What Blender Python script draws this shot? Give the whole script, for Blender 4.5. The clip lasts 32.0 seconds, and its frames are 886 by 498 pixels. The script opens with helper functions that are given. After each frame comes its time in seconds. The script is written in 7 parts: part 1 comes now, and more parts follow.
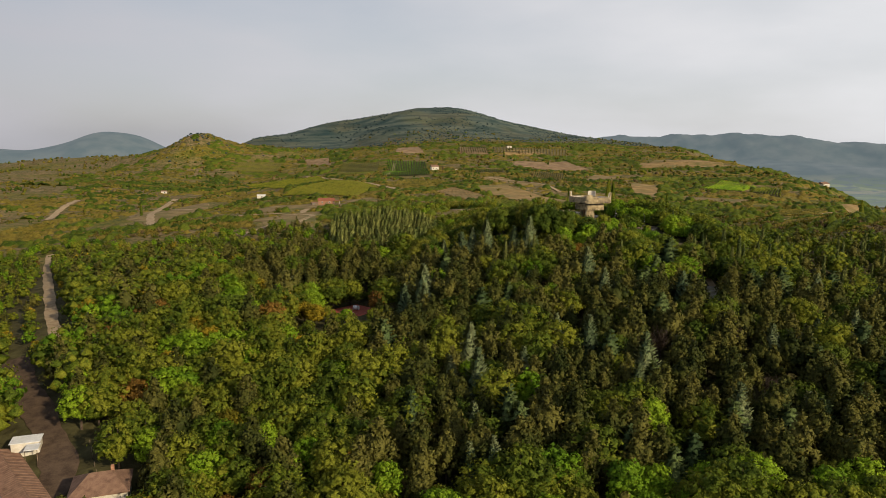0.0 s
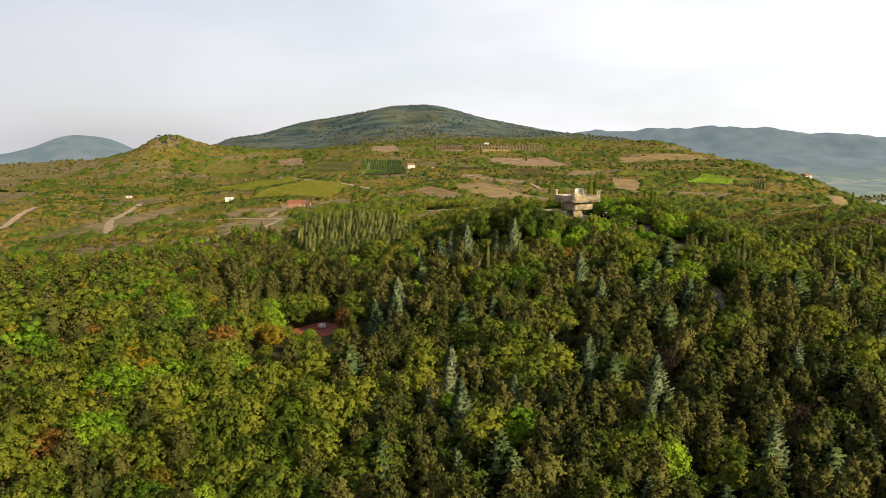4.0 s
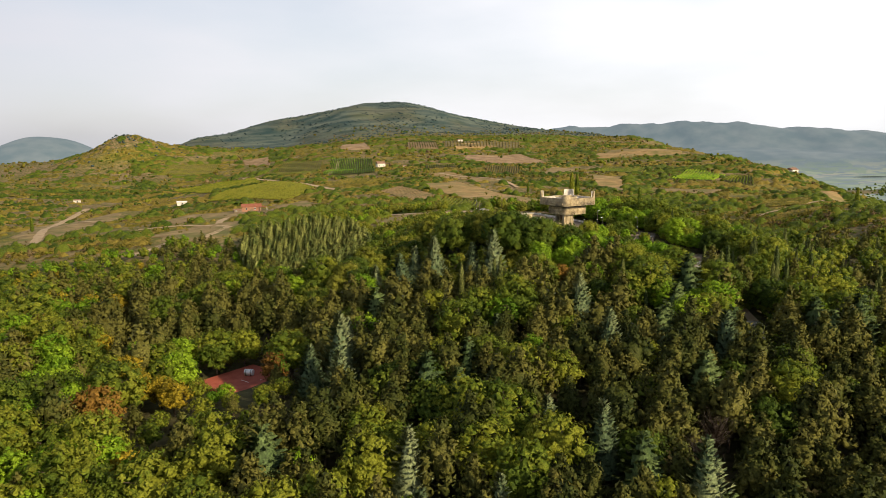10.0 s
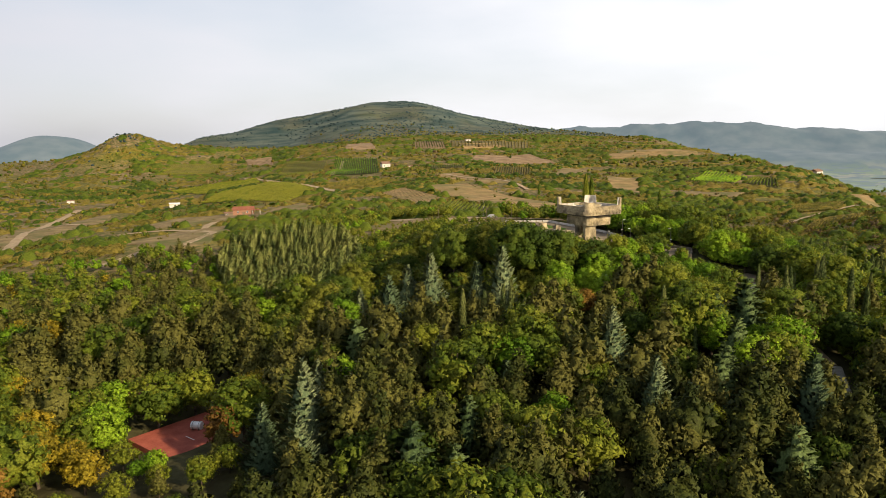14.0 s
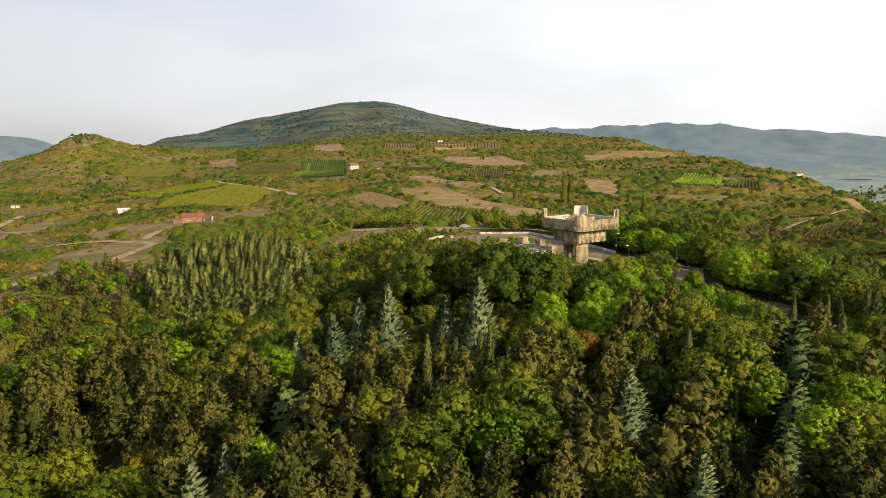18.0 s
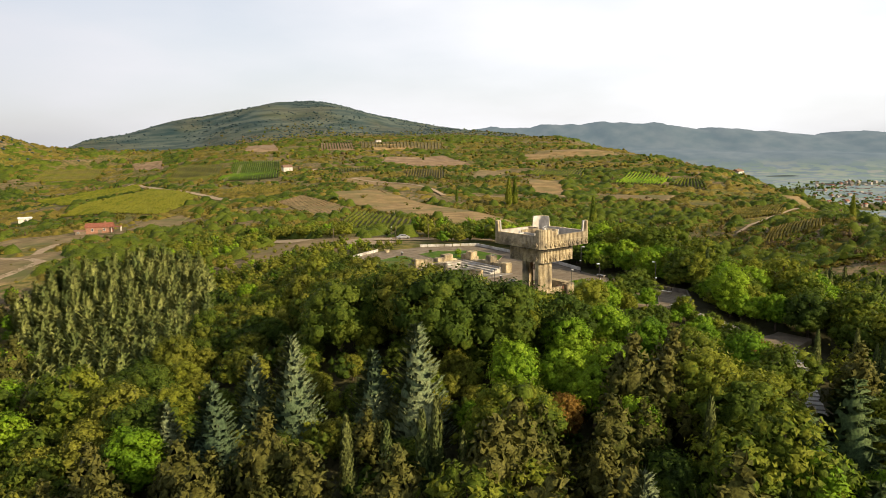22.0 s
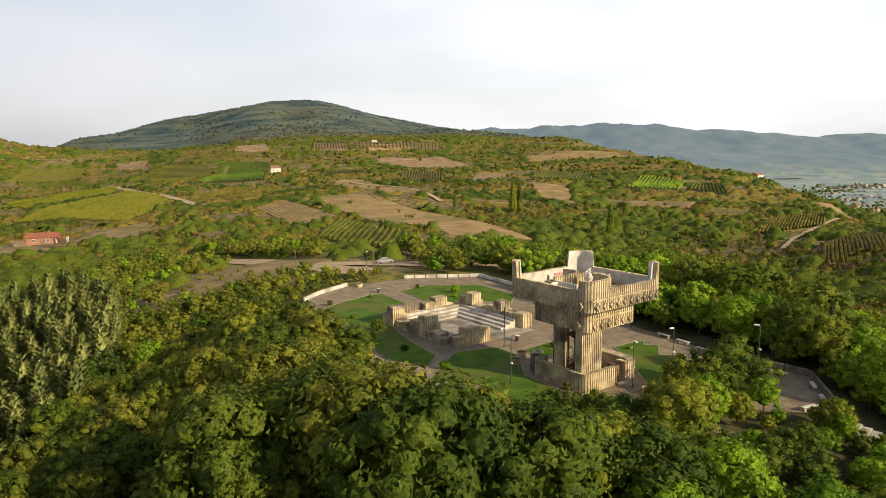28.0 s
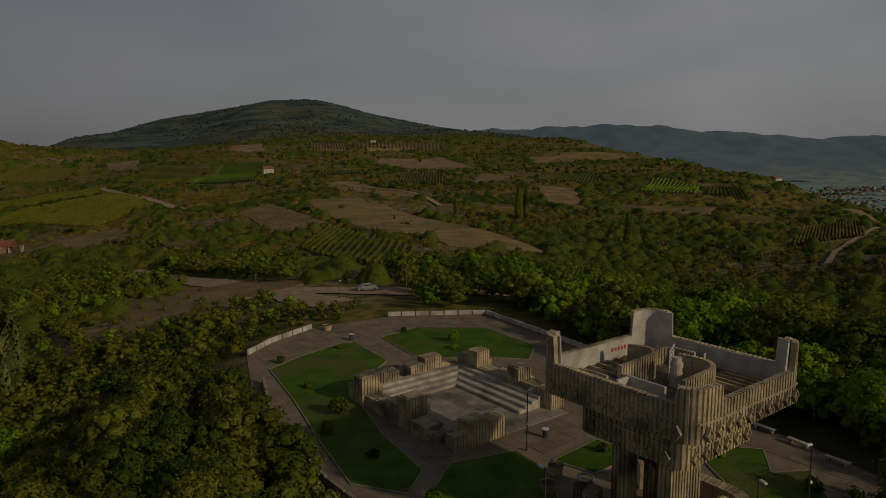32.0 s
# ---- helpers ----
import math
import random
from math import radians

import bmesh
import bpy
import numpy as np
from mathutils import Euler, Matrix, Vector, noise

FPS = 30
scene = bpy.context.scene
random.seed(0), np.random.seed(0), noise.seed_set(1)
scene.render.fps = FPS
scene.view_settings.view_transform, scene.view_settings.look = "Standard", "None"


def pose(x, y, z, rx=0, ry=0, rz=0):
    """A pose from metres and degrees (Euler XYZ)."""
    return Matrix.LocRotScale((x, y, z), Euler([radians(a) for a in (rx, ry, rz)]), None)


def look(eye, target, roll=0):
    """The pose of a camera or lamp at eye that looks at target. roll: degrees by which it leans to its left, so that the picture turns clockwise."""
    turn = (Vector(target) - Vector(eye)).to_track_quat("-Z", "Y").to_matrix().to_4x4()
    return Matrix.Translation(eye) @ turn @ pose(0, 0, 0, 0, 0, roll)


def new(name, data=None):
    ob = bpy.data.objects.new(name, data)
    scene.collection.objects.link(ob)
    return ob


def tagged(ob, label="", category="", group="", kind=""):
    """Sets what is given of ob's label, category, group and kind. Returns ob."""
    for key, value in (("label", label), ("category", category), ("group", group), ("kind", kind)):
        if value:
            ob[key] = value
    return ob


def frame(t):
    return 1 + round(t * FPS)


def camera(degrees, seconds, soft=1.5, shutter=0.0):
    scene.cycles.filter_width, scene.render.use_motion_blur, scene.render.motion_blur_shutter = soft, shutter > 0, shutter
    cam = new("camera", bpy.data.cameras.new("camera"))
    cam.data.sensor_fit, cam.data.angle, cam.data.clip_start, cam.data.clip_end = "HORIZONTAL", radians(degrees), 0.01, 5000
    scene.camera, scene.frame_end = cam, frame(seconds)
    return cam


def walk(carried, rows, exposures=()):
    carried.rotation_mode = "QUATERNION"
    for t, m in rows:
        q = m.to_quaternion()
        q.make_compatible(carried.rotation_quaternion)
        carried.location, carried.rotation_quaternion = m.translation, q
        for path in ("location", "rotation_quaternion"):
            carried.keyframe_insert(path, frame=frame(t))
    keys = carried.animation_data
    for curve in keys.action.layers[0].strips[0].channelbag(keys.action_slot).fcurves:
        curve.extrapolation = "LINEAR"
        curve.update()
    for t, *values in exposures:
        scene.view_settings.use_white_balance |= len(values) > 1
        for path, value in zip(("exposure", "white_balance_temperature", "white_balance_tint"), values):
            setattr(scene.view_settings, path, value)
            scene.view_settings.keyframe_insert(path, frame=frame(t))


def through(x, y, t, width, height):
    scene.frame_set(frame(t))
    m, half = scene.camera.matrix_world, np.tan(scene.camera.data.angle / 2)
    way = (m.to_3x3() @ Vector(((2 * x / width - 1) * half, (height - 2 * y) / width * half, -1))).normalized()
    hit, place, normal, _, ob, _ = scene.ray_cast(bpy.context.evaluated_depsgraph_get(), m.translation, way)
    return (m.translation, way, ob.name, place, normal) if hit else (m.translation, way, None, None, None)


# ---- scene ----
cam = camera(65.7, 32.0, soft=0.5)
METRES, EYE, TILT, LEAN, TURN = 240.0, 33.4, 10.7, -3.2, 0.0
ROWS = [
    (0.0, 0.0, 0.0, 0.0, -0.78, -19.27, 2.22),
    (0.5, 0.0004, 0.0116, -0.0023, -0.67, -19.27, 2.37),
    (1.0, 0.0009, 0.0236, -0.0046, -0.71, -19.3, 2.47),
    (1.5, 0.0015, 0.0359, -0.0072, -1.36, -19.33, 2.53),
    (2.0, 0.002, 0.0484, -0.0096, -1.72, -19.36, 2.57),
    (2.5, 0.0026, 0.0613, -0.0121, -1.85, -19.39, 2.68),
    (3.0, 0.0036, 0.0744, -0.0149, -2.11, -19.45, 2.7),
    (3.5, 0.0045, 0.0878, -0.0181, -2.29, -19.49, 2.76),
    (5.5, 0.0096, 0.1439, -0.0308, -4.76, -19.74, 2.86),
    (6.0, 0.0111, 0.1585, -0.0337, -4.63, -19.76, 2.86),
    (6.5, 0.0128, 0.1736, -0.0372, -4.17, -19.75, 2.93),
    (7.0, 0.0146, 0.1888, -0.0408, -4.04, -19.75, 2.98),
    (7.5, 0.0169, 0.2048, -0.0451, -4.48, -19.76, 2.98),
    (8.0, 0.0189, 0.2205, -0.0488, -5.13, -19.82, 2.93),
    (8.5, 0.021, 0.2371, -0.053, -5.44, -19.86, 2.92),
    (9.0, 0.0234, 0.2533, -0.0567, -5.32, -19.85, 2.93),
    (9.5, 0.0257, 0.2701, -0.0606, -5.34, -19.84, 2.96),
    (10.0, 0.0279, 0.2868, -0.064, -5.07, -19.82, 2.99),
    (10.5, 0.0302, 0.3024, -0.0671, -4.76, -19.81, 3.02),
    (11.0, 0.0326, 0.3194, -0.0708, -4.61, -19.77, 3.0),
    (11.5, 0.0349, 0.3363, -0.0745, -4.53, -19.76, 2.98),
    (12.0, 0.0376, 0.3531, -0.0783, -4.45, -19.74, 2.99),
    (12.5, 0.04, 0.37, -0.0822, -4.41, -19.74, 2.98),
    (13.0, 0.0424, 0.3866, -0.0858, -4.37, -19.73, 2.98),
    (13.5, 0.0449, 0.4029, -0.0893, -4.34, -19.73, 3.0),
    (14.0, 0.0475, 0.4193, -0.0929, -4.34, -19.78, 3.0),
    (14.5, 0.05, 0.4364, -0.0965, -4.42, -19.78, 2.99),
    (16.5, 0.0583, 0.5049, -0.1101, -4.48, -19.72, 2.76),
    (17.0, 0.0612, 0.5214, -0.1135, -5.34, -19.76, 2.69),
    (17.5, 0.0637, 0.5379, -0.1169, -6.17, -19.8, 2.58),
    (18.0, 0.0661, 0.5539, -0.1201, -6.56, -19.79, 2.5),
    (18.5, 0.0684, 0.57, -0.1232, -6.89, -19.8, 2.47),
    (19.0, 0.0705, 0.5863, -0.1267, -7.3, -19.81, 2.38),
    (19.5, 0.0735, 0.6022, -0.1302, -8.74, -19.87, 2.26),
    (20.0, 0.076, 0.618, -0.1337, -11.58, -20.01, 2.05),
    (20.5, 0.0786, 0.6339, -0.1373, -11.7, -20.02, 1.97),
    (21.0, 0.0817, 0.6499, -0.1407, -11.62, -20.0, 1.95),
    (21.5, 0.0849, 0.6656, -0.144, -11.56, -19.99, 1.9),
    (22.0, 0.0883, 0.6815, -0.1473, -11.5, -19.98, 1.89),
    (22.5, 0.0917, 0.6972, -0.1506, -11.43, -19.97, 1.86),
    (23.0, 0.095, 0.7128, -0.1537, -11.35, -19.96, 1.82),
    (23.5, 0.0984, 0.7285, -0.157, -11.29, -19.94, 1.79),
    (24.0, 0.1018, 0.7443, -0.1602, -11.23, -19.93, 1.79),
    (24.5, 0.1053, 0.7602, -0.1638, -11.2, -19.92, 1.79),
    (25.0, 0.1088, 0.7763, -0.1674, -11.21, -19.9, 1.76),
    (25.5, 0.1125, 0.7923, -0.1709, -11.34, -19.9, 1.74),
    (27.5, 0.1287, 0.8601, -0.1861, -11.56, -19.93, 1.63),
    (28.0, 0.1329, 0.8776, -0.1899, -11.53, -19.92, 1.61),
    (28.5, 0.137, 0.8951, -0.1936, -11.54, -19.91, 1.58),
    (29.0, 0.141, 0.9126, -0.1975, -11.5, -19.89, 1.55),
    (29.5, 0.1449, 0.9299, -0.2012, -11.44, -19.89, 1.54),
    (30.0, 0.1488, 0.9472, -0.2048, -11.4, -19.89, 1.52),
    (30.5, 0.1527, 0.9644, -0.2087, -11.39, -19.87, 1.48),
    (31.0, 0.1566, 0.9816, -0.2125, -11.38, -19.86, 1.46),
    (31.5, 0.1605, 0.9988, -0.2163, -11.37, -19.86, 1.44),
    (32.0, 0.1644, 1.0160, -0.2201, -11.36, -19.85, 1.42),
]
FADE = [(0.0, -0.3), (0.5, 0.08), (1.0, 0.22), (28.0, 0.22), (30.0, 0.14), (30.7, 0.09), (31.0, -0.04), (31.2, -0.28), (31.4, -0.67), (31.6, -1.1), (31.8, -1.65), (32.0, -2.25)]
walk(cam, [(t, pose(0, 0, EYE, TILT, LEAN, TURN) @ pose(METRES * x, METRES * y, METRES * z, 90 + pitch, roll, yaw)) for t, x, y, z, yaw, pitch, roll in ROWS], FADE)

# ---- sky and sun ----
SUN_TO = Vector((0.7, -0.71, 0.45)).normalized()
world = bpy.data.worlds.new("sky")
scene.world = world
world.use_nodes = True
wn, wl = world.node_tree.nodes, world.node_tree.links
wn.clear()
w_out, w_bg = wn.new("ShaderNodeOutputWorld"), wn.new("ShaderNodeBackground")
w_sky = wn.new("ShaderNodeTexSky")
w_sky.sky_type, w_sky.sun_disc = "NISHITA", False
w_sky.sun_elevation = math.asin(SUN_TO.z)
w_sky.sun_rotation = math.atan2(SUN_TO.x, SUN_TO.y)
w_sky.air_density, w_sky.dust_density = 1.0, 2.0
w_co, w_map, w_noise, w_ramp = wn.new("ShaderNodeTexCoord"), wn.new("ShaderNodeMapping"), wn.new("ShaderNodeTexNoise"), wn.new("ShaderNodeValToRGB")
w_map.inputs["Scale"].default_value = (1.0, 1.0, 3.2)
w_map.inputs["Location"].default_value = (0.35, 0.1, 0.2)
w_noise.inputs["Scale"].default_value, w_noise.inputs["Detail"].default_value = 2.6, 6.0
w_noise.inputs["Roughness"].default_value = 0.45
w_ramp.color_ramp.elements[0].position, w_ramp.color_ramp.elements[1].position = 0.3, 0.7
w_ramp.color_ramp.elements[0].color, w_ramp.color_ramp.elements[1].color = (0.6, 0.6, 0.6, 1), (1, 1, 1, 1)
w_mix = wn.new("ShaderNodeMix")
w_mix.data_type = "RGBA"
w_glow, w_tone, w_dir = wn.new("ShaderNodeMapRange"), wn.new("ShaderNodeMix"), wn.new("ShaderNodeVectorMath")   # pale cloud sheet, brighter towards the sun's side
w_dir.operation, w_dir.inputs[1].default_value = "DOT_PRODUCT", (0.94, 0.34, 0.0)
w_glow.inputs["From Min"].default_value, w_glow.inputs["From Max"].default_value = -0.2, 0.85
w_tone.data_type = "RGBA"
w_tone.inputs[6].default_value, w_tone.inputs[7].default_value = (5.8, 5.7, 6.15, 1), (9.2, 9.2, 9.4, 1)
wl.new(w_co.outputs["Generated"], w_dir.inputs[0]), wl.new(w_dir.outputs["Value"], w_glow.inputs["Value"])
wl.new(w_glow.outputs[0], w_tone.inputs[0]), wl.new(w_tone.outputs[2], w_mix.inputs[7])
wl.new(w_co.outputs["Generated"], w_map.inputs["Vector"])
wl.new(w_map.outputs["Vector"], w_noise.inputs["Vector"])
wl.new(w_noise.outputs["Fac"], w_ramp.inputs["Fac"])
w_sep, w_thin, w_fac = wn.new("ShaderNodeSeparateXYZ"), wn.new("ShaderNodeMapRange"), wn.new("ShaderNodeMath")
w_thin.inputs["From Min"].default_value, w_thin.inputs["From Max"].default_value = 0.2, 0.9
w_thin.inputs["To Min"].default_value, w_thin.inputs["To Max"].default_value = 1.0, 0.12   # cloud sheet thins out overhead
w_fac.operation = "MULTIPLY"
wl.new(w_co.outputs["Generated"], w_sep.inputs[0]), wl.new(w_sep.outputs["Z"], w_thin.inputs["Value"])
wl.new(w_ramp.outputs["Color"], w_fac.inputs[0]), wl.new(w_thin.outputs[0], w_fac.inputs[1])
wl.new(w_fac.outputs[0], w_mix.inputs[0])
wl.new(w_sky.outputs["Color"], w_mix.inputs[6])
wl.new(w_mix.outputs[2], w_bg.inputs["Color"])
w_bg.inputs["Strength"].default_value = 0.112
wl.new(w_bg.outputs[0], w_out.inputs["Surface"])
sun = new("sun", bpy.data.lights.new("sun", "SUN"))
sun.data.energy, sun.data.angle, sun.data.color = 5.3, radians(1.5), (1.0, 0.82, 0.55)
sun.matrix_world = look(SUN_TO * 100, (0, 0, 0))

# ---- materials ----
def material(name, low, high, scale=1.0, rough=0.85, bump=0.3, bump_scale=None, fine=8.0, per_piece=0.0, object_space=False, stain=None):
    """Two-scale noise between two colours, with fine grain, relief and a random tone for each piece."""
    m = bpy.data.materials.new(name)
    m.use_nodes = True
    n, l = m.node_tree.nodes, m.node_tree.links
    b = n["Principled BSDF"]
    b.inputs["Roughness"].default_value = rough
    b.inputs["Specular IOR Level"].default_value = 0.15 if rough > 0.84 else 0.5
    co = n.new("ShaderNodeTexCoord").outputs["Object"] if object_space else n.new("ShaderNodeNewGeometry").outputs["Position"]
    big, small = n.new("ShaderNodeTexNoise"), n.new("ShaderNodeTexNoise")
    big.inputs["Scale"].default_value, big.inputs["Detail"].default_value = scale, 4.0
    small.inputs["Scale"].default_value, small.inputs["Detail"].default_value = scale * fine, 3.0
    l.new(co, big.inputs["Vector"]), l.new(co, small.inputs["Vector"])
    add = n.new("ShaderNodeMath")
    add.operation = "MULTIPLY_ADD"
    add.inputs[1].default_value = 0.45
    l.new(small.outputs["Fac"], add.inputs[0]), l.new(big.outputs["Fac"], add.inputs[2])
    fac = add.outputs[0]
    if per_piece:
        info, mul = n.new("ShaderNodeObjectInfo"), n.new("ShaderNodeMath")
        mul.operation, mul.inputs[1].default_value = "MULTIPLY_ADD", per_piece
        l.new(info.outputs["Random"], mul.inputs[0]), l.new(fac, mul.inputs[2])
        fac = mul.outputs[0]
    ramp = n.new("ShaderNodeValToRGB")
    ramp.color_ramp.elements[0].position, ramp.color_ramp.elements[1].position = 0.5, 0.95 + per_piece
    ramp.color_ramp.elements[0].color, ramp.color_ramp.elements[1].color = (*low, 1), (*high, 1)
    l.new(fac, ramp.inputs["Fac"])
    colour = ramp.outputs["Color"]
    if stain:
        st, sr, mx = n.new("ShaderNodeTexNoise"), n.new("ShaderNodeValToRGB"), n.new("ShaderNodeMix")
        st.inputs["Scale"].default_value, st.inputs["Detail"].default_value = scale * 0.35, 6.0
        sr.color_ramp.elements[0].position, sr.color_ramp.elements[1].position = 0.5, 0.68
        mx.data_type = "RGBA"
        mx.inputs[7].default_value = (*stain, 1)
        l.new(co, st.inputs["Vector"]), l.new(st.outputs["Fac"], sr.inputs["Fac"])
        l.new(sr.outputs["Color"], mx.inputs[0]), l.new(colour, mx.inputs[6])
        colour = mx.outputs[2]
    l.new(colour, b.inputs["Base Color"])
    if bump:
        bp = n.new("ShaderNodeBump")
        bp.inputs["Strength"].default_value, bp.inputs["Distance"].default_value = bump, 0.05
        l.new(small.outputs["Fac"], bp.inputs["Height"]), l.new(bp.outputs["Normal"], b.inputs["Normal"])
    return m


def leafy(name, dark, mid, light, through=0.36):
    """Foliage: a tone for each tree, each leaf clump and by patches of the wood, some light passing through."""
    m = bpy.data.materials.new(name)
    m.use_nodes = True
    n, l = m.node_tree.nodes, m.node_tree.links
    n.clear()
    geo, noise_n = n.new("ShaderNodeNewGeometry"), n.new("ShaderNodeTexNoise")
    noise_n.inputs["Scale"].default_value, noise_n.inputs["Detail"].default_value = 0.16, 3.0
    l.new(geo.outputs["Position"], noise_n.inputs["Vector"])
    a, b2 = n.new("ShaderNodeMath"), n.new("ShaderNodeMath")
    a.operation, a.inputs[1].default_value = "MULTIPLY_ADD", 0.24
    cell, cs = n.new("ShaderNodeTexVoronoi"), n.new("ShaderNodeSeparateColor")
    cell.inputs["Scale"].default_value = 0.12
    l.new(geo.outputs["Position"], cell.inputs["Vector"]), l.new(cell.outputs["Color"], cs.inputs[0])
    l.new(cs.outputs[0], a.inputs[0]), l.new(noise_n.outputs["Fac"], a.inputs[2])
    tree, c2 = n.new("ShaderNodeObjectInfo"), n.new("ShaderNodeMath")
    c2.operation, c2.inputs[1].default_value = "MULTIPLY_ADD", 0.3
    l.new(tree.outputs["Random"], c2.inputs[0]), l.new(a.outputs[0], c2.inputs[2])
    b2.operation, b2.inputs[1].default_value = "MULTIPLY_ADD", 0.2
    l.new(geo.outputs["Random Per Island"], b2.inputs[0]), l.new(c2.outputs[0], b2.inputs[2])
    ramp = n.new("ShaderNodeValToRGB")
    e = ramp.color_ramp.elements
    e[0].position, e[0].color = 0.45, (*dark, 1)
    e[1].position, e[1].color = 1.3 / 1.3, (*light, 1)
    k = e.new(0.78)
    k.color = (*mid, 1)
    l.new(b2.outputs[0], ramp.inputs["Fac"])
    d, tr, mix, out = n.new("ShaderNodeBsdfPrincipled"), n.new("ShaderNodeBsdfTranslucent"), n.new("ShaderNodeMixShader"), n.new("ShaderNodeOutputMaterial")
    d.inputs["Roughness"].default_value = 0.62
    d.inputs["Specular IOR Level"].default_value = 0.08
    fine, fr, mul, bp = n.new("ShaderNodeTexNoise"), n.new("ShaderNodeMapRange"), n.new("ShaderNodeMix"), n.new("ShaderNodeBump")
    fine.inputs["Scale"].default_value, fine.inputs["Detail"].default_value = 3.2, 2.0
    fr.inputs[1].default_value, fr.inputs[2].default_value, fr.inputs[3].default_value, fr.inputs[4].default_value = 0.34, 0.66, 0.58, 1.35
    l.new(geo.outputs["Position"], fine.inputs["Vector"]), l.new(fine.outputs["Fac"], fr.inputs[0])
    mul.data_type, mul.blend_type, mul.inputs[0].default_value = "RGBA", "MULTIPLY", 1.0
    l.new(ramp.outputs["Color"], mul.inputs[6]), l.new(fr.outputs[0], mul.inputs[7])
    bp.inputs["Strength"].default_value, bp.inputs["Distance"].default_value = 0.45, 0.2
    l.new(fine.outputs["Fac"], bp.inputs["Height"]), l.new(bp.outputs["Normal"], d.inputs["Normal"])
    l.new(mul.outputs[2], d.inputs["Base Color"]), l.new(mul.outputs[2], tr.inputs["Color"])
    mix.inputs[0].default_value = through
    l.new(d.outputs[0], mix.inputs[1]), l.new(tr.outputs[0], mix.inputs[2]), l.new(mix.outputs[0], out.inputs["Surface"])
    return m


LEAF = {
    "broad": leafy("green_leaves", (0.041, 0.072, 0.011), (0.105, 0.146, 0.015), (0.210, 0.227, 0.023)),
    "thicket": leafy("dark_green_leaves", (0.032, 0.056, 0.010), (0.068, 0.107, 0.013), (0.132, 0.168, 0.020)),
    "bright": leafy("bright_green_leaves", (0.074, 0.154, 0.012), (0.149, 0.260, 0.014), (0.252, 0.367, 0.023)),
    "yellow": leafy("yellowing_leaves", (0.119, 0.110, 0.011), (0.238, 0.190, 0.017), (0.367, 0.270, 0.022)),
    "rust": leafy("rusty_leaves", (0.11, 0.055, 0.014), (0.19, 0.1, 0.022), (0.26, 0.15, 0.03)),
    "pine": leafy("pine_needles", (0.021, 0.033, 0.008), (0.057, 0.065, 0.013), (0.113, 0.108, 0.024), 0.12),
    "spruce": leafy("silver_spruce_needles", (0.044, 0.073, 0.036), (0.096, 0.135, 0.062), (0.190, 0.222, 0.105), 0.1),
    "cedar": leafy("cedar_needles", (0.028, 0.053, 0.020), (0.057, 0.090, 0.032), (0.102, 0.143, 0.047), 0.12),
    "cypress": leafy("cypress_scales", (0.036, 0.056, 0.015), (0.066, 0.090, 0.024), (0.134, 0.147, 0.040), 0.08),
    "silverpine": leafy("pale_pine_needles", (0.068, 0.097, 0.029), (0.146, 0.175, 0.046), (0.254, 0.270, 0.077), 0.12),
    "scrub": leafy("scrub_leaves", (0.076, 0.080, 0.013), (0.163, 0.142, 0.023), (0.262, 0.205, 0.041)),
    "vine": leafy("vine_leaves", (0.084, 0.108, 0.012), (0.147, 0.168, 0.017), (0.219, 0.220, 0.026)),
    # leaf tones with the blue haze of distance put into them
    "mountain": leafy("hazed_mountain_leaves", (0.026, 0.050, 0.055), (0.043, 0.072, 0.075), (0.067, 0.096, 0.094), 0.1),
    "olive": leafy("olive_green_leaves", (0.059, 0.078, 0.011), (0.136, 0.151, 0.018), (0.232, 0.232, 0.031)),
    "brush": leafy("dry_brush", (0.076, 0.055, 0.024), (0.130, 0.095, 0.044), (0.194, 0.140, 0.066), 0.2),
}
BARK = material("bark", (0.05, 0.035, 0.025), (0.13, 0.1, 0.075), 2.0, 0.95, 0.6)
CONCRETE = material("weathered_concrete", (0.28, 0.22, 0.128), (0.64, 0.53, 0.335), 0.7, 0.9, 0.4, stain=(0.13, 0.11, 0.085))
PALE = material("pale_concrete", (0.42, 0.39, 0.33), (0.66, 0.62, 0.55), 0.8, 0.9, 0.3, stain=(0.3, 0.27, 0.22))
PAVING = material("worn_paving", (0.14, 0.112, 0.075), (0.27, 0.215, 0.145), 0.6, 0.92, 0.3, per_piece=0.18, stain=(0.2, 0.15, 0.1))
STEP_STONE = material("kerb_stone", (0.22, 0.18, 0.12), (0.4, 0.34, 0.25), 0.9, 0.9, 0.3)
LAWN = material("lawn_grass", (0.04, 0.092, 0.006), (0.098, 0.17, 0.012), 0.35, 0.9, 0.5, fine=14, stain=(0.12, 0.115, 0.03))

# ---- ground ----
def smooth(a, b, v):
    k = np.clip((v - a) / (b - a), 0, 1)
    return k * k * (3 - 2 * k)


LINE_Y = np.array([-500, 60, 110, 160, 200, 235, 262, 282, 372, 420, 480, 600, 750, 960, 1140, 1350, 1600, 1900, 2300, 5200.0])
LINE_Z = np.array([-44, -38, -32, -23, -14.5, -8, -2.5, 0, 0, -3, -9, -10, -8, -3, -3, 16, 40, 40, 30, -20.0])


EDGE_Y = np.array([-500, 250, 535, 647, 880, 1146, 1700, 2300, 5200.0])
EDGE_X = np.array([210, 230, 322, 376, 462, 505, 560, 640, 700.0])


CREST_Y = np.array([-500, 430, 500, 600, 645, 780, 970, 1200, 1500, 2000, 5200.0])
CREST_Z = np.array([0, 0, -6, -8, -5, 5, 4, 10, -5, 0, 0.0])


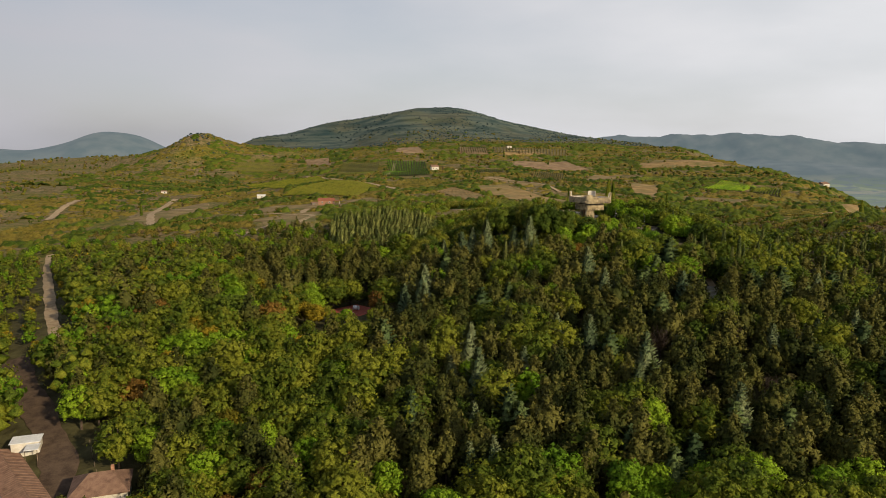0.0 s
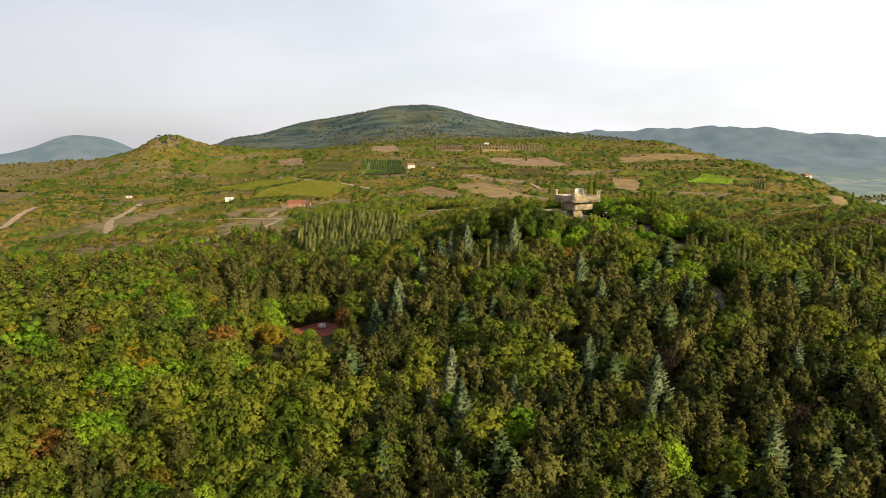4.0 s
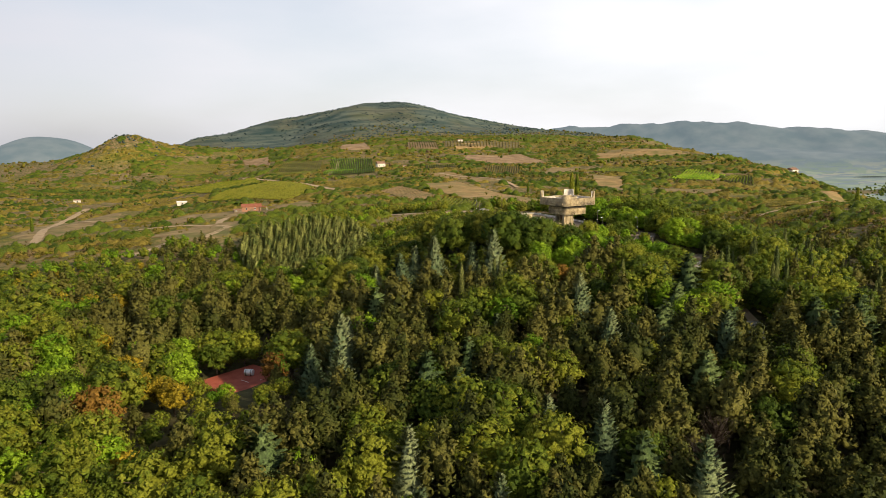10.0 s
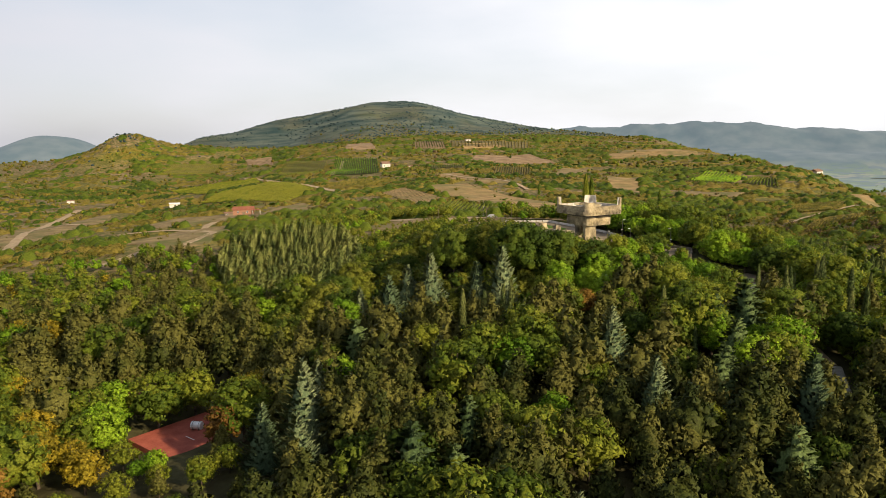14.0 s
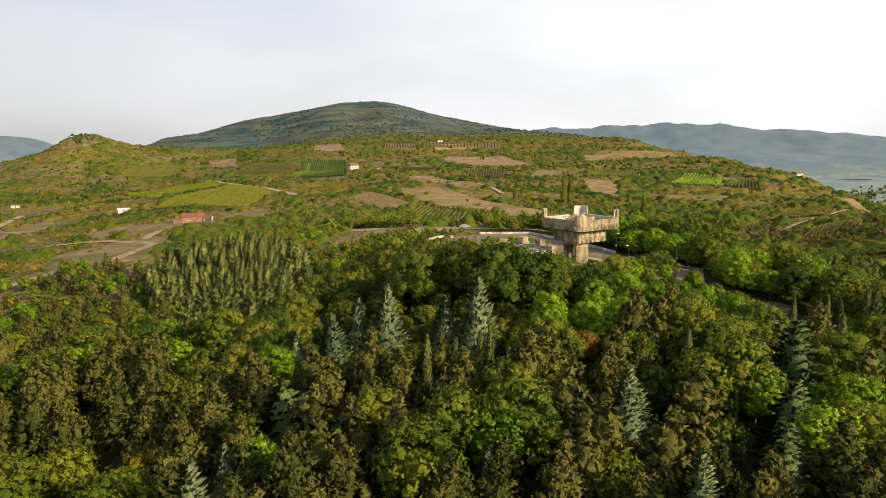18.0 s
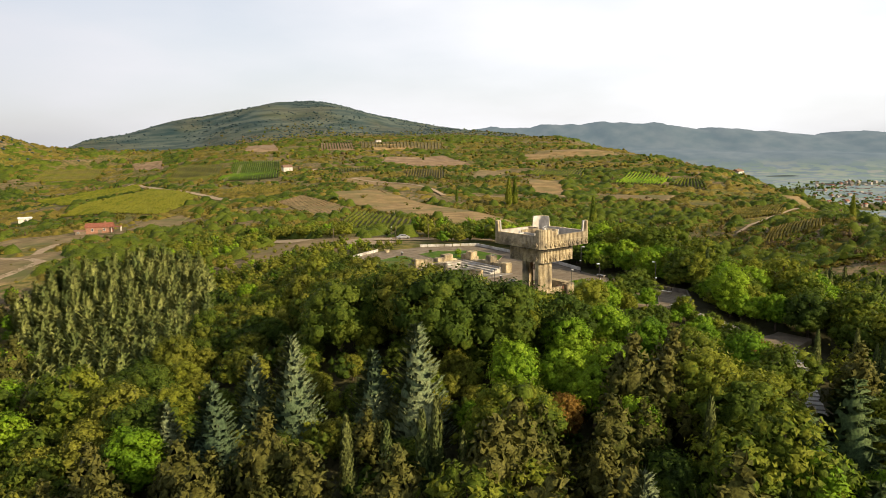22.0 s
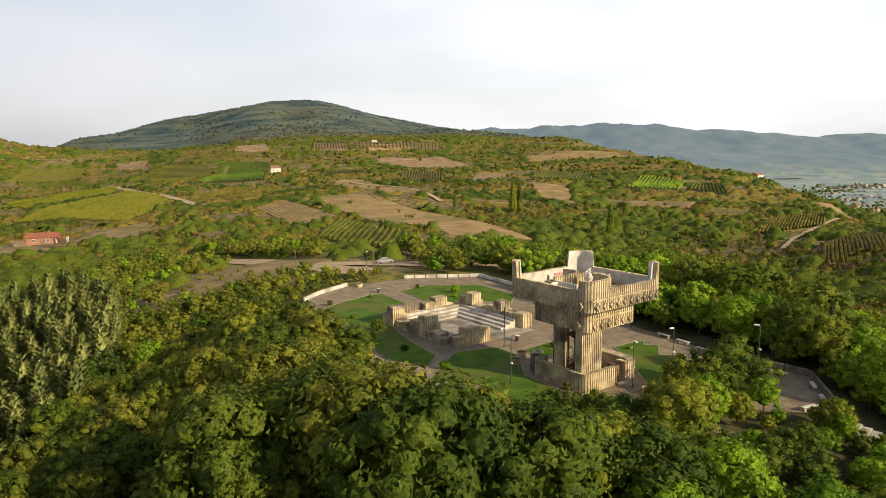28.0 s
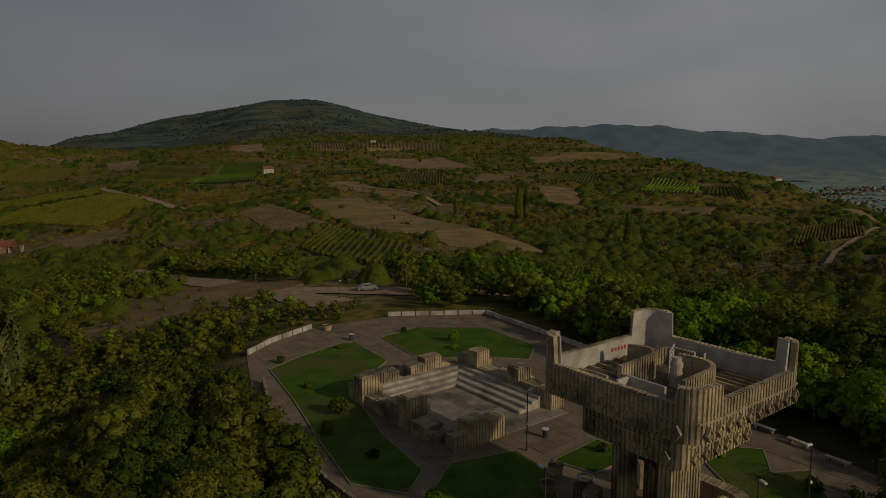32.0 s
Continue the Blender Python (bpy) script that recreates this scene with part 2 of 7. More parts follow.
def ripple(x, y):
    return (np.sin(x * 0.021 + 1.3 * np.sin(y * 0.013)) + np.sin(y * 0.027 + 1.7 * np.sin(x * 0.011 + 1))) * 0.5


def ground_z(x, y):
    x, y = np.asarray(x, float), np.asarray(y, float)
    z = np.interp(y - 8, LINE_Y, LINE_Z) * 0.5 + np.interp(y + 8, LINE_Y, LINE_Z) * 0.5
    # the spur falls away to the west
    west = smooth(48, -60, x) * (4 + 18 * np.exp(-((y - 320) / 95) ** 2)) + smooth(-60, -330, x) * np.where(y < 900, 24, 24 + (y - 900) * 0.02)
    z = z - west
    # hollow with the red court
    z = z - 6.4 * np.exp(-((x + 28) / 26) ** 2 - ((y - 236) / 24) ** 2)
    # dell east of the spur, then the long eastern slope and the plain
    z = z - 16 * np.exp(-((x - 175) / 60) ** 2 - ((y - 400) / 130) ** 2) - smooth(95, 150, x) * 6 * smooth(360, 200, y)
    edge = np.interp(y, EDGE_Y, EDGE_X) + 18 * np.sin(y * 0.013) + 9 * np.sin(y * 0.041)
    z = z + np.interp(y, CREST_Y, CREST_Z) * smooth(edge - 240, edge - 30, x)
    z = z - smooth(edge - 30, edge + 330, x) * (125 + z)
    # mountain, its shoulders and the crag
    z = z + 150 * np.exp(-(np.abs(x + 25) / np.where(x < -25, 500, 420)) ** 2.5 - ((y - 2650) / 450) ** 2) + 52 * np.exp(-((x + 470) / 200) ** 2 - ((y - 2500) / 300) ** 2)
    z = z + 18 * np.exp(-((x + 240) / 150) ** 2 - ((y - 2530) / 300) ** 2) + 24 * np.exp(-((x - 470) / 140) ** 2 - ((y - 2350) / 350) ** 2) + 34 * np.exp(-((x + 640) / 80) ** 2 - ((y - 2430) / 250) ** 2)
    z = z + 5 * np.exp(-(np.hypot(x + 70, y - 2560) / 60) ** 2) + smooth(1900, 2500, y) * 5 * ripple(x * 0.7, y * 0.6) * smooth(700, 300, np.abs(x))
    z = z + 30 * np.exp(-((x + 500) / 60) ** 2 - ((y - 1450) / 70) ** 2) + 36 * np.exp(-((x + 430) / 230) ** 2 - ((y - 1480) / 150) ** 2) + 4 * np.exp(-(np.hypot(x + 512, y - 1440) / 18) ** 2)
    # western valley
    z = z - smooth(-700, -1500, x) * smooth(-300, 600, y) * 60
    # rolling swells and small terraces away from the spur
    far = smooth(420, 620, y) + smooth(-70, -200, x) * smooth(620, 420, y)
    z = z + far * (2.6 * ripple(x, y) + smooth(700, 1500, y) * 5 * ripple(x * 0.5 + 40, y * 0.5))
    z = z + smooth(450, 600, y) * 0.9 * np.sin(z * 0.9 + 0.01 * x) * smooth(2600, 900, y)
    # levelled top
    top = smooth(1.28, 0.97, np.sqrt(((x - 62.5) / 39) ** 2 + ((y - 318) / 47) ** 2))
    return z * (1 - top) - 0.06 * top


def axis(centre, fine, reach, grow, low, high):
    right, step, v = [centre], fine, centre
    while v < high:
        step = fine if v < centre + reach else step * grow
        v += step
        right.append(v)
    left, step, v = [], fine, centre
    while v > low:
        step = fine if v > centre - reach else step * grow
        v -= step
        left.append(v)
    return np.array(left[::-1] + right)


def sheet(name, xs, ys, height, mat, kind="structure", label="", category="ground"):
    gx, gy = np.meshgrid(xs, ys)
    gz = height(gx, gy)
    nx, ny = len(xs), len(ys)
    i = np.arange(nx * ny).reshape(ny, nx)
    faces = np.stack([i[:-1, :-1], i[:-1, 1:], i[1:, 1:], i[1:, :-1]], -1).reshape(-1, 4)
    me = bpy.data.meshes.new(name)
    me.from_pydata(np.stack([gx, gy, gz], -1).reshape(-1, 3).tolist(), [], faces.tolist())
    me.materials.append(mat)
    me.polygons.foreach_set("use_smooth", np.ones(len(faces), bool))
    return tagged(new(name, me), label, category, "", kind)


GROUND = bpy.data.materials.new("hill_ground")
GROUND.use_nodes = True


def build_ground_material(m):
    n, l = m.node_tree.nodes, m.node_tree.links
    b = n["Principled BSDF"]
    b.inputs["Roughness"].default_value = 0.95
    b.inputs["Specular IOR Level"].default_value = 0.1
    pos = n.new("ShaderNodeNewGeometry").outputs["Position"]

    def noise_tex(scale, detail=4.0, stretch=(1, 1, 1)):
        mp, t = n.new("ShaderNodeMapping"), n.new("ShaderNodeTexNoise")
        mp.inputs["Scale"].default_value = stretch
        t.inputs["Scale"].default_value, t.inputs["Detail"].default_value = scale, detail
        l.new(pos, mp.inputs["Vector"]), l.new(mp.outputs["Vector"], t.inputs["Vector"])
        return t.outputs["Fac"]

    def ramp(fac, stops):
        r = n.new("ShaderNodeValToRGB")
        for i, (p, c) in enumerate(stops):
            e = r.color_ramp.elements[i] if i < 2 else r.color_ramp.elements.new(p)
            e.position, e.color = p, (*c, 1)
        l.new(fac, r.inputs["Fac"])
        return r.outputs["Color"]

    def mixed(fac, a, c):
        mx = n.new("ShaderNodeMix")
        mx.data_type = "RGBA"
        l.new(fac, mx.inputs[0]), l.new(a, mx.inputs[6]), l.new(c, mx.inputs[7])
        return mx.outputs[2]

    green = ramp(noise_tex(0.05, 6), [(0.35, (0.1, 0.1, 0.015)), (0.7, (0.27, 0.212, 0.045)), (0.52, (0.18, 0.156, 0.026))])
    dry = ramp(noise_tex(0.09, 6), [(0.35, (0.15, 0.105, 0.05)), (0.7, (0.3, 0.215, 0.115))])
    where = ramp(noise_tex(0.0075, 5, (0.6, 1.6, 1)), [(0.38, (0, 0, 0)), (0.54, (1, 1, 1))])
    col = mixed(where, green, dry)
    speck = ramp(noise_tex(0.3, 4), [(0.44, (0, 0, 0)), (0.58, (1, 1, 1))])
    scrub = ramp(noise_tex(0.2, 3), [(0.3, (0.035, 0.055, 0.01)), (0.8, (0.085, 0.105, 0.02))])
    sp = n.new("ShaderNodeMath")
    sp.operation, sp.inputs[1].default_value = "MULTIPLY", 0.75
    l.new(speck, sp.inputs[0])
    col = mixed(sp.outputs[0], col, scrub)
    # wooded mountain; the blue-grey haze of distance is put into these colours
    hazed_forest = ramp(noise_tex(0.014, 7, (0.7, 1.5, 3.0)), [(0.36, (0.028, 0.055, 0.055)), (0.66, (0.118, 0.14, 0.112))])
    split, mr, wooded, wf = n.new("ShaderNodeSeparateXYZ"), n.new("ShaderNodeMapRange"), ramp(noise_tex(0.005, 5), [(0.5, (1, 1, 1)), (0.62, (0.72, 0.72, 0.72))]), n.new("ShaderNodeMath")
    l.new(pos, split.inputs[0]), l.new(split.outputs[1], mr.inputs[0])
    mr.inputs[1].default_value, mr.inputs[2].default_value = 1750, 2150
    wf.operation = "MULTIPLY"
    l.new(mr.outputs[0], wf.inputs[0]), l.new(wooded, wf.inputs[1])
    col = mixed(wf.outputs[0], col, hazed_forest)
    litter = ramp(noise_tex(0.22, 5), [(0.35, (0.045, 0.04, 0.018)), (0.7, (0.1, 0.092, 0.04))])
    wood_y = n.new("ShaderNodeMapRange")
    wood_y.inputs[1].default_value, wood_y.inputs[2].default_value = 352, 330
    l.new(split.outputs[1], wood_y.inputs[0])
    col = mixed(wood_y.outputs[0], col, litter)
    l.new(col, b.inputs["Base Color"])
    bp = n.new("ShaderNodeBump")
    bp.inputs["Strength"].default_value, bp.inputs["Distance"].default_value = 0.8, 0.6
    l.new(noise_tex(0.6, 5), bp.inputs["Height"]), l.new(bp.outputs["Normal"], b.inputs["Normal"])


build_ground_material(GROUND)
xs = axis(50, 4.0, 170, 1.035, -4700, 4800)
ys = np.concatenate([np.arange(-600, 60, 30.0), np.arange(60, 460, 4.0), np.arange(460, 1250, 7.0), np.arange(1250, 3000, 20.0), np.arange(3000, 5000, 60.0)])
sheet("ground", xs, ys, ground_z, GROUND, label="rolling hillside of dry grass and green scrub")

# ---- hazy distance: the plain and the ridges kilometres away ----
HAZE = bpy.data.materials.new("hazy_distance")
HAZE.use_nodes = True


def build_haze(m):
    n, l = m.node_tree.nodes, m.node_tree.links
    b = n["Principled BSDF"]
    b.inputs["Roughness"].default_value = 1.0
    pos = n.new("ShaderNodeNewGeometry").outputs["Position"]
    t, r = n.new("ShaderNodeTexNoise"), n.new("ShaderNodeValToRGB")
    mp = n.new("ShaderNodeMapping")
    mp.inputs["Scale"].default_value = (1, 1, 1)
    t.inputs["Scale"].default_value, t.inputs["Detail"].default_value = 0.011, 8.0
    l.new(pos, mp.inputs["Vector"]), l.new(mp.outputs["Vector"], t.inputs["Vector"]), l.new(t.outputs["Fac"], r.inputs["Fac"])
    # distance haze put into the blue-grey base colours of the ridges
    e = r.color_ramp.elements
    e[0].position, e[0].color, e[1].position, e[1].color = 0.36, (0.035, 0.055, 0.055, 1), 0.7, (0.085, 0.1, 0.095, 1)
    cells, cr, low_land, mx = n.new("ShaderNodeTexVoronoi"), n.new("ShaderNodeValToRGB"), n.new("ShaderNodeMapRange"), n.new("ShaderNodeMix")
    cells.inputs["Scale"].default_value = 0.011
    sep, sz = n.new("ShaderNodeSeparateColor"), n.new("ShaderNodeSeparateXYZ")
    l.new(pos, cells.inputs["Vector"]), l.new(cells.outputs["Color"], sep.inputs[0]), l.new(sep.outputs[0], cr.inputs["Fac"])
    ce = cr.color_ramp.elements
    ce[0].position, ce[0].color, ce[1].position, ce[1].color = 0.2, (0.07, 0.1, 0.03, 1), 0.9, (0.17, 0.155, 0.085, 1)
    ce.new(0.55).color = (0.14, 0.17, 0.06, 1)
    l.new(pos, sz.inputs[0]), l.new(sz.outputs[2], low_land.inputs[0])
    low_land.inputs[1].default_value, low_land.inputs[2].default_value, low_land.inputs[3].default_value, low_land.inputs[4].default_value = -112, -60, 1, 0
    wood, wr, wm = n.new("ShaderNodeTexNoise"), n.new("ShaderNodeMapRange"), n.new("ShaderNodeMath")
    wood.inputs["Scale"].default_value, wood.inputs["Detail"].default_value = 0.02, 5.0
    wr.inputs[1].default_value, wr.inputs[2].default_value = 0.58, 0.48
    wm.operation = "MULTIPLY"
    l.new(pos, wood.inputs["Vector"]), l.new(wood.outputs["Fac"], wr.inputs[0]), l.new(wr.outputs[0], wm.inputs[0]), l.new(low_land.outputs[0], wm.inputs[1])
    mx.data_type = "RGBA"
    l.new(wm.outputs[0], mx.inputs[0]), l.new(r.outputs["Color"], mx.inputs[6]), l.new(cr.outputs["Color"], mx.inputs[7])
    l.new(mx.outputs[2], b.inputs["Base Color"])
    # faint blue surface glow added to stand for haze in the air
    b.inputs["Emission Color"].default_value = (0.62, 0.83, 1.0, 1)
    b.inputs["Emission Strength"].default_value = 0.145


build_haze(HAZE)


def far_ridges(x, y):
    hump = 1 + 0.05 * np.sin(x * 0.0046) + 0.03 * np.sin(x * 0.011 + 2) + 0.022 * np.sin(x * 0.023 + 1) + 0.014 * np.sin(x * 0.047) + 0.01 * np.sin(x * 0.09 + y * 0.02) + 0.05 * np.sin(x * 0.012 + y * 0.008) * np.sin(y * 0.009)
    z = 232 * hump * (1 - 0.3 * smooth(1800, 3000, x)) * np.exp(-((y + 0.55 * (x - 1400) - 4050) / 330) ** 2) * smooth(500, 1050, x)
    z = z + 70 * hump * np.exp(-((y + 0.55 * (x - 1400) - 3450) / 260) ** 2) * smooth(500, 1300, x)
    return z - 121 + 3 * ripple(x * 0.4, y * 0.4)


def west_hills(x, y):
    hump = 1 + 0.05 * np.sin(x * 0.0046) + 0.03 * np.sin(x * 0.011 + 2) + 0.015 * np.sin(x * 0.031)
    return -130 + 215 * hump * np.exp(-((x + 1680) / 350) ** 2 - ((y - 3650) / 420) ** 2) + 130 * np.exp(-((x + 2350) / 350) ** 2 - ((y - 3300) / 500) ** 2)


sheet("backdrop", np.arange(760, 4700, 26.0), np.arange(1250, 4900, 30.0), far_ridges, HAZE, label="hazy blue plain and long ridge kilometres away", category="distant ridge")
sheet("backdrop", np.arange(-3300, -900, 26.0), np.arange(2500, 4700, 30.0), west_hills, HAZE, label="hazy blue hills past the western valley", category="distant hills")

# ---- helpers for things ----
def mesh_object(name, bm, mat, parent=None, label=""):
    me = bpy.data.meshes.new(name)
    bm.to_mesh(me)
    bm.free()
    me.materials.append(mat)
    ob = new(name, me)
    if parent:
        ob.parent = parent
    if label:
        ob["label"] = label
    return ob


def part(name, bm, material_, parent, label=""):
    return mesh_object(name, bm, material_, parent, label)


def thing(name, m, label, category, group="", kind=""):
    ob = new(name)
    ob.matrix_world = m
    ob.empty_display_size = 0.3
    return tagged(ob, label, category, group, kind)


def box(x0, x1, y0, y1, z0, z1, bevel=0.0, bm=None):
    bm = bm or bmesh.new()
    made = bmesh.ops.create_cube(bm, size=1)["verts"]
    for v in made:
        v.co = Vector(((x0, x1)[v.co.x > 0], (y0, y1)[v.co.y > 0], (z0, z1)[v.co.z > 0]))
    if bevel:
        edges = {e for v in made for e in v.link_edges}
        bmesh.ops.bevel(bm, geom=list(edges), offset=bevel, segments=1, affect="EDGES", profile=0.5)
    return bm


def arrays_mesh(name, verts, faces, mat, normals=None):
    me = bpy.data.meshes.new(name)
    me.from_pydata(np.asarray(verts).tolist(), [], faces.tolist() if isinstance(faces, np.ndarray) else [list(f) for f in faces])
    me.materials.append(mat)
    if normals is not None:
        me.polygons.foreach_set("use_smooth", np.ones(len(me.polygons), bool))
        me.normals_split_custom_set_from_vertices(normals.tolist())
    return me


# ---- trees ----
rng = np.random.default_rng(7)


def unit(v):
    return v / (np.linalg.norm(v, axis=-1, keepdims=True) + 1e-9)


def cards(points, normals, size, rng, spread=0.6, long=1.0):
    """Small leaf sprays, at the points, turned roughly to the normals; shaded by the rounding of their clump."""
    n = len(points)
    nrm = unit(normals + rng.normal(0, spread, (n, 3)))
    a = unit(np.cross(nrm, rng.normal(0, 1, (n, 3))))
    b = np.cross(nrm, a)
    s = size * rng.uniform(0.55, 1.4, (n, 1))
    k = rng.uniform(-0.4, 0.4, (n, 1))
    v = np.stack([points - a * s * 0.6 * long, points + a * s * 0.6 * long + nrm * s * 0.1, points + b * s * 0.75 + a * s * k], 1).reshape(-1, 3)
    shade = unit(unit(normals) + 0.45 * nrm * np.sign((nrm * normals).sum(1, keepdims=True)))
    return v, np.arange(3 * n).reshape(n, 3), np.repeat(shade, 3, 0)


ICO = bmesh.new()
bmesh.ops.create_icosphere(ICO, subdivisions=1, radius=1)
ICO_V = np.array([v.co[:] for v in ICO.verts])
ICO_F = np.array([[v.index for v in f.verts] for f in ICO.faces])
ICO.free()
OCT_V = np.array([(1, 0, 0), (0, 1, 0), (-1, 0, 0), (0, -1, 0), (0, 0, 1), (0, 0, -1)], float)
OCT_F = np.array([(0, 1, 4), (1, 2, 4), (2, 3, 4), (3, 0, 4), (1, 0, 5), (2, 1, 5), (3, 2, 5), (0, 3, 5)])


def gather(pieces):
    vs, fs, ns, k = [], [], [], 0
    for v, f, *n in pieces:
        vs.append(v)
        ns += n
        fs += (f + k).tolist() if isinstance(f, np.ndarray) else [[q + k for q in g] for g in f]
        k += len(v)
    return (np.concatenate(vs), fs, np.concatenate(ns)) if ns else (np.concatenate(vs), fs)


def blob_cards(centres, radii, count, size, rng, spread=0.5, squash=0.85, long=1.0, middle=None):
    """Leaf clumps: sprays over a small rough core; the shading follows the clump and, less, the whole crown."""
    out = []
    for c, r in zip(centres, radii):
        d = rng.normal(0, 1, (count, 3))
        d[:, 2] = np.where(rng.random(count) < 0.72, np.abs(d[:, 2]), d[:, 2])
        d = unit(d)
        lean = np.zeros(3) if middle is None else unit(np.asarray(c, float) - middle) * 0.45
        rr = r * rng.uniform(0.62, 1.42, (count, 1))
        out.append(cards(c + d * rr * (1, 1, squash), d + lean, size, rng, spread, long))
        core_v, core_f = (ICO_V, ICO_F) if count > 36 else (OCT_V, OCT_F)
        out.append((core_v * rng.uniform(0.45, 0.95, (len(core_v), 1)) * r * (1, 1, squash) + c, core_f, unit(core_v + lean)))
    return out


def broad_crown(rng, h, w, lumps, count, size):
    """Uneven crown: many small leaf clumps over a rounded body from 0.2 h to h, with gaps."""
    cs, rs, mid = [], [], np.array([0, 0, h * 0.5])
    bulge = rng.uniform(0, 6.283, 3)
    for i in range(lumps):
        k = (i + 0.5) / lumps
        up = 1 - 1.72 * k
        a = i * 2.39996 + rng.uniform(-0.35, 0.35)
        wide = 1 + 0.16 * math.sin(2 * a + bulge[0]) + 0.12 * math.sin(3 * a + bulge[1] + 3 * k)
        ring = math.sqrt(max(0.0, 1 - up * up)) * w * 0.39 * wide * rng.uniform(0.82, 1.1)
        z = h * (0.54 + (0.37 if up > 0 else 0.3) * up * rng.uniform(0.88, 1.06))
        cs.append(np.array([math.cos(a) * ring, math.sin(a) * ring, z]))
        rs.append(w * rng.uniform(0.1, 0.165) * (1.15 if lumps < 16 else 1.0) * (30 / max(lumps, 12)) ** 0.35)
    pieces = blob_cards(cs, rs, count, size, rng, middle=mid)
    pieces.append((ICO_V * rng.uniform(0.75, 1.0, (12, 1)) * (w * 0.34, w * 0.34, h * 0.3) + mid, ICO_F, ICO_V.copy()))
    return gather(pieces)


def pine_crown(rng, h, w, levels, per, size, bottom=0.28):
    """Whorls of upswept needle tufts, narrowing to a blunt top, round a slim dark middle."""
    cs, rs, mid = [], [], np.array([0, 0, h * 0.5])
    for i in range(levels):
        k = i / (levels - 1)
        z = h * (bottom + (0.95 - bottom) * k)
        ring = w * 0.5 * (1 - k) ** 0.7 * 0.84
        n = max(2, int(round(7 * (1 - k) ** 0.8)))
        for j in range(n):
            a = 2.1 * i + j * 6.283 / n + rng.uniform(-0.4, 0.4)
            r = ring * rng.uniform(0.72, 1.12)
            cs.append(np.array([math.cos(a) * r, math.sin(a) * r, z + r * 0.16 + rng.uniform(-0.3, 0.3)]))
            rs.append(w * (0.135 - 0.05 * k) * rng.uniform(0.8, 1.25))
    cs.append(np.array([0, 0, h * 0.96])), rs.append(w * 0.07)
    pieces = blob_cards(cs, rs, per, size, rng, 0.9, 1.2, 1.25, mid)
    pieces.append((ICO_V * rng.uniform(0.75, 1.0, (12, 1)) * (w * 0.27, w * 0.27, h * 0.36) + (0, 0, h * 0.55), ICO_F, ICO_V.copy()))
    return gather(pieces)


def fir_crown(rng, h, w, levels, boughs, size, droop=0.25, bottom=0.08, power=0.9, segs=4, lift=0.4):
    """Cone of boughs, each a chain of paired needle sprays with upturned tips, round a rough dense core."""
    vs, ns = [], []
    for i in range(levels):
        k = i / levels
        z0 = h * (bottom + (1 - bottom) * k)
        reach = w * 0.5 * (1 - k) ** power
        n = max(4, int(boughs * (1 - 0.55 * k)))
        for j in range(n):
            a = i * 1.3 + j * 6.283 / n + rng.uniform(-0.3, 0.3)
            r0, z = reach * rng.uniform(0.7, 1.15), z0 + rng.uniform(-0.5, 0.5) * h / levels
            out, side = np.array([math.cos(a), math.sin(a), 0]), np.array([-math.sin(a), math.cos(a), 0])
            for q in range(segs):
                t = 0.42 + 0.58 * (q + 0.7) / segs
                p = out * r0 * t + (0, 0, z - droop * r0 * t + lift * r0 * t ** 3 * 0.6)
                m = size * (1.1 - 0.4 * t) * rng.uniform(0.75, 1.25)
                for sg in (-1, 1):
                    tip = p + out * m * 0.75 + side * sg * m * rng.uniform(0.3, 0.6) + np.array([0, 0, m * (lift * rng.uniform(0.5, 1.4))])
                    vs += [p - out * m * 0.3 + np.array([0, 0, -m * rng.uniform(0.2, 0.5)]), tip, p + out * m * 0.1 + side * sg * m * rng.uniform(-0.3, 0.1) + np.array([0, 0, m * rng.uniform(0.25, 0.55)])]
                    nn = out * 0.8 + side * sg * rng.uniform(0.0, 0.6) + np.array([0, 0, rng.uniform(0.2, 0.9)])
                    ns += [nn] * 3
    for q in range(4):
        a = q * 1.57
        vs += [(0.12 * math.cos(a), 0.12 * math.sin(a), h * 0.9), (0.12 * math.cos(a + 1.5), 0.12 * math.sin(a + 1.5), h * 0.9), (0, 0, h * 1.02)]
        ns += [(math.cos(a), math.sin(a), 0.3)] * 3
    vs = np.array(vs)
    f = np.arange(len(vs)).reshape(-1, 3).tolist()
    ang = np.linspace(0, 6.283, 9)[:-1]
    core, rows = [], 7
    for i in range(rows):
        k = i / rows
        for q in ang:
            r = w * 0.5 * (1 - k) ** power * 0.68 * rng.uniform(0.7, 1.2)
            core.append((math.cos(q) * r, math.sin(q) * r, h * (bottom + (0.92 - bottom) * k)))
            ns.append((math.cos(q), math.sin(q), 0.35))
    core.append((0, 0, h * 0.9)), ns.append((0, 0, 1))
    cf = [[i * 8 + j, i * 8 + (j + 1) % 8, (i + 1) * 8 + (j + 1) % 8, (i + 1) * 8 + j] for i in range(rows - 1) for j in range(8)]
    cf += [[(rows - 1) * 8 + j, (rows - 1) * 8 + (j + 1) % 8, rows * 8] for j in range(8)]
    return np.concatenate([vs, np.array(core)]), f + [[q + len(vs) for q in g] for g in cf], unit(np.array(ns, float))


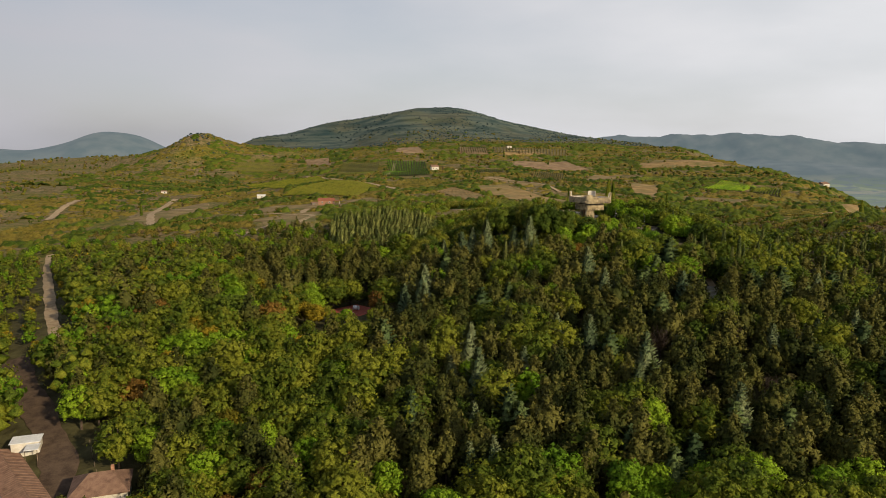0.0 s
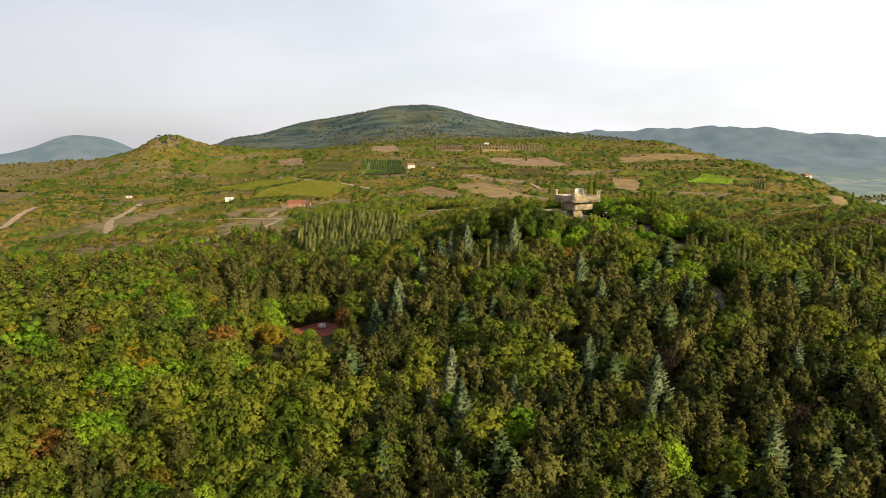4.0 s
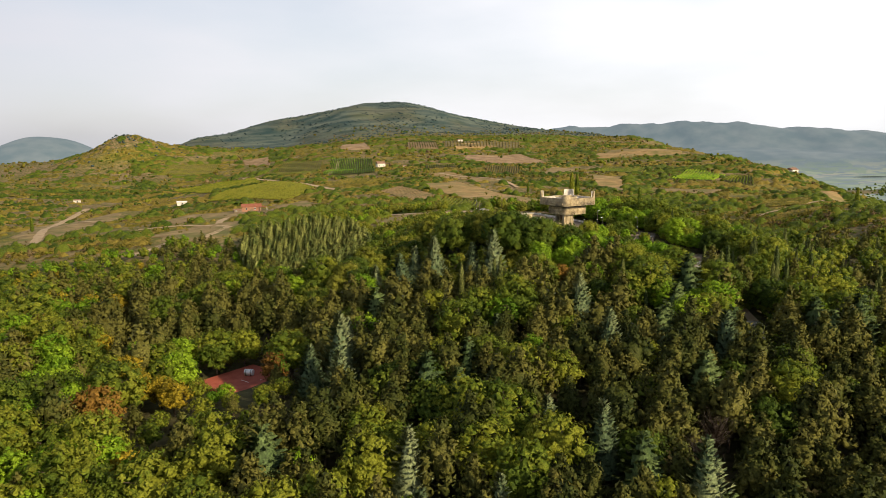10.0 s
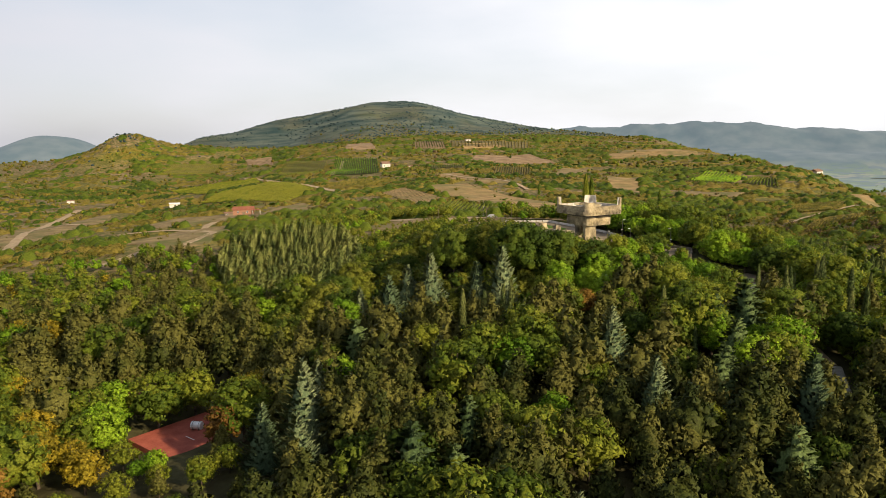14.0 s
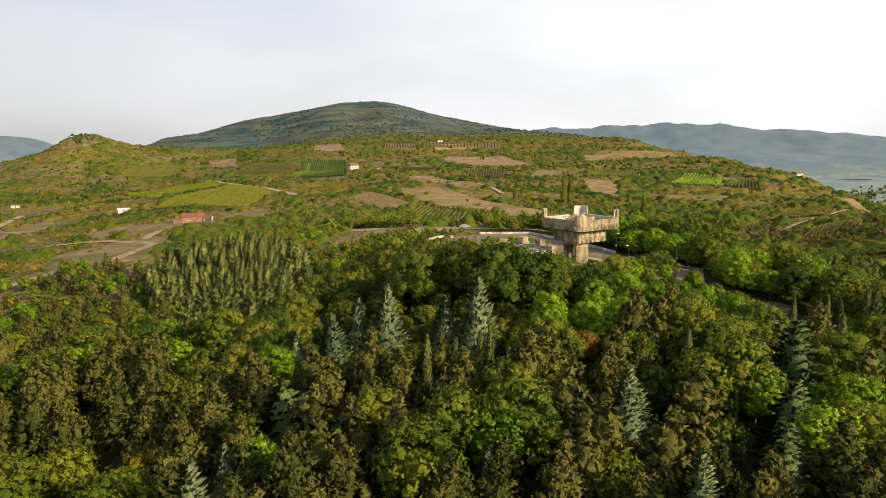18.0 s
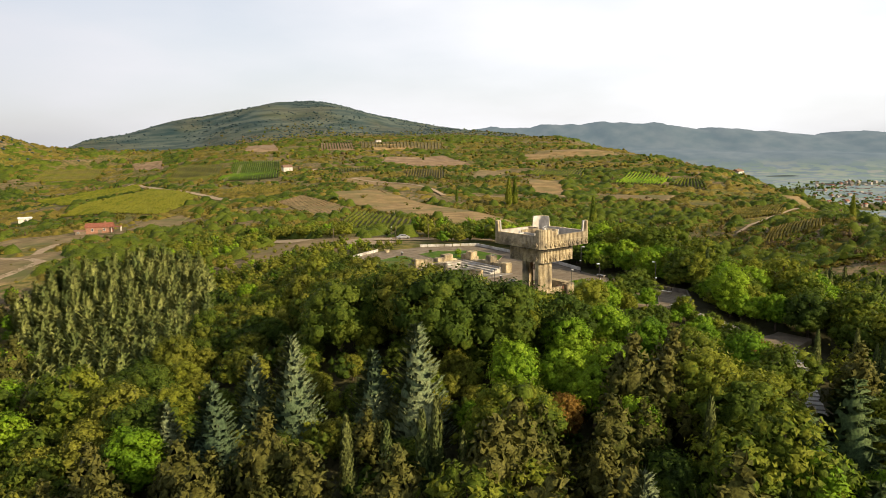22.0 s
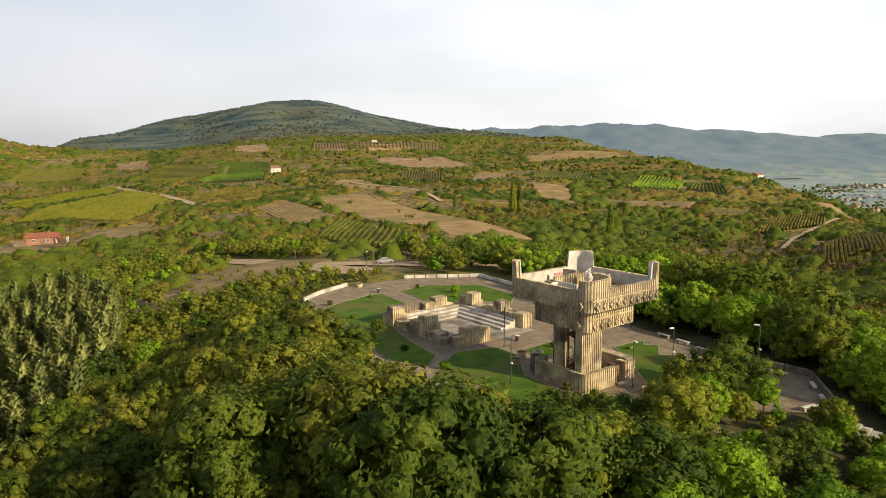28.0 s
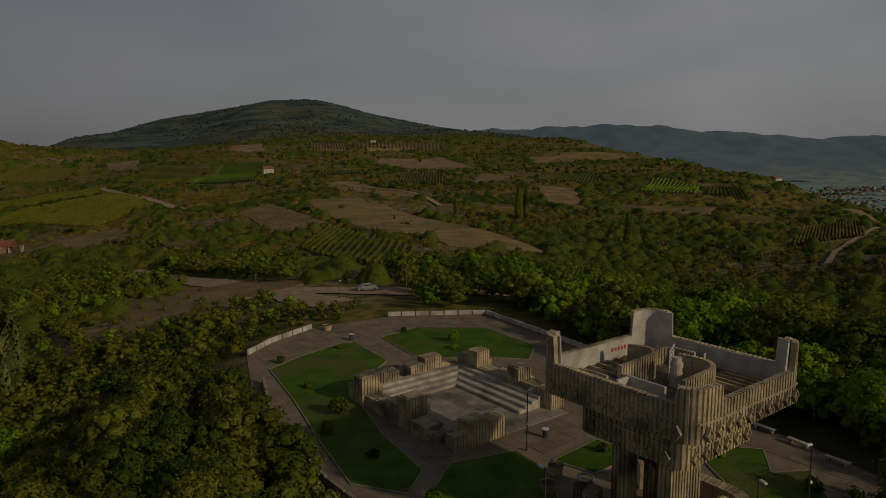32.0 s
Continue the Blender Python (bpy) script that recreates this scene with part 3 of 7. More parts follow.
def cypress_crown(rng, h, w, count, size):
    """Slim column of upright scale sprays."""
    z = rng.uniform(0.03, 1.0, count) ** 0.9
    a = rng.uniform(0, 6.283, count)
    r = w * 0.5 * np.clip(np.minimum((z + 0.05) / 0.2, 1) * (1 - z) ** 0.55 + 0.04, 0.05, 1) * rng.uniform(0.75, 1.15, count)
    pts = np.stack([np.cos(a) * r, np.sin(a) * r, z * h], 1)
    nrm = np.stack([np.cos(a), np.sin(a), np.full(count, 0.25)], 1)
    up = np.array([0, 0, 1.0])
    side = np.cross(up, nrm)
    s = size * rng.uniform(0.6, 1.3, (count, 1))
    v = np.stack([pts - side * s * 0.3, pts + side * s * 0.3, pts + up * s * 0.9 + nrm * s * rng.uniform(0.0, 0.35, (count, 1))], 1).reshape(-1, 3)
    ns = np.repeat(unit(nrm + rng.normal(0, 0.3, (count, 3))), 3, 0)
    f = np.arange(3 * count).reshape(count, 3)
    ring = np.linspace(0, 6.283, 8)[:-1]
    levels = ((0.03, 0.4), (0.2, 0.95), (0.5, 0.75), (0.8, 0.4))
    core = [(math.cos(q) * w * 0.5 * rr * 0.8, math.sin(q) * w * 0.5 * rr * 0.8, h * zz) for zz, rr in levels for q in ring] + [(0, 0, h * 0.97)]
    cn = [(math.cos(q), math.sin(q), 0.2) for _ in levels for q in ring] + [(0, 0, 1)]
    cf = [[i * 7 + j, i * 7 + (j + 1) % 7, (i + 1) * 7 + (j + 1) % 7, (i + 1) * 7 + j] for i in range(3) for j in range(7)] + [[21 + j, 21 + (j + 1) % 7, 28] for j in range(7)]
    return np.concatenate([v, np.array(core)]), f.tolist() + [[q + len(v) for q in g] for g in cf], np.concatenate([ns, unit(np.array(cn, float))])


def bare_crown(rng, h, w, twigs):
    """Leafless brown crown: thin twigs fanning upward."""
    vs, fs = [], []
    for i in range(twigs):
        a, lean = rng.uniform(0, 6.283), rng.uniform(0.1, 0.75)
        base = np.array([0, 0, h * rng.uniform(0.2, 0.5)])
        tip = base + np.array([math.cos(a) * lean * w * 0.6, math.sin(a) * lean * w * 0.6, h * rng.uniform(0.3, 0.5)])
        side = np.cross(tip - base, rng.normal(0, 1, 3))
        side = side / np.linalg.norm(side) * 0.06
        k = len(vs)
        vs += [base - side, base + side, tip]
        fs.append([k, k + 1, k + 2])
        for _ in range(3):
            t = rng.uniform(0.4, 0.95)
            p = base + (tip - base) * t
            q = p + rng.normal(0, 0.5, 3) * w * 0.18 + np.array([0, 0, 0.4])
            k = len(vs)
            vs += [p - side * 0.7, p + side * 0.7, q]
            fs.append([k, k + 1, k + 2])
    return np.array(vs), fs, np.tile((0.0, 0.0, 1.0), (len(vs), 1))


def trunk_mesh(name, rng, h, r, limbs=4, spread=0.3):
    vs, fs = [], []

    def tube(p, q, r0, r1, n=6):
        p, q = np.array(p, float), np.array(q, float)
        d = (q - p) / np.linalg.norm(q - p)
        s = np.cross(d, (0.3, 0.9, 0.2))
        s /= np.linalg.norm(s)
        t = np.cross(d, s)
        k = len(vs)
        for c, rr in ((p, r0), (q, r1)):
            for i in range(n):
                a = 6.283 * i / n
                vs.append(c + rr * (math.cos(a) * s + math.sin(a) * t))
        fs.extend([[k + i, k + (i + 1) % n, k + n + (i + 1) % n, k + n + i] for i in range(n)])

    bend = rng.uniform(-0.25, 0.25, 2)
    tube((0, 0, -0.6), (bend[0], bend[1], h * 0.45), r, r * 0.65)
    tube((bend[0], bend[1], h * 0.45), (bend[0] * 0.5, bend[1] * 0.5, h * 0.88), r * 0.65, r * 0.18)
    for i in range(limbs):
        a = i * 6.283 / limbs + rng.uniform(-0.4, 0.4)
        z = h * rng.uniform(0.3, 0.6)
        tube((bend[0] * 0.8, bend[1] * 0.8, z), (math.cos(a) * h * spread, math.sin(a) * h * spread, z + h * 0.16), r * 0.35, r * 0.12, 5)
    return arrays_mesh(name, vs, fs, BARK)


CROWN = {}   # kind -> list of (crown mesh, trunk mesh, light arrays for joined woods)
def add_kind(kind, name, label, variants):
    CROWN[kind] = (name, label, variants)


def crown_variants(kind, build, light, h, r, n=3, limbs=4, spread=0.28, mat=None, middle=None, close=None):
    out = []
    for i in range(n):
        g = np.random.default_rng(100 + i * 17 + len(kind))
        v, f, nrm = build(g)
        crown, full = arrays_mesh("crown", v, f, mat or LEAF[kind], nrm), (v, f, nrm)
        mid = crown
        if middle:
            v, f, nrm = middle(g)
            mid = arrays_mesh("crown", v, f, mat or LEAF[kind], nrm)
        fine = crown
        if close:
            v, f, nrm = close(g)
            fine = arrays_mesh("crown", v, f, mat or LEAF[kind], nrm)
        out.append((crown, trunk_mesh("trunk", g, h, r, limbs, spread), light(g), mid, fine, full))
    return out


def setup_trees():
    def b(h, w, lumps, count, size):
        return lambda g: broad_crown(g, h, w, lumps, count, size)
    for kind, species, lab, h, w in (("broad", "oak_tree", "oak with a rounded green crown in the wood", 11.8, 10.6), ("thicket", "acacia_tree", "dense dark green acacia on the slope", 9.8, 10.2),
                                     ("bright", "maple_tree", "bright fresh green maple in the wood", 10.8, 8.6), ("yellow", "linden_tree", "linden turning autumn yellow", 10.4, 8.6), ("olive", "hornbeam_tree", "olive green hornbeam on the slope below the memorial", 9.2, 8.6), ("rust", "chestnut_tree", "small chestnut with rusty brown leaves", 10, 8)):
        add_kind(kind, species, lab, crown_variants(kind, b(h, w, 38, 30, 0.56), lambda g, h=h, w=w: broad_crown(g, h, w, 13, 11, 0.85), h, 0.3, middle=b(h, w, 40, 28, 0.58), close=b(h, w, 46, 62, 0.36)))
    for kind, lab in (("thicket", "dark green bush on the slope below the memorial"), ("broad", "olive green bush on the slope below the memorial"), ("bright", "fresh green bush on the slope below the memorial"), ("olive", "olive brown bush on the slope below the memorial")):
        add_kind(kind + "_bush", "bush", lab, crown_variants(kind, b(5.2, 4.8, 16, 22, 0.36), lambda g: broad_crown(g, 5.2, 4.8, 10, 9, 0.42), 5, 0.1, 3, close=b(5.2, 4.8, 20, 40, 0.24)))
    add_kind("pine", "pine_tree", "dark olive green pine with upswept needle clumps", crown_variants("pine", lambda g: pine_crown(g, 13.5, 8.8, 10, 24, 0.52), lambda g: pine_crown(g, 13.5, 9.0, 6, 9, 0.95), 13.5, 0.26, 3, 5, 0.16))
    add_kind("silverpine", "young_pine_tree", "pale green young pine in a dense plantation", crown_variants("silverpine", lambda g: fir_crown(g, 10.5, 5.8, 14, 10, 0.85, 0.0, 0.06, 0.62, 3, 0.8), lambda g: fir_crown(g, 10.5, 5.8, 10, 8, 1.2, 0.0, 0.06, 0.62, 2, 0.8), 10.5, 0.18, 3, 4, 0.14))
    add_kind("spruce", "spruce_tree", "silvery blue-green spruce with drooping boughs", crown_variants("spruce", lambda g: fir_crown(g, 16, 11.0, 22, 15, 0.92, segs=4, droop=0.25, lift=0.75, power=0.85), lambda g: fir_crown(g, 16, 10.6, 12, 9, 1.4, segs=2, lift=0.7), 16, 0.28, 3, 3, 0.1))
    add_kind("cedar", "cedar_tree", "green cedar with wide level boughs", crown_variants("cedar", lambda g: fir_crown(g, 15, 12.0, 12, 14, 1.0, 0.04, 0.15, 0.75, 7, 0.2), lambda g: fir_crown(g, 15, 12.0, 7, 9, 1.8, 0.05, 0.15, 0.8, 4, 0.15), 15, 0.3, 3, 4, 0.2))
    add_kind("cypress", "cypress_tree", "slender dark green columnar cypress", crown_variants("cypress", lambda g: cypress_crown(g, 15, 3.0, 900, 0.7), lambda g: cypress_crown(g, 15, 3.4, 190, 1.4), 16, 0.16, 3, 0, 0))
    add_kind("poplar", "poplar_tree", "tall narrow green poplar on the slope", crown_variants("poplar", lambda g: cypress_crown(g, 15, 4.4, 700, 1.0), lambda g: cypress_crown(g, 15, 4.2, 90, 2.0), 15, 0.25, 2, 0, 0, LEAF["broad"]))
    add_kind("bare", "bare_tree", "leafless grey-brown tree in the wood", crown_variants("bare", lambda g: bare_crown(g, 11, 9, 260), lambda g: bare_crown(g, 11, 9, 60), 11, 0.2, 2, 5, 0.25, BARK))


setup_trees()
PLACED, NAMED = {}, {}


def plant(kind, x, y, size=1.0, turn=None, sink=0.2):
    """One tree as a thing: an Empty at its foot with trunk and crown."""
    name, label, variants = CROWN[kind]
    crown, trunk, _, mid, fine, _ = variants[PLACED.setdefault(kind, 0) % len(variants)]
    PLACED[kind] += 1
    NAMED[name] = NAMED.get(name, 0) + 1
    ob = thing(name, pose(x, y, float(ground_z(x, y)) - sink, 0, 0, rng.uniform(0, 360) if turn is None else turn) @ Matrix.Diagonal((size * rng.uniform(0.92, 1.08), size * rng.uniform(0.92, 1.08), size, 1)), label, "tree", kind + " trees of the wood")
    for n, me in (("trunk", trunk), ("crown", mid if y < 200 else fine if 226 < y < 312 and -12 < x < 104 else crown)):
        new(n, me).parent = ob
    return ob


WOODS = {}


def plant_far(kind, x, y, size=1.0, full=False):
    """A tree of the distant woods, joined with the others of its kind."""
    v, f, nrm = CROWN[kind][2][int(rng.integers(len(CROWN[kind][2])))][5 if full else 2]
    a = rng.uniform(0, 6.283)
    c, s = math.cos(a), math.sin(a)
    w = np.stack([v[:, 0] * c - v[:, 1] * s, v[:, 0] * s + v[:, 1] * c, v[:, 2]], 1) * size + (x, y, float(ground_z(x, y)) - 0.3)
    WOODS.setdefault(kind, []).append((w, f, np.stack([nrm[:, 0] * c - nrm[:, 1] * s, nrm[:, 0] * s + nrm[:, 1] * c, nrm[:, 2]], 1)))

# ---- the wood ----
TOWER = (65.2, 294.2)
LAY = math.radians(26.4)


def inside(poly, x, y):
    hit, n = False, len(poly)
    for i in range(n):
        (x0, y0), (x1, y1) = poly[i], poly[i - 1]
        if (y0 > y) != (y1 > y) and x < (x1 - x0) * (y - y0) / (y1 - y0) + x0:
            hit = not hit
    return hit


TOP = [(30.2, 344.5), (33, 350.5), (39.3, 357.8), (51.5, 362.6), (68.6, 360.6), (74, 347), (79.5, 331), (83, 313), (86, 304), (87.5, 298), (89.8, 293.2), (93.4, 288), (88.2, 276.8), (80.5, 279), (76, 284), (68, 284.5), (60, 281.5), (50, 284.5), (44.5, 290), (42, 298), (40, 305), (35.3, 318.5), (32, 331)]
WAYS = [([(87, 278), (93, 268), (98, 264), (86, 242.5)], 3.4), ([(91, 221.5), (84.5, 206.5)], 3.2),
        ([(-215, 378), (-194, 337), (-150, 261), (-125, 218), (-112, 198)], 3.7), ([(-118, 186), (-102, 165), (-88, 148), (-76, 132), (-70, 112)], 4.6),
        ([(-112, 385), (-104, 400), (-95, 425)], 5.0)]


PLANTATION = [(-54, 350), (-63, 386), (-52, 409), (-26, 411), (-9, 373), (-1, 330), (-2, 286), (-13, 271), (-27, 284), (-42, 326)]


def way_gap(x, y, points):
    p, best = Vector((x, y)), 1e9
    for a, b in zip(points, points[1:]):
        a, b = Vector(a), Vector(b)
        k = min(1, max(0, (p - a).dot(b - a) / (b - a).length_squared))
        best = min(best, (a.lerp(b, k) - p).length)
    return best


def clear_of(x, y):
    """Whether a tree may stand here: not on the levelled top, the court, the yards, the stairs or the tracks."""
    if any(inside(TOP, x + dx, y + dy) for dx in (-3, 0, 3) for dy in (-3, 0, 3)):
        return False
    q = Vector((x + 27.0, y - 224.5))
    q.rotate(Matrix.Rotation(math.radians(42), 2))
    if abs(q.x) < 11 and abs(q.y) < 10.5 or math.hypot(x + 40.5, y - 239.5) < 6:
        return False
    if inside(PLANTATION, x, y) or x > 112 and y > 312 or x < 0 and y > 388 + 14 * math.sin(x * 0.05):
        return False
    if -104 < x < -68 and 88 < y < 142 or -69 < x < -54 and 110 < y < 128 or math.hypot(x + 84, y - 134) < 8:
        return False
    if -22 < x < 58 and y > 362:
        return False
    return all(way_gap(x, y, w) > r for w, r in WAYS)


def low_factor(x, y):
    """Lower growth in front of the open places."""
    for d in range(3, 16, 3):
        if min(way_gap(x + 0.45 * d, y + 0.89 * d, w) for w in ([(96, 262), (87, 245)], WAYS[1][0])) < 3.6:
            return max(0.22, 0.055 * d)
    if -44 < x < -8 and 184 < y < 214:
        return 0.42
    if x > 112 and y > 215:
        return 0.72
    if x > 92 and y > 262:
        return 0.85 if y < 345 else 0.5
    if x < -40 and y > 300:
        return 0.62 if y < 350 else 0.5
    if y > 330:
        return 0.3 if -45 < x < 58 else 0.6
    if y > 262 and x > 34 and y < 300:
        return 0.36 if x > 72 and y > 264 else 0.6 if x > 70 else 0.34 if y > 272 else 0.6
    if y > 250 and 44 < x < 95 and y < 300:
        return 0.55
    if 240 < y and 0 < x < 50 and y < 330:
        return 0.6
    if min(way_gap(x + 6, y + 12, WAYS[2][0]), way_gap(x - 6, y + 10, WAYS[2][0])) < 7:
        return 0.42
    return 1.0


def kind_at(x, y):
    r = rng.random()
    if y > 268 and -95 < x < -16 and y < 400:
        return "pine" if r < 0.4 else ("broad" if r < 0.65 else ("bright" if r < 0.85 else "thicket"))
    if x > 92 and y > 215:
        if y > 268 and x < 124:
            return "bright" if r < 0.42 else ("broad" if r < 0.88 else "cypress")
        return "cypress" if r < 0.52 else ("broad" if r < 0.72 else ("pine" if r < 0.86 else "thicket"))
    if x > 78 and y > 284 and y < 345:
        return "bright" if r < 0.45 else "broad"
    if y > 362:
        return "thicket" if r < 0.3 else "olive" if r < 0.5 else ("broad" if r < 0.7 else "bright")
    if y > 246 and x > -22:
        if x > 42 and y < 288:
            return "bright" if r < 0.45 else ("broad" if r < 0.8 else ("thicket" if r < 0.96 else "rust"))
        return "thicket" if r < 0.42 else ("olive" if r < 0.86 else ("broad" if r < 0.96 else "bright"))
    if x < -12 and y > 238 and x > -70:
        return "pine" if r < 0.85 else "broad"
    if x < -14:
        return "broad" if r < 0.5 else ("bright" if r < 0.68 else ("pine" if r < 0.86 else ("yellow" if r < 0.95 else "rust")))
    if y < 118 and x < 78:
        return "bright" if r < 0.4 else ("broad" if r < 0.75 else ("olive" if r < 0.9 else "pine"))
    if x < 60:
        return "pine" if r < 0.58 else ("broad" if r < 0.7 else ("thicket" if r < 0.84 else ("spruce" if r < 0.9 else ("bright" if r < 0.94 else "cedar"))))
    if y > 205:
        return "broad" if r < 0.45 else ("bright" if r < 0.63 else ("cedar" if r < 0.75 else ("pine" if r < 0.9 else "cypress")))
    return "pine" if r < 0.56 else ("thicket" if r < 0.76 else ("cedar" if r < 0.84 else ("spruce" if r < 0.9 else ("broad" if r < 0.97 else "bare"))))


SIZES = {"olive": (0.7, 1.1), "broad": (0.75, 1.15), "thicket": (0.7, 1.05), "bright": (0.7, 1.1), "yellow": (0.7, 1.0), "rust": (0.7, 1.0), "pine": (0.7, 1.05), "silverpine": (0.7, 1.0),
         "spruce": (0.6, 0.95), "cedar": (0.7, 1.0), "cypress": (0.42, 0.85), "bare": (0.7, 1.0)}
KEY_TREES = [("spruce", -4.1, 206.6, 0.98), ("spruce", -10, 203, 0.72), ("spruce", -3.5, 196, 0.78), ("spruce", 18.1, 252.5, 0.88), ("spruce", 13, 256, 0.72), ("spruce", 8.8, 248.8, 0.8), ("spruce", 2.4, 253.5, 0.62),
             ("spruce", 33, 246, 0.98), ("spruce", 28, 249, 0.74), ("cypress", 28, 235, 0.72), ("cypress", 31.5, 233, 0.82), ("cypress", 33.5, 236, 0.78), ("cypress", 36, 234, 0.6), ("cypress", 24, 238, 0.7), ("cedar", -13.7, 170.9, 0.95), ("cedar", 70, 216, 0.8), ("cedar", 62, 205, 0.75),
             ("rust", 50.5, 242.4, 0.7), ("broad", 46, 241, 0.75), ("bright", 55.5, 245, 0.8), ("bright", 92.5, 303, 0.7), ("bright", 91.5, 312, 0.75), ("broad", 90, 322, 0.7), ("bright", 88, 333, 0.7), ("broad", 97, 296, 0.7), ("bright", 100, 287, 0.62), ("bright", 46.4, 250.3, 0.95), ("bright", 64.2, 261.3, 0.82), ("bright", 57, 258, 0.85), ("bright", 69, 256, 0.85), ("bright", 53, 250, 0.8), ("broad", 75, 257, 0.62), ("broad", 72, 250, 0.8),
             ("olive", 27, 291, 0.95), ("olive", 19, 299, 0.95), ("olive", 32, 283, 0.85), ("olive", 22, 286, 0.8), ("olive", 31, 296, 0.75), ("olive", 36, 287, 0.7), ("olive", 40.5, 282, 0.66), ("thicket", 46, 277, 0.62), ("thicket", 52, 272, 0.64), ("broad", 57.5, 269, 0.58), ("pine", 57.6, 280.2, 0.36), ("cypress", 93.4, 252.5, 0.5), ("cypress", 88, 232, 0.85),
             ("spruce", 8.5, 167, 0.82), ("spruce", 39, 170, 0.8), ("bare", 52, 164, 1.0), ("bare", 58, 171, 0.9), ("rust", -48, 196, 1.1), ("yellow", -37, 204, 0.75), ("yellow", -41, 209, 0.7), ("cypress", 103, 244, 0.85), ("cypress", 107, 240, 0.8),
             ("pine", -33, 246, 1.0), ("pine", -26, 248, 1.05), ("pine", -19, 244, 1.0), ("pine", -40, 250, 1.0), ("pine", -13, 238, 0.95)]
# taller growth on the brow below the court: plan place and height of the top
BROW = [("thicket", 33, 274, 11.0), ("olive", 36.5, 268, 12.0), ("thicket", 40.5, 263, 12.2), ("olive", 44.5, 266, 10.4), ("thicket", 48.5, 262.5, 10.4), ("broad", 53, 264, 8.6), ("thicket", 57.5, 262.5, 7.8), ("olive", 29, 279, 9.0), ("thicket", 25, 272, 9.5), ("olive", 36, 279, 7.8), ("olive", 31.5, 286, 6.6)]
HEIGHT = {"thicket": 9.6, "olive": 9.0, "broad": 11.5}
KEY_TREES += [(k, x, y, (top - float(ground_z(x, y))) / HEIGHT[k]) for k, x, y, top in BROW]
taken = []
for k, x, y, s in KEY_TREES:
    plant(k, x, y, s)
    taken.append((x, y))
taken = np.array(taken)
STEP = 6.2
row = 0
yy = 92.0
while yy < 420:
    xx = -420 + (row % 2) * STEP * 0.5
    while xx < 260:
        x, y = xx + rng.uniform(-2.2, 2.2), yy + rng.uniform(-2.2, 2.2)
        xx += STEP
        if abs(x - 20) > 0.72 * y + 40 or not clear_of(x, y) or np.min(np.hypot(taken[:, 0] - x, taken[:, 1] - y)) < 4.6:
            continue
        k = kind_at(x, y)
        s = rng.uniform(*SIZES[k])
        s *= low_factor(x, y)
        near = 98 < y < 345 and -85 < x < 125
        if near and NAMED.get(CROWN[k][0], 0) < 290:
            plant(k, x, y, s)
        else:
            plant_far(k, x, y, s, near and y > 225)
    yy += STEP * 0.87
    row += 1

# dense plantation of young pines in rows
for i in range(40):
    for j in range(30):
        x, y = -66 + j * 4.5 + (i % 2) * 2.2 + rng.uniform(-0.8, 0.8), 268 + i * 4.3 + rng.uniform(-0.8, 0.8)
        if inside(PLANTATION, x, y):
            plant("silverpine", x, y, rng.uniform(0.66, 1.0))

# small trees and scrub between the plantation and the clearing
for i in range(26):
    for j in range(22):
        x, y = -62 + j * 4.8 + (i % 2) * 2.4 + rng.uniform(-1.3, 1.3), 366 + i * 4.6 + rng.uniform(-1.3, 1.3)
        if inside(PLANTATION, x, y) or any(inside(TOP, x + dx, y + dy) for dx in (-4, 4) for dy in (-4, 4)) or way_gap(x, y, [(-20, 486), (-10, 470), (13, 432), (28, 405), (38, 384), (44, 376)]) < 6 or way_gap(x, y, [(22, 404), (52, 389), (80, 384)]) < 6.5:
            continue
        if x > 36 or x < -52 + (y - 400) * 0.25 or way_gap(x, y, [(-86, 415), (-83, 428), (-82, 453)]) < 6:
            continue
        dry = ((x - 12) / 20) ** 2 + ((y - 404) / 24) ** 2 < 1
        if dry and rng.random() < 0.45:
            continue
        plant_far("olive_bush" if dry or rng.random() < 0.3 else ("thicket_bush", "broad_bush", "bright_bush", "broad_bush")[int(rng.integers(4))], x, y, rng.uniform(0.25, 0.45) if dry else rng.uniform(0.4, 0.8) if x > -25 and y < 405 else rng.uniform(0.6, 1.1))

# undergrowth on the slopes round the levelled top
def near_way(x, y):
    return min(way_gap(x, y + d, w) for d in (5, 9) for w in ([(96, 262), (87, 245)], WAYS[1][0])) < 4.0


for x, y, s, k in ((74, 286.6, 0.9, "broad_bush"), (78.5, 287.6, 1.0, "thicket_bush"), (84.5, 291.5, 1.05, "broad_bush"), (83, 284.5, 0.9, "broad_bush"), (80, 279, 0.8, "bright_bush"), (56.5, 281.2, 0.75, "thicket_bush"), (60.5, 279.6, 0.8, "thicket_bush"), (52, 282.5, 0.6, "olive_bush"), (76.5, 283.5, 1.0, "broad_bush"), (80.5, 286, 1.15, "thicket_bush"), (72.5, 281.0, 0.8, "broad_bush"), (64, 279.4, 0.6, "bright_bush"), (79.3, 284.6, 0.95, "thicket_bush"), (68.2, 280.6, 0.8, "olive_bush"), (71.4, 279.6, 0.85, "olive_bush"), (61.5, 275.1, 1.0, "thicket_bush"), (70.6, 276.5, 1.0, "bright_bush")):
    plant(k, x, y, s)
yy = 222.0
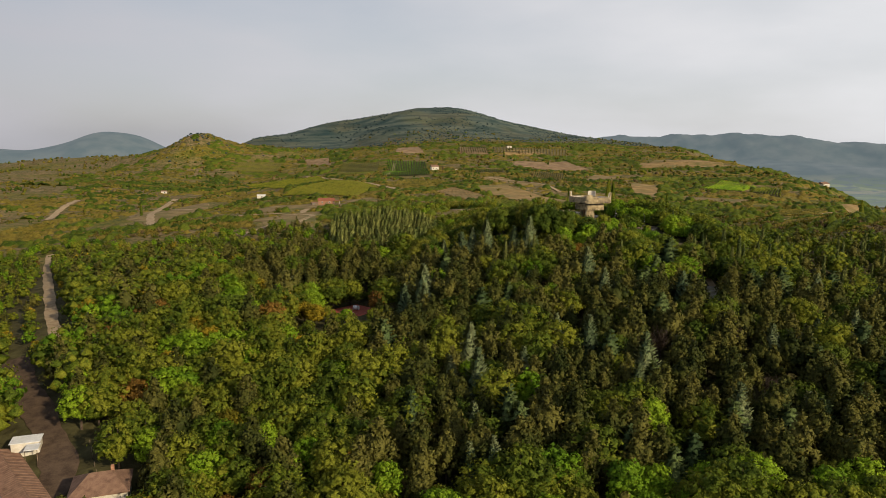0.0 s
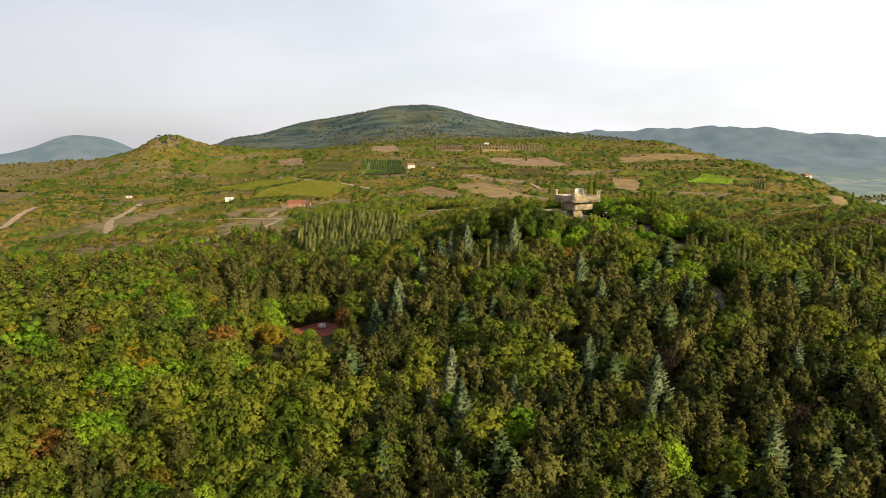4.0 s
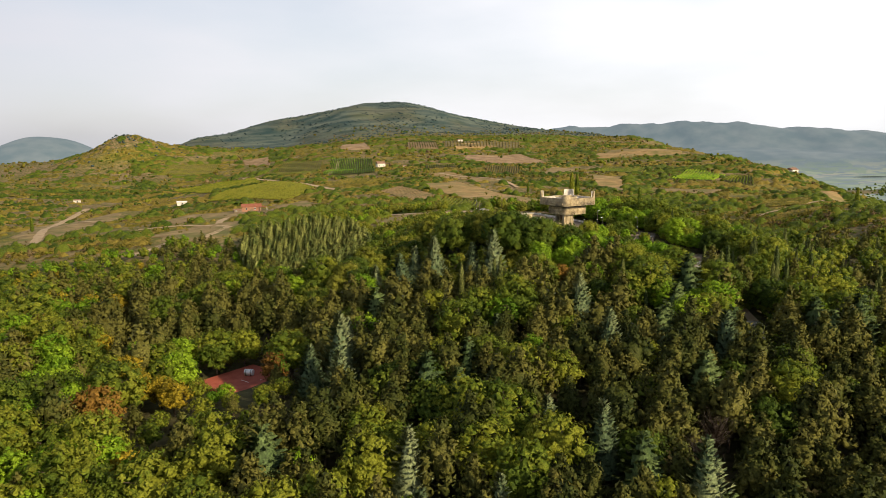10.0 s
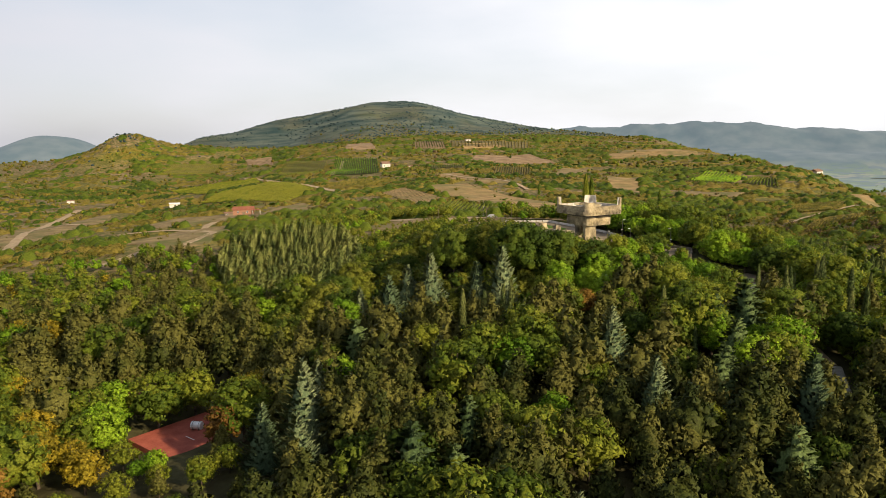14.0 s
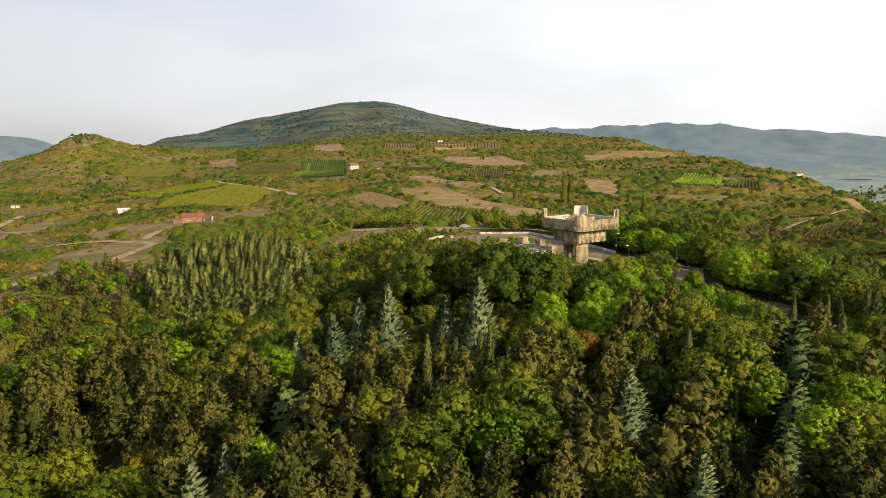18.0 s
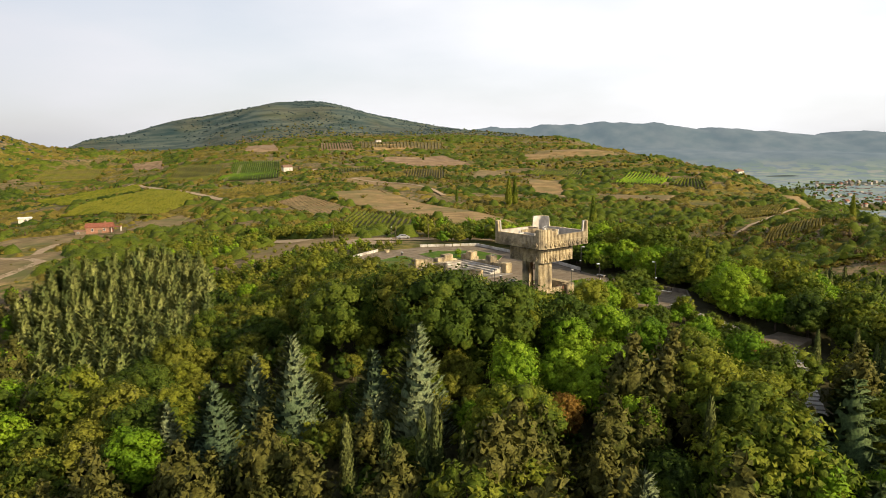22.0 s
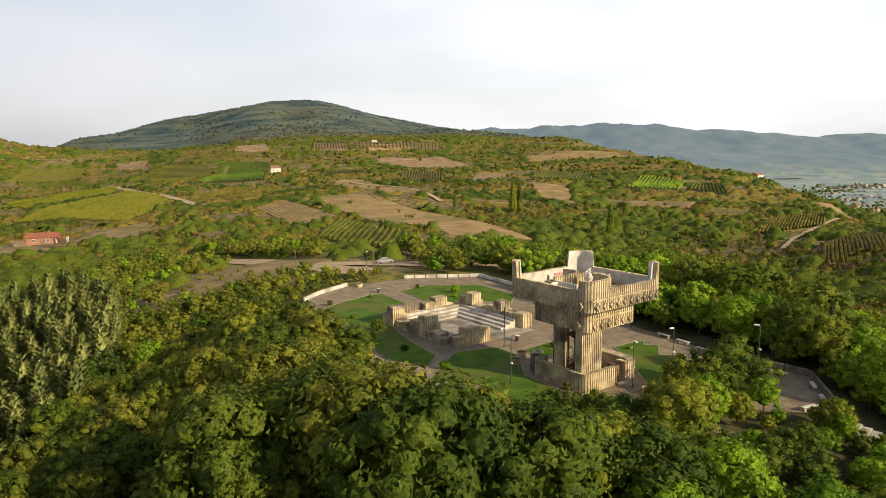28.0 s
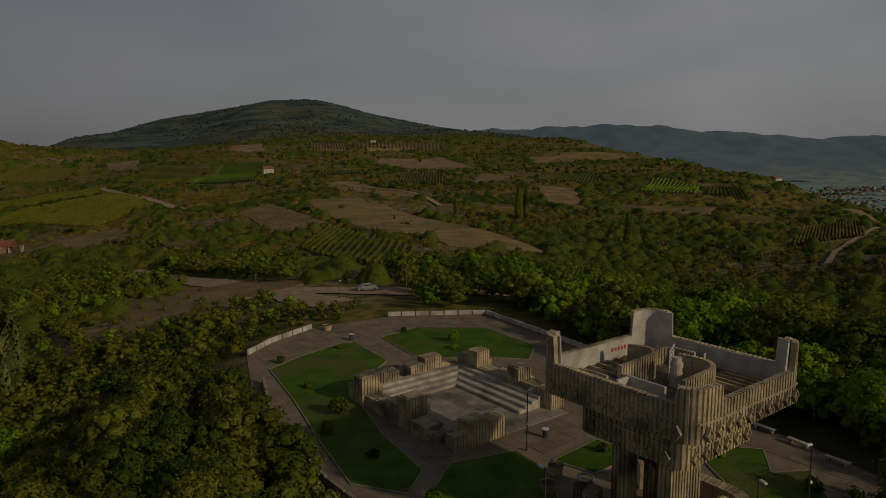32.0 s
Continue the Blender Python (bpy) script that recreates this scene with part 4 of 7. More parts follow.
while yy < 300:
    xx = -24.0
    while xx < 62:
        x, y = xx + rng.uniform(-1.6, 1.6), yy + rng.uniform(-1.6, 1.6)
        xx += 4.4
        if not inside(PLANTATION, x, y) and clear_of(x, y) and (y < 262 or x < 36):
            plant_far(("thicket_bush", "olive_bush", "thicket_bush", "broad_bush")[int(rng.integers(4))], x, y, rng.uniform(0.5, 1.0))
    yy += 4.2
yy = 182.0
while yy < 256:
    xx = 74.0
    while xx < 128:
        x, y = xx + rng.uniform(-1.5, 1.5), yy + rng.uniform(-1.5, 1.5)
        xx += 4.2
        if min(way_gap(x, y, WAYS[0][0]), way_gap(x, y, WAYS[1][0])) > 2.6:
            plant_far(("thicket_bush", "broad_bush", "broad_bush", "bright_bush")[int(rng.integers(4))], x, y, rng.uniform(0.55, 1.1) * min(1, 2.2 * low_factor(x, y)))
    yy += 4.0
yy = 256.0
while yy < 372:
    xx = -14.0 if yy > 290 else 8.0
    while xx < 112:
        x, y = xx + rng.uniform(-1.2, 1.2), yy + rng.uniform(-1.2, 1.2)
        xx += 3.6
        front = 258 < y < 304 and 36 < x < 92
        flank = y >= 290 and x < 48 or x > 90 and y > 270 or x > 76 and y > 296
        if not (front or flank) or inside(PLANTATION, x, y) or any(inside(TOP, x + dx, y + dy) for dx in (-1.6, 1.6) for dy in (-1.6, 1.6)) or way_gap(x, y, WAYS[0][0]) < 3.2:
            continue
        if y > 270 and 62 < x < 78 and y > 266 and x < 76:
            continue
        k = ("thicket_bush", "olive_bush", "broad_bush", "olive_bush")[int(rng.integers(4))] if x < 50 else ("broad_bush", "bright_bush", "thicket_bush", "bright_bush")[int(rng.integers(4))]
        s = rng.uniform(0.3, 0.6) if front and y > 270 and x > 42 else rng.uniform(0.6, 1.0) if front else rng.uniform(0.28, 0.55) if 24 < x < 50 and y > 312 else rng.uniform(0.5, 0.9) if x < 50 and y > 312 else rng.uniform(0.75, 1.4)
        if near_way(x, y):
            s *= 0.5
        if PLACED.get(k, 0) < 140 and y < 330:
            plant(k, x, y, s)
        else:
            plant_far(k, x, y, s, y < 330)
    yy += 3.3

# ---- monument on the levelled top ----
def rounded(points, radius, closed=False, n=5):
    """Polyline with its corners rounded."""
    out, m = [], len(points)
    for i, p in enumerate(points):
        p = Vector(p)
        if not closed and i in (0, m - 1):
            out.append(p)
            continue
        a, b = Vector(points[i - 1]), Vector(points[(i + 1) % m])
        ra, rb = min(radius, (a - p).length * 0.45), min(radius, (b - p).length * 0.45)
        s, e = p + (a - p).normalized() * ra, p + (b - p).normalized() * rb
        for k in range(n + 1):
            t = k / n
            out.append((1 - t) ** 2 * s + 2 * t * (1 - t) * p + t * t * e)
    return out


def ribbed(points, low, top, thick, pitch=0.42, depth=0.12, closed=False, side=1, seed=1, slope=0.0):
    """Bmesh of an upright wall along a plan line, its outer face cut into vertical ribs. top: a height or a function of the plan point."""
    g = random.Random(seed)
    pts = [Vector(p) for p in points] + ([Vector(points[0])] if closed else [])
    run = [0.0]
    for a, b in zip(pts, pts[1:]):
        run.append(run[-1] + (b - a).length)
    total = run[-1]
    count = max(2, round(total / pitch))
    step = total / count

    def at(d):
        d = min(max(d, 0), total)
        for i in range(len(pts) - 1):
            if d <= run[i + 1] or i == len(pts) - 2:
                span = run[i + 1] - run[i]
                k = (d - run[i]) / span if span > 1e-6 else 0
                dirn = (pts[i + 1] - pts[i]).normalized() if span > 1e-6 else Vector((1, 0))
                return pts[i].lerp(pts[i + 1], k), Vector((dirn.y, -dirn.x)) * side

    bm = bmesh.new()
    rows = []
    for i in range(count):
        cut = step * (0.56 + g.uniform(-0.06, 0.06))
        for d, deep in ((i * step, 0), (i * step + cut, 0), (i * step + cut + 0.03, depth), ((i + 1) * step - 0.03, depth)):
            p, nrm = at(d)
            o, inner = p - nrm * deep, p - nrm * thick
            h = top(p) if callable(top) else top
            h += g.uniform(-0.025, 0.025) if deep == 0 else -0.03
            rows.append([bm.verts.new((*o, low)), bm.verts.new((*o, h)), bm.verts.new((*inner, h - slope)), bm.verts.new((*inner, low))])
    if not closed:
        p, nrm = at(total)
        h = top(p) if callable(top) else top
        rows.append([bm.verts.new((*p, low)), bm.verts.new((*p, h)), bm.verts.new((*(p - nrm * thick), h - slope)), bm.verts.new((*(p - nrm * thick), low))])
    pairs = list(zip(rows, rows[1:])) + ([(rows[-1], rows[0])] if closed else [])
    for a, b in pairs:
        for i in range(3):
            bm.faces.new((a[i], b[i], b[i + 1], a[i + 1]))
    if not closed:
        for r in (rows[0], rows[-1]):
            bm.faces.new(r)
    bmesh.ops.recalc_face_normals(bm, faces=bm.faces)
    return bm


def boss(size):
    """Raised diamond with a sunk middle and a small knob."""
    bm = bmesh.new()
    a, b = size * 0.5, size * 0.66
    rings = []
    for r, y in ((1.0, 0.0), (0.95, -0.2), (0.72, -0.22), (0.6, -0.07), (0.25, -0.14)):
        rings.append([bm.verts.new((dx * a * r, y, dz * b * r)) for dx, dz in ((1, 0), (0, 1), (-1, 0), (0, -1))])
    for p, q in zip(rings, rings[1:]):
        for i in range(4):
            bm.faces.new((p[i], p[(i + 1) % 4], q[(i + 1) % 4], q[i]))
    bm.faces.new(rings[-1])
    bmesh.ops.recalc_face_normals(bm, faces=bm.faces)
    return bm


def rod(points, r, bm=None, n=6):
    bm = bm or bmesh.new()
    for p, q in zip(points, points[1:]):
        p, q = Vector(p), Vector(q)
        m = Matrix.Translation((p + q) / 2) @ (q - p).to_track_quat("Z", "Y").to_matrix().to_4x4()
        bmesh.ops.create_cone(bm, cap_ends=True, segments=n, radius1=r, radius2=r, depth=(q - p).length, matrix=m)
    return bm


RUST = material("rusty_steel", (0.12, 0.05, 0.025), (0.28, 0.13, 0.07), 3.0, 0.7, 0.3)
WHITE_METAL = material("white_painted_steel", (0.55, 0.55, 0.53), (0.8, 0.8, 0.78), 2.0, 0.5, 0.1)
DARK_METAL = material("dark_steel", (0.03, 0.03, 0.03), (0.1, 0.09, 0.08), 3.0, 0.55, 0.2)
GRAFFITI = material("red_paint", (0.35, 0.05, 0.04), (0.5, 0.1, 0.08), 2.0, 0.7, 0.1)
# darker concrete tone, for undersides, neck, roof deck and some low parts
DARK_CONCRETE = material("dark_concrete", (0.1, 0.085, 0.065), (0.24, 0.2, 0.15), 0.9, 0.92, 0.4)


def memorial_tower():
    t = thing("memorial_tower", pose(*TOWER, 0, 0, 0, math.degrees(LAY)), "weathered ribbed concrete memorial tower with raised corner horns", "tower")
    W, WALL = 6.72, 12.9
    loop = rounded([(-W, -W), (W, -W), (W, W), (-W, W)], 1.6, True, 8)

    def horn(p):
        """Height of the parapet: tall thin horns on three corners, a lower and longer block on the fourth."""
        ax, ay = W - abs(p.x), W - abs(p.y)
        if p.x < 0 and p.y < 0:
            return WALL + (1.15 if (ax < 1.4 if abs(p.y) < W - 1.2 and abs(p.x) > W - 0.3 else True) and max(ax, ay) < (2.7 if ay < ax else 1.5) else 0.0)
        arm = max(ax, ay)
        reach = 2.5 if p.x > 0 and p.y > 0 else 1.5
        return WALL + (2.0 if arm < reach else 0.0)

    part("upper_wall", ribbed(loop, 10.45, horn, 0.42, 0.37, 0.1, True, 1, 3), CONCRETE, t)
    lining = [Vector(p) * ((W - 0.45) / W) for p in loop]
    part("parapet_lining", ribbed(lining, 11.3, lambda p: horn(p * (W / (W - 0.45))) - 0.04, 0.1, 0.4, 0.012, True, 1, 5), PALE, t, "whitish plastered inner face of the parapet")
    part("soffit", box(-W + 0.7, W - 0.7, -W + 0.7, W - 0.7, 10.45, 10.75), DARK_CONCRETE, t)
    part("string_course", ribbed(rounded([(-W - 0.07, -W - 0.07), (W + 0.07, -W - 0.07), (W + 0.07, W + 0.07), (-W - 0.07, W + 0.07)], 1.6, True, 8), 11.78, 11.9, 0.3, 3.0, 0.0, True), CONCRETE, t)
    # roof deck with sunken grid, stair-well walls and rails
    part("roof_deck", box(-W + 0.5, W - 0.5, -W + 0.5, W - 0.5, 10.78, 11.25), DARK_CONCRETE, t, "dark flat roof deck")
    for i in range(7):
        k = -4.6 + i * 1.05
        part("roof_beam", box(k, k + 0.22, 1.6, 5.4, 11.25, 11.8, 0.02), CONCRETE, t)
    for i in range(3):
        part("roof_beam", box(-5.2, 2.0, 2.2 + i * 1.2, 2.42 + i * 1.2, 11.25, 11.65, 0.02), CONCRETE, t)
    for i in range(5):
        part("roof_beam", box(2.2 + i * 0.75, 2.4 + i * 0.75, -5.2, -1.6, 11.25, 11.75, 0.02), CONCRETE, t)
    part("stairwell_wall", ribbed(rounded([(-4.2, 0.9), (0.6, 1.2), (1.6, 2.6), (0.8, 4.2)], 0.9), 11.25, 13.25, 0.35, 0.34, 0.1), CONCRETE, t)
    part("stairwell_wall", ribbed(rounded([(-2.9, -3.4), (1.6, -3.1), (2.8, -1.6), (2.4, 0.5)], 0.9), 11.25, 13.05, 0.35, 0.34, 0.1), CONCRETE, t)
    part("stairwell_wall", ribbed(rounded([(2.2, 3.0), (4.4, 3.0), (4.6, 0.8)], 0.7), 11.25, 12.6, 0.3, 0.34, 0.08), CONCRETE, t)
    part("side_wall", box(-5.0, -4.75, -3.2, 0.4, 11.25, 13.05, 0.03), PALE, t)
    part("side_wall", box(-6.2, -5.0, -0.4, -0.15, 11.25, 13.0, 0.03), PALE, t)
    part("side_wall", box(-5.0, -4.75, 1.6, 3.4, 11.25, 12.5, 0.03), CONCRETE, t)
    for i, r in enumerate((0.46, 0.4, 0.46, 0.4, 0.46, 0.36)):
        bm = bmesh.new()
        bmesh.ops.create_cone(bm, cap_ends=True, segments=14, radius1=r, radius2=r, depth=0.36, matrix=Matrix.Translation((0.2, -0.6, 11.43 + 0.36 * i)))
        part("column_drum", bm, PALE, t, "drum of a short banded round column")
    for z in (12.1, 12.5, 12.9, 13.3):
        part("rail", rod([(0.9, 0.5, z), (2.9, 1.5, z + 0.12)], 0.05), WHITE_METAL, t, "white metal hand rail")
    for x, y in ((0.9, 0.5), (2.9, 1.5)):
        part("rail_post", rod([(x, y, 11.25), (x, y, 13.45)], 0.05), WHITE_METAL, t)
    part("rail", rod([(3.6, -0.6, 11.3), (3.6, -0.6, 12.2), (5.0, 0.1, 12.6), (5.0, 0.1, 11.3)], 0.06), WHITE_METAL, t)
    part("rail", rod([(2.6 + 0.5 * math.cos(k * 0.35), -0.4, 12.3 + 0.7 * math.sin(k * 0.35)) for k in range(10)], 0.05), WHITE_METAL, t, "bent white pipe hoop")
    for i in range(5):
        part("paint_stroke", box(1.2 + i * 0.4, 1.42 + i * 0.4, W - 0.575, W - 0.555, 11.95, 12.3 - 0.05 * (i % 2)), GRAFFITI, t, "faded red spray paint bar")
    # two tiers under the box
    N, B = 4.15, 4.55
    part("neck_wall", ribbed(rounded([(-N, -N), (N, -N), (N, N), (-N, N)], 0.9, True), 9.75, 10.5, 0.6, 0.4, 0.1, True, 1, 7), DARK_CONCRETE, t)
    part("lower_wall", ribbed(rounded([(-B, -B), (B, -B), (B, B), (-B, B)], 1.0, True), 7.37, 9.8, 0.6, 0.4, 0.13, True, 1, 9), CONCRETE, t)
    part("string_course", ribbed(rounded([(-B - 0.07, -B - 0.07), (B + 0.07, -B - 0.07), (B + 0.07, B + 0.07), (-B - 0.07, B + 0.07)], 1.0, True), 8.85, 8.97, 0.3, 3.0, 0.0, True), CONCRETE, t)
    part("lower_soffit", box(-B + 0.4, B - 0.4, -B + 0.4, B - 0.4, 7.4, 7.7), DARK_CONCRETE, t)
    up = boss(0.78)
    up_me = bpy.data.meshes.new("boss")
    up.to_mesh(up_me)
    up.free()
    up_me.materials.append(CONCRETE)
    for face in range(4):
        for count, w, z in ((10, W, 11.12), (6, B, 8.08)):
            for i in range(count):
                x = (i - (count - 1) / 2) * (2 * w - 2.6) / (count - 1)
                o = new("boss", up_me)
                o.parent = t
                o.matrix_local = pose(0, 0, 0, 0, 0, 90 * face) @ pose(x, -w - 0.01, z)
    # broad pier under the near corner, a slim one on the west side and two behind
    for x0, x1, y0, y1 in ((-4.0, -0.35, -3.35, -2.25), (-4.0, -3.1, 0.1, 1.1), (1.2, 2.4, -0.6, 2.6), (-1.6, 0.6, 2.7, 3.6)):
        part("leg", ribbed([(x0, y0), (x1, y0), (x1, y1), (x0, y1)], -0.2, 7.45, 0.42, 0.34, 0.09, True, 1, 11), CONCRETE, t)
        part("leg_core", box(x0 + 0.3, x1 - 0.3, y0 + 0.3, y1 - 0.3, -0.2, 7.42), CONCRETE, t)
    # stair winding up between the piers
    sx, sy = -1.3, -0.4
    for i in range(27):
        a = i * 0.42
        p = Vector((sx + math.cos(a) * 0.75, sy + math.sin(a) * 0.75))
        bm = box(-0.6, 0.6, -0.18, 0.18, 0, 0.08)
        bmesh.ops.transform(bm, matrix=pose(p.x, p.y, 0.3 + i * 0.27, 0, 0, math.degrees(a)), verts=bm.verts)
        part("stair_tread", bm, RUST, t)
    part("stair_column", rod([(sx, sy, 0), (sx, sy, 7.4)], 0.14), RUST, t, "rusty steel stair column")
    for k in (0.55, 0.9):
        part("stair_rail", rod([(sx + math.cos(i * 0.42) * 1.4, sy + math.sin(i * 0.42) * 1.4, 0.3 + i * 0.27 + k) for i in range(27)], 0.04), RUST, t)
    for i in range(0, 27, 2):
        q = (sx + math.cos(i * 0.42) * 1.4, sy + math.sin(i * 0.42) * 1.4)
        part("baluster", rod([(*q, 0.3 + i * 0.27), (*q, 1.2 + i * 0.27)], 0.025), RUST, t)
    # low walls round the foot
    A, ox, oy = 5.2, 0.5, 0.6

    def foot(points, radius):
        return rounded([(x + ox, y + oy) for x, y in points], radius)

    part("foot_wall", ribbed(foot([(-A + 2.2, 4.2), (-A, 3.6), (-A, -A), (0.7, -A)], 1.2), -0.3, 2.35, 1.0, 0.38, 0.1, False, 1, 13, 0.18), CONCRETE, t, "thick ribbed concrete wall round the foot")
    part("foot_wall", ribbed(foot([(2.6, -3.2), (2.6, -A + 0.2), (4.6, -A + 0.2), (A + 0.1, -3.4), (A + 0.1, 2.6), (3.2, 4.4)], 0.8), -0.3, 2.35, 0.95, 0.38, 0.1, False, 1, 15, 0.16), CONCRETE, t)
    part("side_block", ribbed([(-3.4, 4.6), (-2.2, 4.6), (-2.2, 5.9), (-3.4, 5.9)], -0.3, 2.2, 0.4, 0.36, 0.08, True, 1, 17), DARK_CONCRETE, t)
    part("ring", rod([(-2.6 + 0.62 * math.cos(k * 0.45), 5.3 + 0.62 * math.sin(k * 0.45), 2.55) for k in range(15)], 0.12, None, 8), PALE, t, "pale concrete ring")
    part("doorway_wall", box(1.6, 1.9, -A + 0.9, -2.6, -0.2, 2.2, 0.03), RUST, t, "red-brown side wall of the entry")
    part("foot_slab", box(-A + 0.8, A - 0.2, -A + 0.9, A - 0.6, -0.2, 0.12), PAVING, t)
    for k in range(3):
        part("door_step", box(0.9, 2.9, -A + 0.1 - 0.45 * k, -A + 0.55 - 0.45 * k, -0.1, 0.3 - 0.1 * k, 0.02), STEP_STONE, t)
    return t


memorial_tower()


# sunken court with its ring of blocks
COURT = (55.0, 321.4)


def memorial_court():
    t = thing("memorial_court", pose(*COURT, 0, 0, 0, math.degrees(LAY)), "sunken stone court with broad steps on two sides", "court")
    U, V = 8.0, 9.4
    stone = material("mossy_court_floor", (0.2, 0.175, 0.135), (0.37, 0.33, 0.265), 0.7, 0.9, 0.3, per_piece=0.15, stain=(0.13, 0.115, 0.085))
    step_stone = material("white_court_steps", (0.36, 0.32, 0.26), (0.6, 0.55, 0.47), 0.9, 0.9, 0.3, stain=(0.22, 0.19, 0.14))
    part("court_base", box(-U, U, -V, V, -0.3, 0.08), stone, t)
    for i in range(4):
        for j in range(4):
            part("floor_slab", box(-5.6 + i * 2.15, -5.6 + i * 2.15 + 2.1, -6.4 + j * 2.6, -6.4 + j * 2.6 + 2.55, 0.08, 0.12, 0.01), stone, t)
    part("drain", box(0.6, 1.7, 1.2, 2.2, 0.12, 0.15, 0.01), DARK_CONCRETE, t)
    for k in range(4):
        z = 0.42 + 0.32 * k
        d = k * 0.95
        part("court_step", box(-6.2 - 0.3 * k, U - 0.6 - (3 - k) * 0.0, 4.4 + d, 5.35 + d, 0.0, z, 0.03), step_stone, t, "long pale stone step")
        part("court_step", box(3.4 + d, 4.35 + d, -6.6, 4.38 + d, 0.0, z, 0.03), step_stone, t)
    part("inner_kerb", box(-6.6, -5.68, -6.6, 4.3, 0.0, 0.3, 0.02), step_stone, t)
    part("inner_kerb", box(-5.68, -1.0, -7.0, -6.5, 0.0, 0.28, 0.02), PALE, t)
    return t


memorial_court()
BLOCKS = [  # along, across, size along u, size along v, height: west side, south side, north side, east side
    (-7.7, 8.4, 1.6, 1.3, 1.7), (-7.6, 6.7, 1.9, 1.5, 2.9), (-7.4, 4.8, 1.5, 1.9, 1.1), (-7.5, 2.6, 1.6, 2.0, 1.3), (-7.5, 0.2, 1.8, 1.8, 2.1), (-7.3, -1.8, 2.1, 1.6, 3.0), (-7.4, -4.4, 1.8, 2.2, 1.25), (-7.3, -6.6, 1.6, 1.5, 0.8),
    (-7.0, -8.7, 1.3, 1.5, 1.4), (-5.0, -8.8, 2.1, 1.5, 2.3), (-2.6, -8.7, 2.1, 1.5, 1.9),
    (-5.6, 8.5, 2.2, 1.5, 2.4), (-3.5, 8.6, 1.7, 1.4, 2.2), (0.6, 9.0, 2.1, 1.5, 2.0), (2.9, 9.1, 2.1, 1.6, 2.6), (4.8, 9.0, 1.3, 1.4, 1.4), (6.4, 9.1, 1.4, 1.4, 1.1),
    (7.9, 7.6, 1.5, 1.7, 2.3), (7.9, 5.6, 1.7, 1.7, 3.2), (7.9, 3.2, 1.5, 2.2, 1.5), (7.9, 0.6, 1.5, 2.2, 1.8), (7.9, -1.8, 1.7, 1.7, 3.0), (7.8, -4.4, 1.6, 2.0, 1.9), (7.9, -6.8, 1.7, 1.9, 2.0)]
for i, (u, v, a, b, h) in enumerate(BLOCKS):
    a, b, h = a * 1.2, b * 1.2, h * 1.12
    m = pose(*COURT, 0, 0, 0, math.degrees(LAY)) @ pose(u, v, 0, 0, 0, (i * 37 % 7 - 3) * 0.8)
    ob = thing("stone_block", m, "ribbed concrete block standing on the court edge" if h > 1.5 else "low concrete block standing on the court edge", "block", "blocks round the court")
    part("ribbed_face", ribbed([(-a / 2, -b / 2), (a / 2, -b / 2), (a / 2, b / 2), (-a / 2, b / 2)], -0.2, h, 0.3, 0.36, 0.1, True, 1, 20 + i), CONCRETE, ob)
    bm = box(-a / 2 + 0.2, a / 2 - 0.2, -b / 2 + 0.2, b / 2 - 0.2, -0.2, h + (0.12 if i % 2 else -0.08), 0.06)
    part("cap", bm, CONCRETE, ob)
    if h > 2.4:
        part("ledge", box(a / 2 - 0.1, a / 2 + 0.55, -b / 2 + 0.15, b / 2 - 0.15, -0.2, h * 0.62, 0.05), CONCRETE, ob)


# ---- lawns, kerbs, paving of the top ----
LAWNS = [
    [(33.6, 338), (37.5, 342.8), (43.2, 348), (45.3, 348.2), (49, 338.5), (46.3, 333.3), (44.2, 327.8), (44.6, 322.4), (46, 314.8), (48.7, 306.5), (46.8, 302.6), (42.2, 305.3), (39.8, 314.3), (36.8, 327)],
    [(49.4, 349.9), (55.6, 354.5), (66.1, 352.1), (70.7, 340.9), (67.9, 335), (62.7, 337.2), (57.4, 338), (52.9, 340)],
    [(51.4, 307.3), (58, 308.6), (59.6, 304.5), (58.9, 299.7), (58.2, 296), (61.2, 288.6), (66, 287), (69, 284.9), (60.5, 282.3), (55, 285.2), (51.2, 290.6), (51.8, 293.5), (45.9, 296.9)],
    [(60.8, 306), (66.5, 309.4), (69.0, 305.6), (63.5, 302.8)],
    [(80.2, 307.1), (79.2, 304.9), (81.1, 304.2), (78.8, 299.8), (82.4, 299.6), (79.3, 292.1), (76, 286), (71.0, 287), (73.5, 297), (74.5, 305)],
    [(82, 290.5), (86.6, 287.2), (83.4, 280.8), (79.4, 282.4)]]
